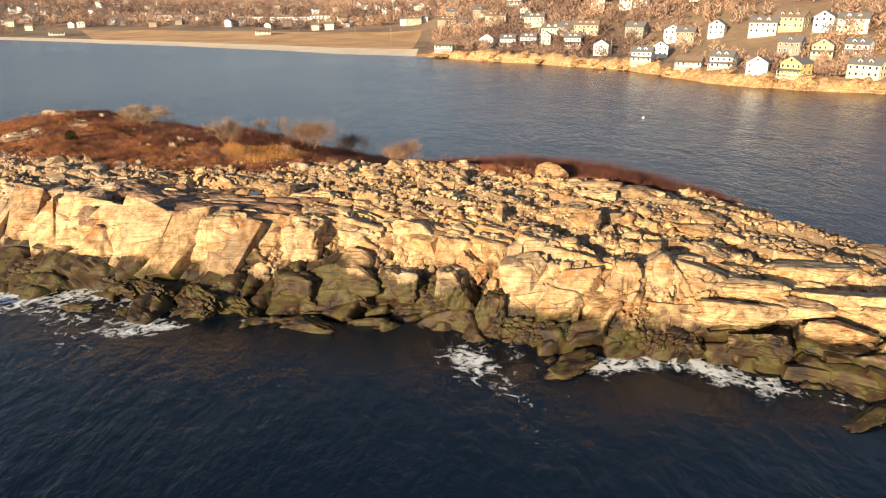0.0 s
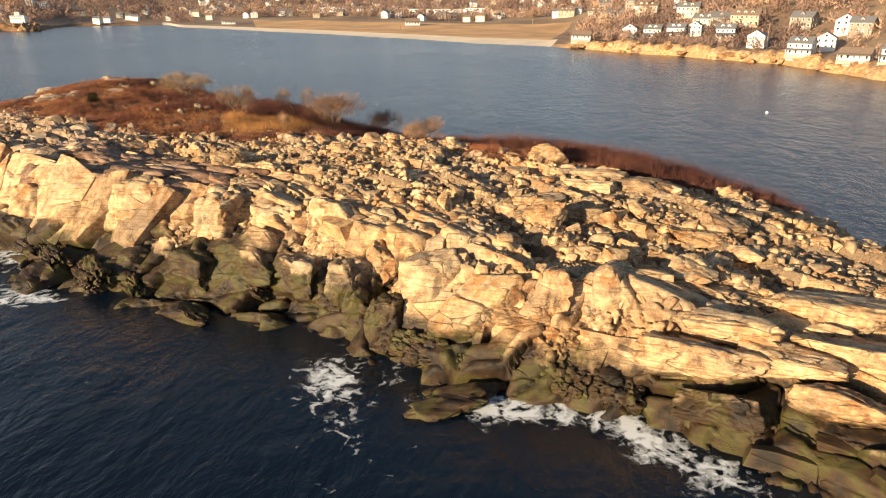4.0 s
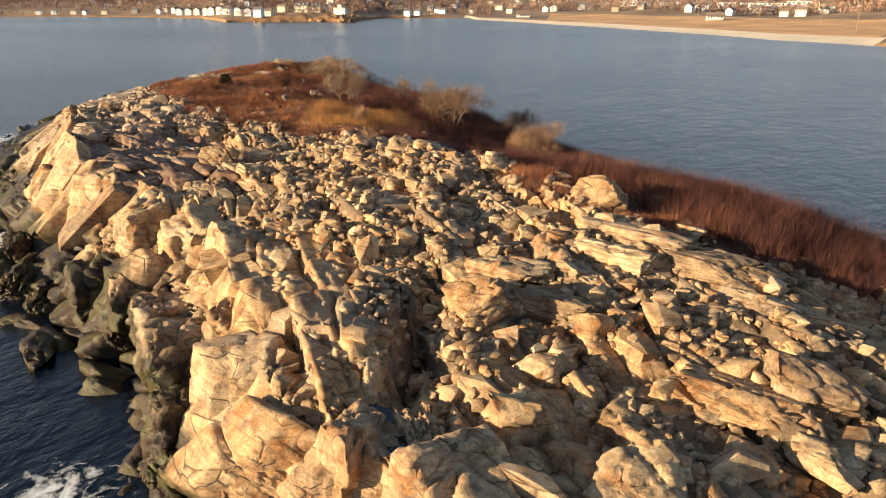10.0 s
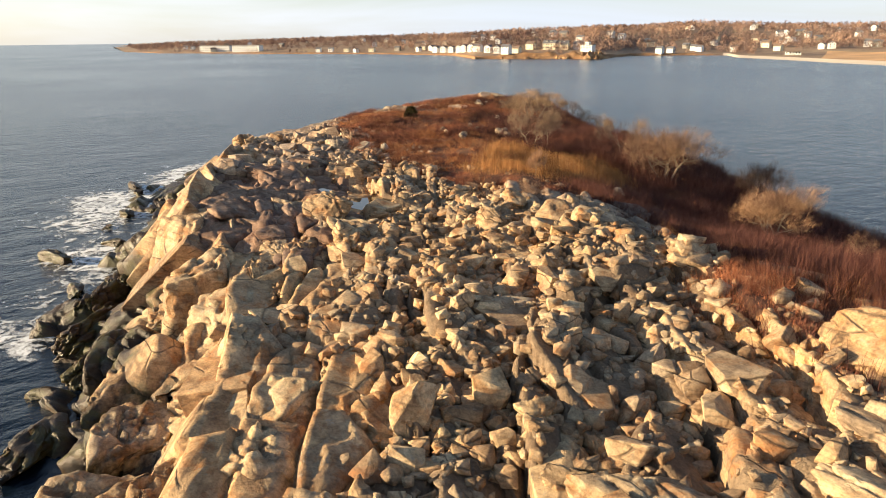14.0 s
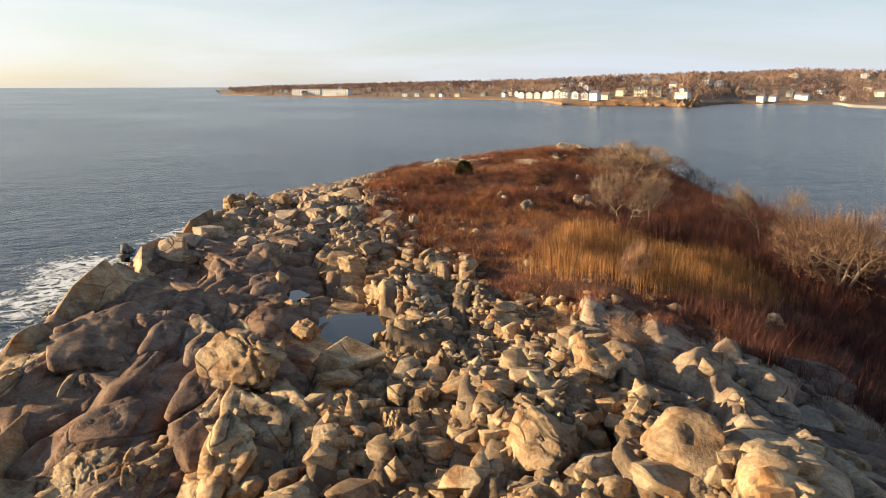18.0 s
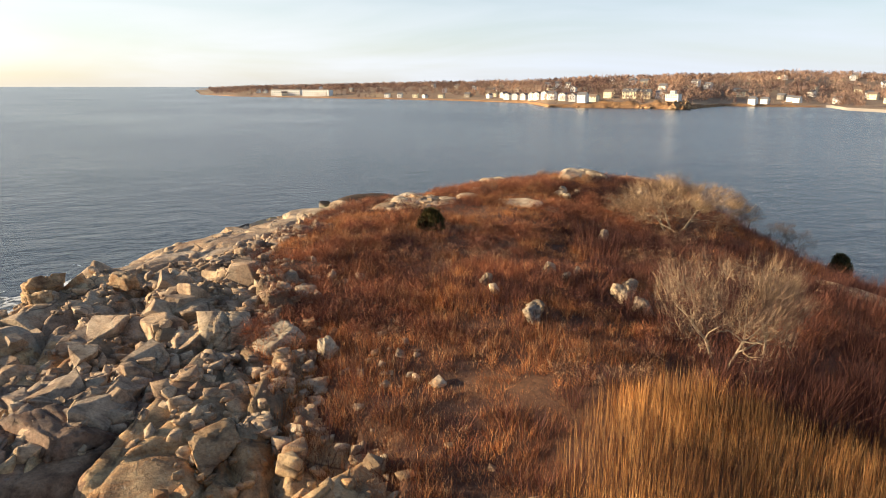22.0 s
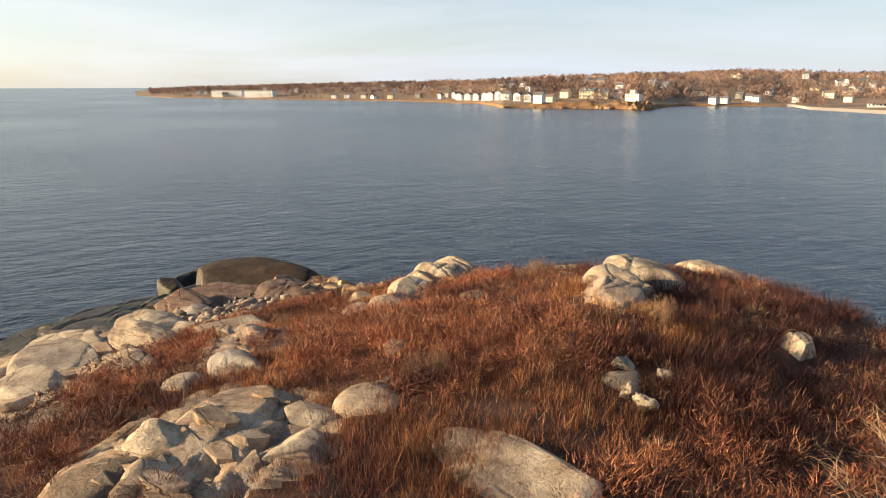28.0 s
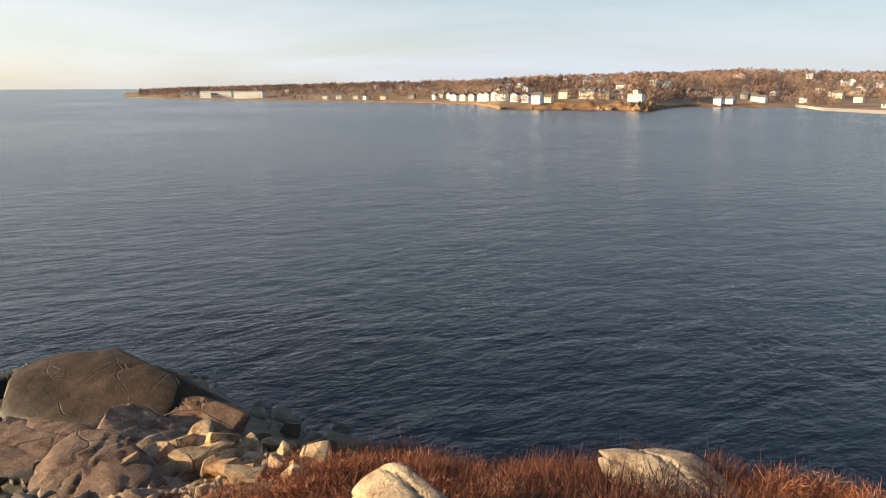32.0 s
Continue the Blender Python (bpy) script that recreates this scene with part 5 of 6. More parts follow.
pick = (g.uniform(0, 1, len(ts)) > 0.8 * shrubby) & ~bare_spot & (in_reeds(ts, tv) > 0.95)
ts, tv, hm = ts[pick], tv[pick], height_map[pick]
per = 20
bs_, bv_ = np.repeat(ts, per) + g.normal(0, 0.13, len(ts) * per), np.repeat(tv, per) + g.normal(0, 0.13, len(ts) * per)
bx, by = W(bs_, bv_)
cx, cy = W(ts, tv)
bz = np.repeat(ground_z(cx, cy), per) - 0.12
bh = np.repeat(np.clip(hm * 0.9, 0.22, 1.05) * (1 - 0.22 * smooth01((ts - 108) / 10)), per) * g.uniform(0.5, 1.15, len(bs_))
red = np.repeat((fbm(ts, tv, 6.0, 3, 77) > 0.2) | (np.hypot(ts - 95, tv - 24) < 5), per)
for sel, nm, mt, lab in ((~red, "dry_grass", MAT_GRASS, "rust-brown winter grass in tussocks over the island's top"), (red, "red_scrub", MAT_RED, "low red-twigged scrub in drifts between the grass")):
    v_, f_ = blades(bx[sel], by[sel], bz[sel], bh[sel], g.uniform(0.05, 0.95, sel.sum()), g.uniform(0.005, 0.011, sel.sum()), g, simple=True)
    tagged(new(nm, np_mesh(nm, v_, f_, (mt,))), lab, "grass", kind="stuff")

# Dense bare scrub on the north slope.
ss, sv_ = scrub_points(15000, g, 14)
north = smooth01((sv_ - at_station(RIDGE_V, ss) - 1.5) / 4)
dens = north * (1 - 0.45 * smooth01((ss - 108) / 10)) + 0.12 + 1.7 * np.clip(fbm(ss, sv_, 7.0, 3, 27) - 0.02, 0, 1) * (ss > 95)
ok = (g.uniform(0, 1, len(ss)) < dens * 0.75) & (in_reeds(ss, sv_) > 1.0)
ss, sv_ = ss[ok], sv_[ok]
per = 64
cx, cy = W(ss, sv_)
hh = (1 - 0.45 * smooth01((ss - 104) / 10)) * np.clip(1.5 + 0.9 * fbm(ss, sv_, 7.0, 3, 14), 0.5, 2.4) * (0.65 + 0.4 * smooth01((sv_ - at_station(RIDGE_V, ss)) / 6))
x = np.repeat(cx, per) + g.normal(0, 0.24, len(ss) * per)
y = np.repeat(cy, per) + g.normal(0, 0.24, len(ss) * per)
v_, f_ = blades(x, y, np.repeat(ground_z(cx, cy), per) - 0.15, np.repeat(hh, per) * g.uniform(0.55, 1.1, len(x)), g.uniform(0.1, 1.1, len(x)), g.uniform(0.008, 0.016, len(x)), g, simple=True)
tagged(new("scrub", np_mesh("scrub", v_, f_, (MAT_SHRUB,))), "dark maroon leafless scrub over the north slope", "scrub", kind="stuff")

# Rounded heath shrubs between the tussocks, each a dome of short twigs.
def heath(name, count, s0, s1, mat, label, salt, radius=(0.25, 0.6), per=110, spread=0.0):
    s, v = scrub_points(count, g, s0, s1)
    keep = (fbm(s, v, 5.0, 3, salt) > spread) & (in_reeds(s, v) > 1.05) & (v < at_station(RIDGE_V, s) + 14)
    s, v = s[keep], v[keep]
    cx, cy = W(s, v)
    rad = g.uniform(radius[0], radius[1], len(s))
    n_ = len(s) * per
    way = g.normal(0, 1, (n_, 3))
    way[:, 2] = np.abs(way[:, 2]) * 0.9
    way /= np.linalg.norm(way, axis=1, keepdims=True)
    big = np.repeat(rad, per)[:, None]
    root = np.stack([np.repeat(cx, per), np.repeat(cy, per), np.repeat(ground_z(cx, cy), per)], 1)
    p = root + way * big * g.uniform(0.35, 0.95, (n_, 1))
    tip = p + (way + g.normal(0, 0.5, (n_, 3))) * big * g.uniform(0.15, 0.4, (n_, 1))
    side = np.cross(tip - p, g.normal(0, 1, (n_, 3)))
    side *= 0.011 / (np.linalg.norm(side, axis=1, keepdims=True) + 1e-9)
    v_ = np.stack([p - side, p + side, tip], 1).reshape(-1, 3)
    tagged(new(name, np_mesh(name, v_, np.arange(len(v_)).reshape(-1, 3), (mat,))), label, "shrub", kind="stuff")


heath("maroon_heath", 9000, 92, 156, MAT_RED, "low maroon heath shrubs in drifts over the island's top", 201, (0.35, 0.85), 130, 0.05)
heath("tan_heath", 3600, 78, 158, MAT_TWIG_RUST, "scattered tan dead shrubs among rust grass", 207, (0.3, 0.65), 110, 0.12)
heath("dark_heath", 2600, 92, 150, MAT_SHRUB, "dark leafless heath shrubs in hollows", 213, (0.4, 0.95), 130, 0.12)

# Tall straw reeds.
rs, rv = g.uniform(70, 93, 64000), g.uniform(8, 25, 64000)
ok = in_reeds(rs, rv) < g.uniform(0.6, 1.15, len(rs))
rs, rv = rs[ok], rv[ok]
x, y = W(rs, rv)
hr = (1.25 + 0.4 * fbm(rs, rv, 3.0, 2, 29)) * g.uniform(0.75, 1.12, len(rs))
v_, f_ = blades(x, y, ground_z(x, y) - 0.1, hr, g.uniform(0.0, 0.2, len(rs)), g.uniform(0.003, 0.0065, len(rs)), g, 0.1)
tagged(new("reed_bed", np_mesh("reed_bed", v_, f_, (MAT_REED,))), "stand of tall golden straw reeds", "reeds", kind="stuff")


def sticks(p, q, r0, r1, sides):
    """Tapered sticks from points p to points q as one mesh: vertices and triangles."""
    p, q, r0, r1 = np.asarray(p, float), np.asarray(q, float), np.asarray(r0, float), np.asarray(r1, float)
    d = q - p
    d /= np.linalg.norm(d, axis=1, keepdims=True) + 1e-9
    u = np.cross(d, [0.31, 0.52, 0.79])
    u /= np.linalg.norm(u, axis=1, keepdims=True) + 1e-9
    w = np.cross(d, u)
    a = np.arange(sides) * 2 * math.pi / sides
    ring = np.cos(a)[None, :, None] * u[:, None] + np.sin(a)[None, :, None] * w[:, None]
    v_ = np.concatenate([p[:, None] + ring * r0[:, None, None], q[:, None] + ring * r1[:, None, None]], 1).reshape(-1, 3)
    i = np.arange(sides)
    j = (i + 1) % sides
    f_ = np.concatenate([np.stack([i, j, j + sides], 1), np.stack([i, j + sides, i + sides], 1)])
    return v_, (f_[None] + (np.arange(len(p)) * 2 * sides)[:, None, None]).reshape(-1, 3)


def bare_tree(name, s, v, height, spread, seed, twig_mat, label, stems=2, wide=None, twigs=5000, category="tree"):
    """A leafless, wind-shaped tree: forked trunk and limbs, and a crown of fine twigs."""
    gen = np.random.default_rng(seed)
    x, y = W(s, v)
    x, y = float(x), float(y)
    tree = new(name)
    tree.matrix_world = pose(x, y, float(ground_z(x, y)))
    tagged(tree, label, category)
    woods, fine, hairs = [], [], []
    twigs = (twigs if stems > 2 else 2600) if category == "tree" else 3500
    wide = wide or height * 1.7
    for k in range(stems):
        a = 2 * math.pi * k / stems + seed
        p = np.array([[0.1 * math.cos(a), 0.1 * math.sin(a), -0.2]])
        d = np.array([[0.4 * spread * math.cos(a), 0.4 * spread * math.sin(a), 1]])
        rad, length = np.array([0.015 * height]), np.array([height * 0.36])
        wood = []
        for depth in range(5):
            tips, ways, rads, lens = [], [], [], []
            for bit in range(3 if depth < 3 else 2):
                d = d + gen.normal(0, 0.22, d.shape)
                d /= np.linalg.norm(d, axis=1, keepdims=True)
                q = p + d * (length / (3 if depth < 3 else 2))[:, None]
                (wood if depth < 2 else fine if depth < 3 else hairs).append((p, q, rad, rad * 0.8))
                p, rad = q, rad * 0.8
                count = (2, 2, 2, 2, 0)[depth] if bit else 0
                tips += [p] * count
                ways += [d] * count
                rads += [rad] * count
                lens += [length] * count
            if depth == 4:
                break
            tips += [p] * 2
            ways += [d] * 2
            rads += [rad] * 2
            lens += [length] * 2
            p, d, rad, length = np.concatenate(tips), np.concatenate(ways), np.concatenate(rads), np.concatenate(lens)
            side = gen.normal(0, 1, d.shape)
            side -= (side * d).sum(1, keepdims=True) * d
            side /= np.linalg.norm(side, axis=1, keepdims=True) + 1e-9
            d = d * gen.uniform(0.35, 0.8, (len(d), 1)) + side * gen.uniform(0.5, 0.95, (len(d), 1)) * np.array([spread, spread, 0.8])
            d[:, 2] = d[:, 2] * 0.75 + 0.2
            d /= np.linalg.norm(d, axis=1, keepdims=True)
            length, rad = length * gen.uniform(0.5, 0.72, len(length)), np.maximum(rad * 0.62, 0.003)
            if len(p) > twigs // stems:
                keep = gen.choice(len(p), twigs // stems, replace=False)
                p, d, rad, length = p[keep], d[keep], rad[keep], length[keep]
        woods.append(wood)
    tip_p = np.concatenate([c[1] for c in hairs])
    if category == "tree":
        tip_p = tip_p[tip_p[:, 2] > 0.42 * np.percentile(tip_p[:, 2], 98)]
        pick_ = gen.choice(len(tip_p), min(len(tip_p), 3200 if stems > 2 else 1400), replace=False)
        base_ = np.repeat(tip_p[pick_], 2, 0)
        way = gen.normal(0, 0.55, base_.shape) + base_ / (np.linalg.norm(base_, axis=1, keepdims=True) + 1e-9) + [0, 0, 0.35]
        way *= (gen.uniform(0.05, 0.13, len(base_)) * height / np.linalg.norm(way, axis=1))[:, None]
        hairs.append((base_, base_ + way, np.full(len(base_), 0.004), np.full(len(base_), 0.002)))
    fv, ff_ = sticks(*[np.concatenate(c) for c in zip(*fine)], 3)
    hp, hq, h0, h1 = [np.concatenate(c) for c in zip(*hairs)]
    u = gen.normal(0, 1, hp.shape)
    u -= (u * (hq - hp)).sum(1, keepdims=True) * (hq - hp) / ((hq - hp) ** 2).sum(1, keepdims=True)
    u *= (0.0045 if category == "tree" else 0.003) / (np.linalg.norm(u, axis=1, keepdims=True) + 1e-9)
    hv = np.stack([hp - u, hp + u, hq + 0.15 * (hq - hp)], 1).reshape(-1, 3)
    ff_ = np.concatenate([ff_, np.arange(len(hv)).reshape(-1, 3) + len(fv)])
    fv = np.concatenate([fv, hv])
    drift = fv[:, :2].mean(0) / fv[:, 2].mean()
    fv[:, :2] -= fv[:, 2:3] * drift
    kz = height / np.percentile(fv[:, 2], 98)
    kr = 0.5 * wide / np.percentile(np.hypot(fv[:, 0], fv[:, 1]), 95)
    k = np.array([kr, kr, kz])
    for wood in woods:
        wv, wf = sticks(*[np.concatenate(c) for c in zip(*wood)], 6)
        wv[:, :2] -= wv[:, 2:3] * drift
        part("trunk" if category == "tree" else "stem", np_mesh("trunk", wv * k, wf, (MAT_BARK,), smooth=True), None, tree)
    part("crown", np_mesh("crown", fv * k, ff_, (twig_mat,)), None, tree)
    return tree


bare_tree("bare_tree", 89.6, 17.9, 3.9, 1.25, 3, MAT_TWIG, "leafless pale grey tree with two crooked stems in rust grass", 2, 5.5)
bare_tree("bare_tree", 89.8, 20.0, 3.8, 1.0, 4, MAT_TWIG, "slender leafless tree leaning in rust grass", 1, 3.0)
bare_tree("bare_tree", 75.7, 13.4, 2.0, 1.0, 24, MAT_TWIG_RUST, "small pale leafless tree standing in straw reeds", 1, 2.2)
bare_tree("bare_tree", 112.8, 26.8, 3.5, 1.7, 5, MAT_TWIG, "wide low leafless tree with pale spreading branches", 3, 9)
bare_tree("bare_tree", 87.2, 27.4, 4.2, 1.2, 6, MAT_TWIG, "leafless pale tree at the edge of dark scrub", 2, 6)
bare_tree("bare_tree", 80.6, 28.6, 4.8, 1.5, 7, MAT_TWIG_RUST, "broad leafless tree with a dense brown crown", 4, 10)
bare_tree("bare_tree", 77.8, 37.2, 4.2, 1.2, 8, MAT_TWIG_DARK, "dark leafless round-crowned tree on the north slope", 3, 5.5)
bare_tree("bare_tree", 64.2, 28.4, 3.9, 1.5, 9, MAT_TWIG_RUST, "rust-brown leafless round-crowned tree above dark scrub", 4, 7)
bare_tree("bush", 57.0, 29.0, 2.3, 1.9, 10, MAT_TWIG_RUST, "low wide rust-brown leafless bush", 4, category="bush")
bare_tree("bush", 52.0, 29.5, 2.0, 1.9, 11, MAT_TWIG_RUST, "low rust-brown leafless bush on the north slope", 4, category="bush")
bare_tree("bush", 122.0, 36.0, 2.8, 1.6, 12, MAT_TWIG_DARK, "dark tangled leafless bush on the north slope", 4, category="bush")
bare_tree("bush", 116.0, 37.5, 2.6, 1.6, 13, MAT_TWIG_DARK, "dark leafless bush beside the north shore", 4, category="bush")
bare_tree("bush", 126.0, 40.0, 2.4, 1.6, 14, MAT_TWIG_DARK, "dark leafless bush beside the north shore", 4, category="bush")
bare_tree("bush", 104.0, 22.0, 0.9, 2.2, 15, MAT_TWIG_RUST, "grey tangle of fallen leafless branches", 4, 4.6, category="bush")
bare_tree("bush", 108.5, 25.0, 0.9, 2.2, 16, MAT_TWIG_RUST, "grey tangle of fallen leafless branches", 4, 4.6, category="bush")
bare_tree("bush", 100.5, 25.5, 0.9, 2.2, 17, MAT_TWIG_RUST, "grey tangle of fallen leafless branches", 4, 4.6, category="bush")
bare_tree("bush", 70.4, 8.2, 1.3, 1.6, 18, MAT_TWIG_RUST, "round brown leafless bush at the rubble's edge", 4, category="bush")
bare_tree("bush", 66.0, 9.6, 1.1, 1.6, 19, MAT_TWIG_RUST, "small brown leafless bush on the rubble", 4, category="bush")
bare_tree("bush", 124.5, 15.5, 1.0, 1.5, 20, MAT_TWIG_RUST, "small tan leafless bush between pale slabs", 4, category="bush")
bare_tree("bush", 127.2, 25.0, 1.0, 1.5, 22, MAT_TWIG_RUST, "small tan leafless bush beneath a rounded outcrop", 4, category="bush")
bare_tree("bush", 137.5, 23.5, 1.1, 1.6, 23, MAT_TWIG_RUST, "small tan leafless bush beneath a rounded outcrop", 4, category="bush")


def evergreen(s, v, height, width, seed, label):
    gen = np.random.default_rng(seed)
    x, y = W(s, v)
    x, y = float(x), float(y)
    tree = tagged(new("juniper"), label, "shrub")
    tree.matrix_world = pose(x, y, float(ground_z(x, y)))
    n_ = 5200
    h = gen.uniform(0.02, 1, n_) ** 0.8
    rad = width * np.sqrt(np.clip(1 - (h * 1.02 - 0.35) ** 2 / 0.45, 0.02, 1)) 
    a = gen.uniform(0, 6.28, n_)
    rad = rad * (0.8 + 0.3 * np.sin(a * 3 + seed) * np.sin(h * 7 + a))
    q = np.sqrt(gen.uniform(0.15, 1, n_)) * rad
    v_, f_ = blades(np.cos(a) * q, np.sin(a) * q, h * height * 0.85, gen.uniform(0.12, 0.3, n_), gen.uniform(0.2, 1.3, n_), gen.uniform(0.02, 0.04, n_), gen)
    part("crown", np_mesh("crown", v_, f_, (MAT_JUNIPER,)), None, tree)
    part("trunk", np_mesh("trunk", *sticks([(0, 0, -0.2)], [(0, 0, height * 0.7)], [0.09], [0.03], 7), (MAT_BARK,)), None, tree)


evergreen(111.4, 9.2, 1.6, 1.0, 31, "dense uneven dark green juniper in rust grass")
evergreen(114.5, 41.5, 2.6, 1.1, 32, "dark green conical juniper near the north shore")

# ---- the mainland: shoreline seen from the island, hills and woods behind it ----
HUB = np.array([-20.0, 110.0])
COAST = [(420, 130), (280, 185), (200, 215), (147, 234), (122, 245), (107, 257), (95, 282), (82, 318), (60, 339), (22, 373), (-8, 403), (-57, 425), (-138, 481), (-237, 537),
         (-355, 600), (-402, 652), (-432, 640), (-470, 600), (-448, 552), (-425, 508), (-446, 503), (-516, 446), (-548, 461), (-640, 505), (-783, 488), (-962, 414), (-1198, 316), (-1440, 300)]
coast = np.array(COAST, float) - HUB
coast_az = np.degrees(np.arctan2(-coast[:, 0], coast[:, 1]))
coast_r = np.hypot(coast[:, 0], coast[:, 1])
order = np.argsort(coast_az)
coast_az, coast_r = coast_az[order], coast_r[order]
AZ_KEYS = [-75, -50, -30, -10, 0, 10, 27, 38, 49, 57, 63, 71, 78, 81, 82.6]
HILL = [34, 36, 38, 34, 24, 22, 26, 31, 21, 18, 16, 12, 7, 2, 0.5]          # height of the hills behind
RISE = [170, 170, 180, 200, 420, 620, 700, 430, 300, 280, 250, 210, 150, 90, 50]   # how far inland they are reached
BANK = [3, 3, 3, 3.5, 1.8, 1.6, 1.6, 1.2, 2.4, 1.4, 1.1, 1.0, 0.9, 0.7, 0.5]           # height of the shore bank


def land_z(az, q):
    """Height of the land at an azimuth from the hub, q metres in from the shore."""
    bank, hill, rise = np.interp(az, AZ_KEYS, BANK), np.interp(az, AZ_KEYS, HILL), np.interp(az, AZ_KEYS, RISE)
    beach = smooth01((az + 5) / 5) * (1 - smooth01((az - 33) / 5))
    z = bank * smooth01(q / (5 + 45 * beach)) + (hill - bank) * smooth01((q - 14 - 90 * beach) / rise)
    big = fbm(np.radians(az) * 900, q, 160, 3, 3) * 4.5 * smooth01((q - 60) / 200)
    crag = np.abs(fbm(np.radians(az) * 500, q, 9, 3, 8)) * np.interp(az, [-5, 34, 44, 47, 52, 56], [3.2, 1.5, 2.5, 6.5, 6.5, 1.5]) * (1 - beach) * smooth01(q / 3) * (1 - smooth01((q - 12) / 16))
    return z + big + crag - 0.6 * (q <= 0.01)


def land_place(az, q):
    rr = np.interp(az, coast_az, coast_r) + q
    a = np.radians(az)
    return HUB[0] - np.sin(a) * rr, HUB[1] + np.cos(a) * rr


az_g = np.linspace(-72, 82.4, 900)
q_g = np.array([-6, 0, 1.5, 3, 5, 7.5, 10, 13, 17, 22, 28, 36, 46, 60, 78, 100, 130, 165, 205, 250, 310, 380, 460, 560, 680, 830, 1050, 1400, 1900, 2600.0])
AA, QQ = np.meshgrid(az_g, q_g, indexing="ij")
wob = 4.0 * fbm(np.radians(AA) * 500, 0 * AA, 22, 3, 4) * (1 - smooth01((AA + 3) / 2) * (1 - smooth01((AA - 35) / 3)))
lx, ly = land_place(AA, QQ + wob * (QQ < 40))
lz = land_z(AA, np.maximum(QQ, 0))
lz[:, 0] = -3
li = np.arange(lx.size).reshape(lx.shape)
lf = np.stack([li[:-1, :-1], li[:-1, 1:], li[1:, 1:], li[1:, :-1]], -1).reshape(-1, 4)
fa, fq = AA[:-1, :-1].ravel(), QQ[:-1, 1:].ravel()
beachy = (fa > -1.6) & (fa < 35.5)
shore_rock = (~beachy) & (fq <= np.where(fa < 0, 17, 9) + 8 * fbm(np.radians(fa) * 400, fq * 0, 14, 2, 6))
lmat = np.where(beachy & (fq < 46), 1, np.where((fa > -1) & (fa < 28) & (fq < 225), 2, np.where(shore_rock, np.where(fa < 0, 3, 4), 0)))
MAT_SHORE = granite("shore granite", (1.15, 1.1, 1.0), False)
MAT_SHORE_DARK = granite("brown shore ledges", (0.7, 0.6, 0.5), False)
mainland = tagged(new("mainland", np_mesh("mainland", np.stack([lx, ly, lz], -1).reshape(-1, 3), lf, (MAT_LAND, MAT_SAND, MAT_MARSH, MAT_SHORE, MAT_SHORE_DARK), lmat)),
                  "far mainland shore with beach, salt marsh and wooded hills", "coast", kind="structure")

# Winter woods: every tree a loose puff of twig strokes.
wr = np.random.default_rng(77)
wa, wq = wr.uniform(-70, 81.5, 26000), 1150 * wr.uniform(0.0, 1, 26000) ** 1.5 + 14
wd = 0.55 + 0.9 * fbm(np.radians(wa) * 700, wq, 70, 3, 15) + 0.5 * smooth01((wq - 120) / 160)
open_land = ((wa > -2.5) & (wa < 33) & (wq < 250)) | ((wa > 33) & (wa < 37.5) & (wq < 40)) | ((wa > 36) & (wq < 75) & (wr.uniform(0, 1, len(wa)) < 0.85))
wk = (wr.uniform(0, 1, len(wa)) < wd) & ~open_land
wa, wq = wa[wk], wq[wk]
tx, ty = land_place(wa, wq)
tz = land_z(wa, wq)
th_ = wr.uniform(4.5, 9.5, len(wa)) * (0.55 + 0.45 * smooth01((wq - 20) / 90))
per = 44
ca, cu = wr.uniform(0, 6.283, len(wa) * per), wr.uniform(0.12, 1, len(wa) * per)
hh = np.repeat(th_, per)
cr = hh * 0.46 * np.sqrt(np.clip(1 - (cu * 1.5 - 0.75) ** 2 / 0.62, 0.03, 1)) * np.sqrt(wr.uniform(0.1, 1, len(ca)))
cen = np.stack([np.repeat(tx, per) + np.cos(ca) * cr, np.repeat(ty, per) + np.sin(ca) * cr, np.repeat(tz, per) + cu * hh * 0.95], 1)
dirn = wr.normal(0, 1, cen.shape)
dirn[:, 2] = np.abs(dirn[:, 2]) + 0.5
dirn /= np.linalg.norm(dirn, axis=1, keepdims=True)
sidev = np.cross(dirn, wr.normal(0, 1, cen.shape))
sidev /= np.linalg.norm(sidev, axis=1, keepdims=True)
ln = (hh * wr.uniform(0.10, 0.22, len(hh)))[:, None]
tri = np.stack([cen - sidev * ln * 0.26, cen + sidev * ln * 0.26, cen + dirn * ln * 1.7], 1).reshape(-1, 3)
tagged(new("woods", np_mesh("woods", tri, np.arange(len(tri)).reshape(-1, 3), (MAT_WOODS,))), "leafless brown haze-paled winter woods over the far hills", "woods", kind="stuff")

# ---- houses on the mainland ----
def box_mesh(name, x0, x1, y0, y1, z0, z1, mat, parent, label="", bevel=0.0):
    bm = bmesh.new()
    bmesh.ops.create_cube(bm, size=1.0)
    for p in bm.verts:
        p.co = Vector((x0 if p.co.x < 0 else x1, y0 if p.co.y < 0 else y1, z0 if p.co.z < 0 else z1))
    if bevel:
        bmesh.ops.bevel(bm, geom=list(bm.edges), offset=bevel, segments=1, affect="EDGES")
    return part(name, bm, mat, parent, label)


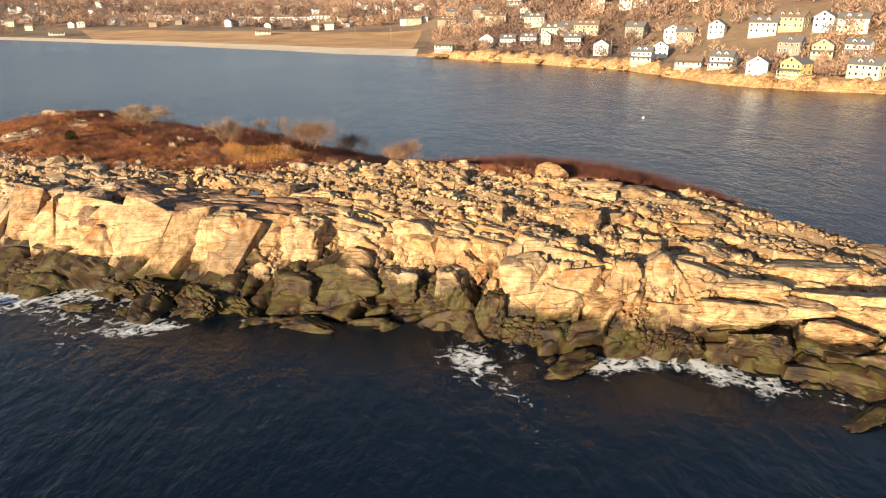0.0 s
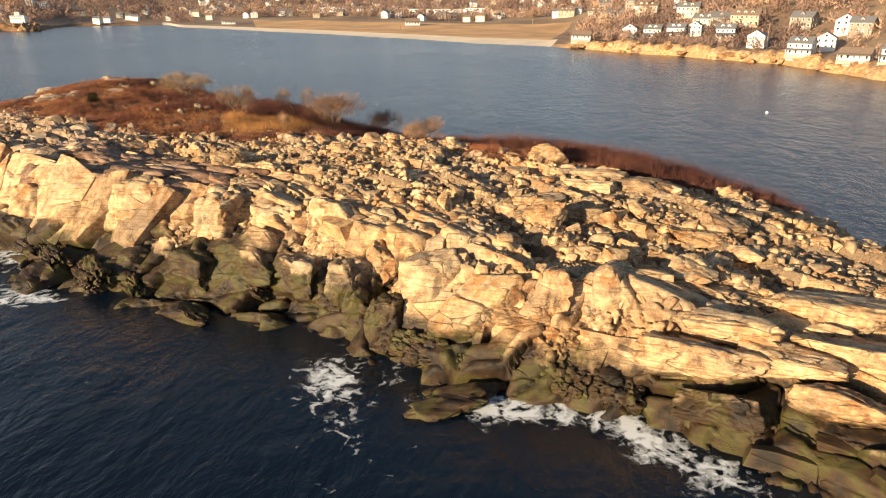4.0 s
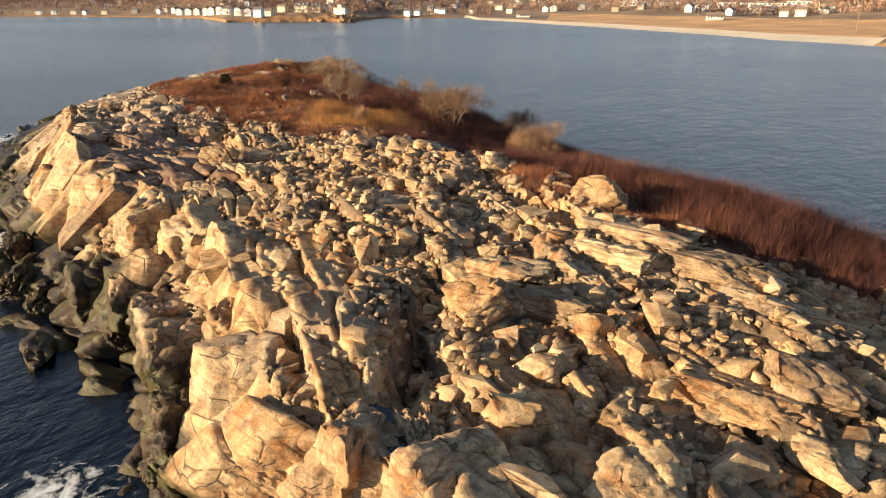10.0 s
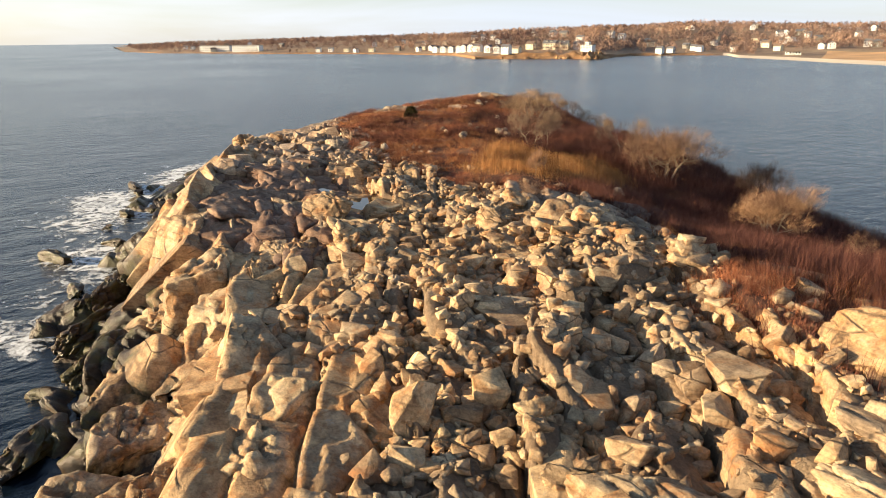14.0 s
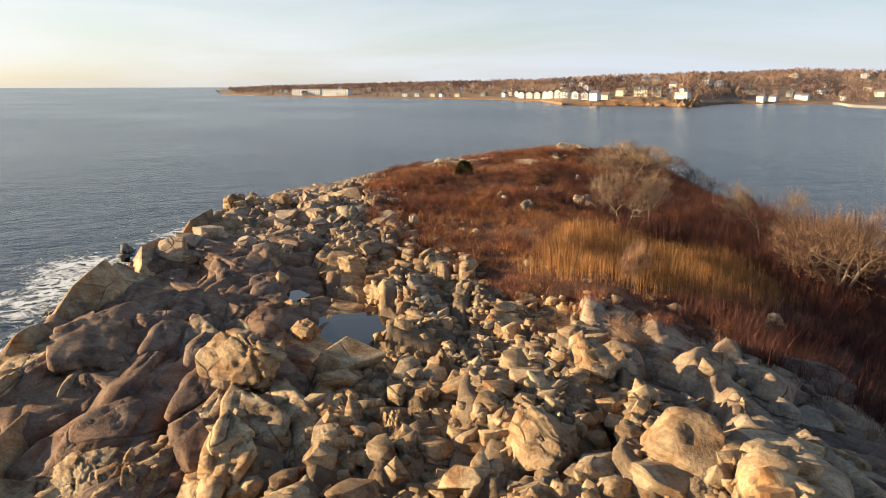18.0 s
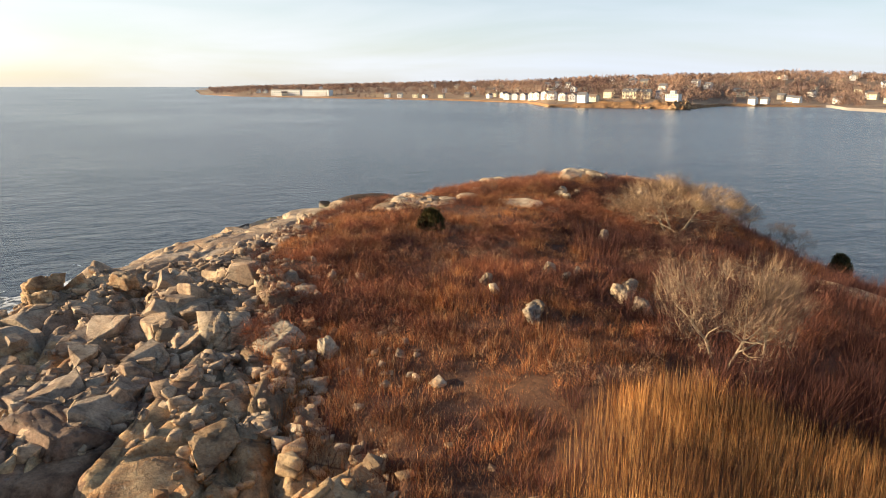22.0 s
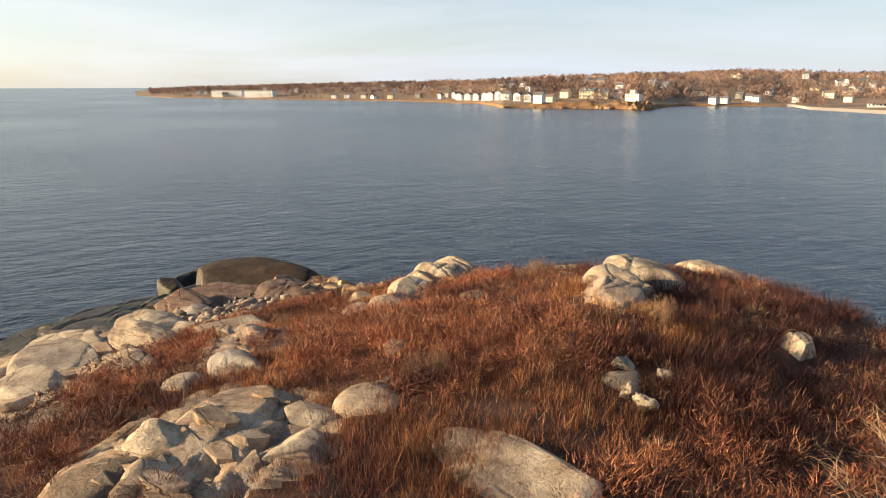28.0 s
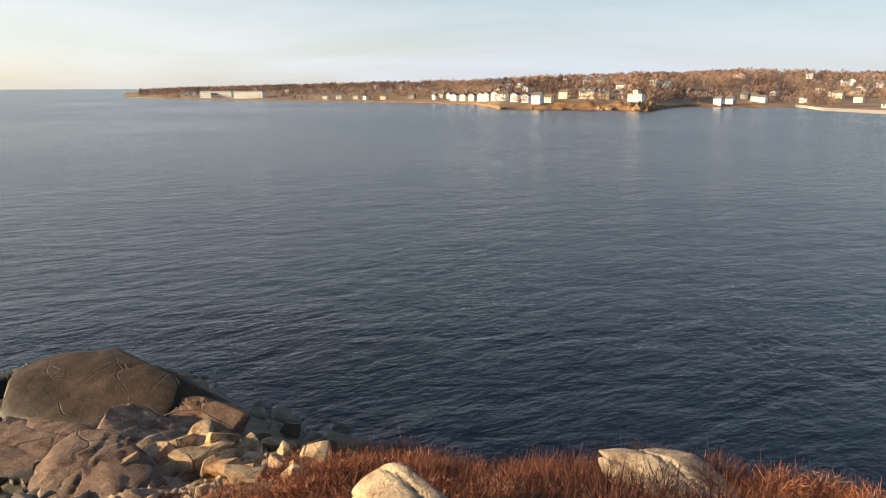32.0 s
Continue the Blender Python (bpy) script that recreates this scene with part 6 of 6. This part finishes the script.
def gable_wall(x0, x1, y0, y1, h, rise, mat, parent, name="wall"):
    """A storeyed block with gable ends to east and west."""
    bm = bmesh.new()
    ym = (y0 + y1) / 2
    prof = [(y0, -2.5), (y1, -2.5), (y1, h), (ym, h + rise), (y0, h)]
    a = [bm.verts.new((x0, y, z)) for y, z in prof]
    b_ = [bm.verts.new((x1, y, z)) for y, z in prof]
    bm.faces.new(a[::-1])
    bm.faces.new(b_)
    for i in range(5):
        j = (i + 1) % 5
        bm.faces.new((a[i], a[j], b_[j], b_[i]))
    return part(name, bm, mat, parent)


def gable_roof(x0, x1, y0, y1, h, rise, mat, parent, over=0.45, thick=0.22):
    bm = bmesh.new()
    ym = (y0 + y1) / 2
    k = rise / (ym - y0)
    prof = [(y0 - over, h - over * k + 0.03), (ym, h + rise + 0.03), (y1 + over, h - over * k + 0.03),
            (y1 + over, h - over * k + thick + 0.03), (ym, h + rise + thick + 0.06), (y0 - over, h - over * k + thick + 0.03)]
    a = [bm.verts.new((x0 - over, y, z)) for y, z in prof]
    b_ = [bm.verts.new((x1 + over, y, z)) for y, z in prof]
    for q in ((a[0], a[1], a[4], a[5]), (a[1], a[2], a[3], a[4])):
        bm.faces.new(q)
    for q in ((b_[5], b_[4], b_[1], b_[0]), (b_[4], b_[3], b_[2], b_[1])):
        bm.faces.new(q)
    for i in range(6):
        j = (i + 1) % 6
        bm.faces.new((a[j], a[i], b_[i], b_[j]))
    bmesh.ops.recalc_face_normals(bm, faces=bm.faces)
    return part("roof", bm, mat, parent)


def window_at(x, y, z, w, h, parent, side="front", trim=MAT_TRIM):
    """A framed window on a wall that faces -y (front) or +x / -x."""
    t = 0.07
    if side == "front":
        f = box_mesh("window", x - w / 2 - 0.12, x + w / 2 + 0.12, y - t, y + 0.02, z - 0.12, z + h + 0.12, trim, parent)
        box_mesh("pane", x - w / 2, x + w / 2, y - t - 0.03, y - 0.01, z, z + h, MAT_GLASS, f)
    else:
        k = 1 if side == "east" else -1
        f = box_mesh("window", min(x, x + k * t), max(x, x + k * t), y - w / 2 - 0.12, y + w / 2 + 0.12, z - 0.12, z + h + 0.12, trim, parent)
        box_mesh("pane", min(x + k * 0.01, x + k * (t + 0.03)), max(x + k * 0.01, x + k * (t + 0.03)), y - w / 2, y + w / 2, z, z + h, MAT_GLASS, f)


def house(name, w, d, storeys, wall_mat, roof_mat, label, turned=False, porch=False, chimney=True, dormers=0, detail=True):
    """A clapboard house whose front faces -y; turned: its gable faces the front."""
    top = tagged(new(name), label, "house")
    body = top
    h, rise = 2.75 * storeys, (w if turned else d) * 0.30
    x0, x1, y0, y1 = -w / 2, w / 2, -d / 2, d / 2
    if turned:      # built sideways, then swung round
        bm_w = gable_wall(y0, y1, x0, x1, h, rise, wall_mat, body)
        bm_r = gable_roof(y0, y1, x0, x1, h, rise, roof_mat, body)
        for o in (bm_w, bm_r):
            o.data.transform(Matrix.Rotation(radians(90), 4, "Z"))
    else:
        gable_wall(x0, x1, y0, y1, h, rise, wall_mat, body)
        gable_roof(x0, x1, y0, y1, h, rise, roof_mat, body)
    count = max(2, int(w / (2.3 if detail else 3.2)))
    for k in range(storeys):
        for i in range(count):
            x = x0 + w * (i + 0.5) / count
            if k == 0 and i == count // 2:
                dr = box_mesh("door", x - 0.5, x + 0.5, y0 - 0.09, y0 + 0.02, 0.0, 2.1, MAT_TRIM, body)
                box_mesh("pane", x - 0.3, x + 0.3, y0 - 0.12, y0 - 0.02, 1.1, 1.9, MAT_GLASS, dr)
                continue
            window_at(x, y0, 2.75 * k + 0.95, 0.85, 1.2, body)
        if detail:
            for y in (y0 + d * 0.28, y0 + d * 0.72):
                window_at(x0, y, 2.75 * k + 0.9, 1.0, 1.35, body, "west")
                window_at(x1, y, 2.75 * k + 0.9, 1.0, 1.35, body, "east")
    if turned:
        window_at(0, y0, h + rise * 0.25, 1.0, 1.1, body)
    if chimney:
        box_mesh("chimney", x0 + w * 0.62, x0 + w * 0.62 + 0.8, 0.3, 1.0, h, h + rise + 1.0, MAT_BRICK, body)
    if porch:
        box_mesh("porch_deck", x0 - 0.2, x1 + 0.2, y0 - 2.3, y0 - 0.01, -1.5, 0.05, MAT_PIER, body)
        bm = bmesh.new()
        bmesh.ops.create_cube(bm, size=1.0)
        for p in bm.verts:
            p.co = Vector((p.co.x * (w + 0.9), y0 - 2.6 if p.co.y < 0 else y0, (2.45 if p.co.y < 0 else 2.95) + (0.16 if p.co.z > 0 else 0)))
        part("porch_roof", bm, roof_mat, body)
        for i in range(5):
            x = x0 + w * i / 4
            box_mesh("porch_post", x - 0.09, x + 0.09, y0 - 2.25, y0 - 2.07, 0.05, 2.5, MAT_TRIM, body)
        box_mesh("railing", x0, x1, y0 - 2.2, y0 - 2.14, 0.85, 0.97, MAT_TRIM, body)
    for i in range(dormers):
        x = x0 + w * (i + 1) / (dormers + 1)
        zb = h + rise * 0.30
        dm = gable_wall(-1.1, 1.1, -0.9, 0.9, 1.1, 0.75, wall_mat, body, "dormer")
        dm.data.transform(Matrix.Translation((x, y0 + d * 0.30, zb)) @ Matrix.Rotation(radians(90), 4, "Z") @ Matrix.Diagonal((1, 1, 0.9, 1)))
        rf = gable_roof(-1.2, 1.2, -0.9, 0.9, 1.1, 0.75, roof_mat, dm, 0.2, 0.12)
        rf.name = "dormer_roof"
        rf.data.transform(Matrix.Translation((x, y0 + d * 0.30, zb)) @ Matrix.Rotation(radians(90), 4, "Z") @ Matrix.Diagonal((1, 1, 0.9, 1)))
        window_at(x, y0 + d * 0.30 - 1.1, zb + 0.15, 0.8, 0.75, dm)
    return top


near_kinds = [
    house("house", 10.5, 8.5, 2, MAT_WHITE, MAT_ROOF, "white two-storey clapboard house with a grey roof above the rocks", porch=True, dormers=2),
    house("house", 9.0, 10.0, 2, MAT_WHITE, MAT_ROOF, "white gable-fronted clapboard house with large windows on the shore", turned=True),
    house("house", 9.5, 10.0, 2, MAT_YELLOW, MAT_ROOF, "yellow gable-fronted shore house with a grey roof", turned=True, porch=True),
    house("house", 13.0, 8.0, 2, MAT_CREAM, MAT_ROOF, "wide cream clapboard house with a shingled roof", dormers=2),
    house("house", 12.0, 7.5, 1, MAT_WHITE, MAT_ROOF_BROWN, "low white cottage with a brown roof near the shore", porch=True),
    house("house", 11.0, 9.0, 2, MAT_SHINGLE, MAT_ROOF, "weathered grey-shingled house among bare trees", dormers=1),
    house("house", 15.0, 9.0, 2, MAT_TAN, MAT_ROOF_BROWN, "long tan-shingled house with a brown roof on the hillside", dormers=3),
    house("house", 8.0, 7.0, 2, MAT_WHITE, MAT_ROOF, "small white clapboard house facing the bay", turned=True, chimney=False),
]
far_kinds = [
    house("house", 9.0, 8.0, 2, MAT_WHITE, MAT_ROOF, "distant white clapboard house on the mainland", detail=False),
    house("house", 8.0, 9.0, 2, MAT_WHITE, MAT_ROOF, "distant white gable-fronted house on the mainland", turned=True, detail=False),
    house("house", 10.0, 8.0, 2, MAT_CREAM, MAT_ROOF_BROWN, "distant cream house with a brown roof", detail=False),
    house("house", 10.0, 8.0, 2, MAT_SHINGLE, MAT_ROOF, "distant grey-shingled house among bare trees", detail=False),
    house("house", 9.0, 8.0, 2, MAT_TAN, MAT_ROOF_BROWN, "distant tan-shingled house among bare trees", detail=False),
]
for o in near_kinds + far_kinds:
    o["group"] = "mainland houses"
used_kinds = set()


def land_at(x, y):
    """Ground height of the mainland."""
    dx, dy = x - HUB[0], y - HUB[1]
    az = math.degrees(math.atan2(-dx, dy))
    return float(land_z(np.array([az]), np.array([max(0.5, math.hypot(dx, dy) - float(np.interp(az, coast_az, coast_r)))]))[0])


def put_house(kind, x, y, swing=0.0, lift=0.5, scale=1.0):
    """Sets a house of a kind down, its front to the sea."""
    m = pose(x, y, land_at(x, y) + lift, 0, 0, math.degrees(math.atan2(y - HUB[1], x - HUB[0])) - 90 + swing) @ Matrix.Scale(scale, 4)
    key = kind.name
    if key in used_kinds:
        ob = copy_thing(kind, m)
        ob.matrix_world = m
    else:
        used_kinds.add(key)
        kind.matrix_world = m
    return kind


# Along the east shore and up its hillside: kind, place, swing.
EAST_HOUSES = [(4, 4, 404, 0), (1, 28, 414, 10), (0, 39.5, 403, 0), (0, 51, 402, -5), (7, 60, 404, 0), (0, 72, 387, 8), (1, 82, 360, 0), (0, 90, 316, 0), (1, 104, 338, 10), (4, 101, 288, 5),
               (0, 112, 282, 0), (1, 117, 262, 12), (2, 127, 254, -8), (3, 148, 247, 0), (5, 146, 299, 0), (2, 154, 289, 14), (0, 165, 283, 0), (5, 122, 357, 0)]
for kind, x, y, swing in EAST_HOUSES:
    put_house(near_kinds[kind], x, y, swing, scale=0.8)
HILL_HOUSES = [(1, 118, 366, 10), (5, 106, 388, -10), (7, 135, 352, 0), (3, 150, 336, 6), (6, 161, 333, -8), (1, 171, 322, 0), (3, 178, 313, 12), (6, 84, 410, 0), (5, 73, 414, 10), (3, 66, 416, -6),
               (6, -20, 655, 0), (6, 8, 560, 8), (5, 32, 538, 0), (5, 13, 592, 0), (0, 54, 516, 0), (1, 101, 462, 0), (7, 115, 449, 0), (6, 39, 478, -8), (5, 20, 500, 5), (3, 60, 450, 0)]
for kind, x, y, swing in HILL_HOUSES:
    put_house(near_kinds[kind], x, y, swing, scale=0.9)
WEST_HOUSES = [(1, -713, 528, 0), (1, -699, 530, 5), (1, -685, 532, 0), (1, -655, 523, 0), (1, -632, 514, -4), (1, -606, 505, 0), (0, -588, 500, 0), (1, -571, 501, 0), (1, -556, 501, 8),
               (0, -502, 470, 0), (2, -528, 502, 0), (2, -559, 546, 0), (0, -556, 612, 0), (0, -520, 575, 5), (0, -580, 700, 0), (0, -592, 694, 0)]
for kind, x, y, swing in WEST_HOUSES:
    put_house(far_kinds[kind], x, y, swing - 30, 0.9, 0.85)
put_house(near_kinds[3], -540, 556, -25, scale=1.05)
put_house(near_kinds[3], -530, 563, -15, scale=1.0)
SHORE_HOUSES = [(0, -457, 623, 0), (0, -466, 650, 0), (3, -497, 712, 0), (0, -466, 694, 0), (0, -478, 700, 10), (0, -442, 718, 0), (2, -402, 731, 0), (3, -555, 716, 0), (0, -510, 775, 0),
                (0, -920, 466, 0), (0, -905, 478, 0), (2, -880, 490, 0), (2, -837, 506, 0), (3, -805, 527, 0), (2, -770, 545, 0), (0, -1250, 366, 0), (0, -1225, 372, 0), (3, -950, 590, 0)]
for kind, x, y, swing in SHORE_HOUSES:
    put_house(far_kinds[kind], x, y, swing - 26, 0.5, 0.72)
hr_ = np.random.default_rng(12)
for k in range(190):
    zone = k % 6 if k < 120 else 0
    if zone < 3:
        az, q = hr_.uniform(-4, 34), 240 + (420 if k < 120 else 800) * hr_.uniform(0, 1) ** 1.3
    elif zone == 3:
        az, q = hr_.uniform(-30, -8), hr_.uniform(90, 330)
    elif zone == 4:
        az, q = hr_.uniform(36, 56), hr_.uniform(60, 380)
    else:
        az, q = hr_.uniform(57, 79), hr_.uniform(20, 260)
    x, y = land_place(np.array(az), np.array(q))
    put_house(far_kinds[int(hr_.choice([0, 0, 1, 1, 2, 3, 4]))], float(x), float(y), float(hr_.uniform(-25, 25)) - (25 if az > 34 else 0), 0.4, float(hr_.uniform(0.65, 0.88)))


def long_hall(x, y, length, h, label, swing=0):
    """A long low flat-roofed white building."""
    top = tagged(new("long_building"), label, "building", "long white buildings")
    box_mesh("wall", -length / 2, length / 2, -6, 6, -2, h, MAT_WHITE, top)
    box_mesh("roof", -length / 2 - 0.4, length / 2 + 0.4, -6.4, 6.4, h + 0.004, h + 0.5, MAT_ROOF, top)
    for i in range(int(length / 4)):
        for k in range(int(h // 2.8)):
            window_at(-length / 2 + 4 * i + 2, -6, 0.9 + 2.8 * k, 1.8, 1.3, top)
    top.matrix_world = pose(x, y, land_at(x, y) + 0.3, 0, 0, math.degrees(math.atan2(y - HUB[1], x - HUB[0])) - 90 + swing)


long_hall(-1128, 384, 52, 8.6, "long low white shore building with rows of windows", -34)
long_hall(-1062, 412, 46, 8.6, "long white shore building with a flat roof", -34)
long_hall(-155, 800, 48, 5.6, "long white building behind the salt marsh")
long_hall(-112, 782, 42, 5.6, "long white building with a flat roof behind the marsh")
long_hall(-205, 800, 40, 5.0, "low cream building at the edge of the marsh")
long_hall(-290, 815, 40, 5.0, "low white building at the edge of the town")
put_house(near_kinds[4], -145, 614, 0)
put_house(near_kinds[4], -330, 640, 0)

# The white house on the headland rock.
villa = tagged(new("villa"), "large white house with a square tower on a rocky headland", "house")
box_mesh("wall", -9, 9, -6, 6, -4, 5.6, MAT_WHITE, villa)
box_mesh("roof", -9.5, 9.5, -6.5, 6.5, 5.604, 6.1, MAT_ROOF, villa)
tower = box_mesh("tower", -3.2, 3.2, -4.5, 2.5, 6.104, 10.0, MAT_WHITE, villa)
box_mesh("tower_roof", -3.7, 3.7, -5.0, 3.0, 10.004, 10.5, MAT_ROOF, tower)
for x in (-7.2, -4.8, -2.4, 0, 2.4, 4.8, 7.2):
    for z in (0.8, 3.5):
        window_at(x, -6, z, 1.2, 1.5, villa)
for x in (-1.8, 0, 1.8):
    window_at(x, -4.5, 7.4, 1.0, 1.4, tower)
vx, vy = -446.0, 517.0
villa.matrix_world = pose(vx, vy, 8.0, 0, 0, math.degrees(math.atan2(vy - HUB[1], vx - HUB[0])) - 115) @ Matrix.Scale(0.6, 4)
HEAD_ROCKS = [craggy("headland_rock", 1200 + k, ICO_MID, 5.0, 8, (0.5, 0.9), 0.22, 0.7, MAT_SHORE) for k in range(8)]
hd = np.random.default_rng(64)
for k in range(46):
    spit = k >= 16
    dx, dy = (hd.uniform(-13, 15), hd.uniform(-11, 9)) if not spit else (hd.uniform(-78, 18), 0.0)
    if spit:
        dy = dx * 0.78 - 6 + hd.uniform(-7, 5)
    a = hd.uniform(3.5, 7.0) if not spit else hd.uniform(2.2, 5.5)
    ob = new("headland_rock", HEAD_ROCKS[k % 8])
    ob.matrix_world = pose(vx + dx, vy + dy, 0.2, hd.uniform(-12, 12), hd.uniform(-12, 12), hd.uniform(0, 180)) @ Matrix.Diagonal((a, a * 0.7, (hd.uniform(3.5, 7.0) if not spit else hd.uniform(1.0, 2.6)), 1))
    tagged(ob, "tawny craggy rock at the foot of the headland", "rock", "headland rocks")

# Ledges along the foot of the eastern shore.
for k in range(64):
    az, q = hd.uniform(-58, -2), hd.uniform(0.0, 9.0)
    x, y = land_place(np.array(az), np.array(q))
    a = hd.uniform(1.6, 4.2)
    ob = new("shore_ledge", HEAD_ROCKS[k % 8])
    ob.matrix_world = pose(float(x), float(y), max(0.0, land_at(float(x), float(y)) - 0.6), hd.uniform(-10, 10), hd.uniform(-10, 10), hd.uniform(0, 180)) @ Matrix.Diagonal((a, a * 0.65, hd.uniform(0.8, 2.2), 1))
    tagged(ob, "tawny granite ledge along the mainland shore", "rock", "shore ledges")

# Poles, a parked car and a mooring buoy.
for x, y, h in ((-140, 560, 12), (-62, 560, 14), (-120, 640, 12), (84, 350, 11), (-30, 480, 11), (150, 292, 10), (60, 398, 10)):
    pole = tagged(new("utility_pole"), "tall wooden pole with a cross-arm", "pole", "poles")
    part("shaft", np_mesh("shaft", *sticks([(0, 0, -1)], [(0, 0, h)], [0.17], [0.11], 8), (MAT_BARK,)), None, pole)
    box_mesh("cross_arm", -1.1, 1.1, -0.06, 0.06, h - 1.0, h - 0.86, MAT_BARK, pole)
    pole.matrix_world = pose(x, y, land_at(x, y))
car = tagged(new("car"), "small red car parked beside a shore house", "car")
box_mesh("body", -2.0, 2.0, -0.85, 0.85, 0.35, 0.95, MAT_RED_PAINT, car, bevel=0.12)
cabin = box_mesh("cabin", -1.1, 1.0, -0.75, 0.75, 0.93, 1.45, MAT_RED_PAINT, car, bevel=0.14)
box_mesh("windscreen", -1.14, -1.04, -0.6, 0.6, 1.02, 1.36, MAT_GLASS, cabin)
box_mesh("side_window", -0.9, 0.8, -0.78, -0.72, 1.02, 1.36, MAT_GLASS, cabin)
for x in (-1.25, 1.25):
    for y in (-0.8, 0.8):
        wheel = part("wheel", np_mesh("wheel", *sticks([(x, y - 0.1, 0.33)], [(x, y + 0.1, 0.33)], [0.33], [0.33], 14), (MAT_ROOF,)), None, car)
car.matrix_world = pose(147.5, 264.5, land_at(147.5, 264.5) + 0.1, 0, 0, 30)
buoy = tagged(new("mooring_buoy"), "white round mooring buoy floating in the bay", "buoy")
v_, f_ = ICO2
part("float", np_mesh("float", v_ * 0.55, f_, (MAT_BUOY,), smooth=True), None, buoy)
part("ring", np_mesh("ring", *sticks([(0, 0, 0.5)], [(0, 0, 0.85)], [0.09], [0.05], 8), (MAT_ROOF,)), None, buoy)
buoy.matrix_world = pose(54.5, 186.0, 0.1) @ Matrix.Scale(0.55, 4)
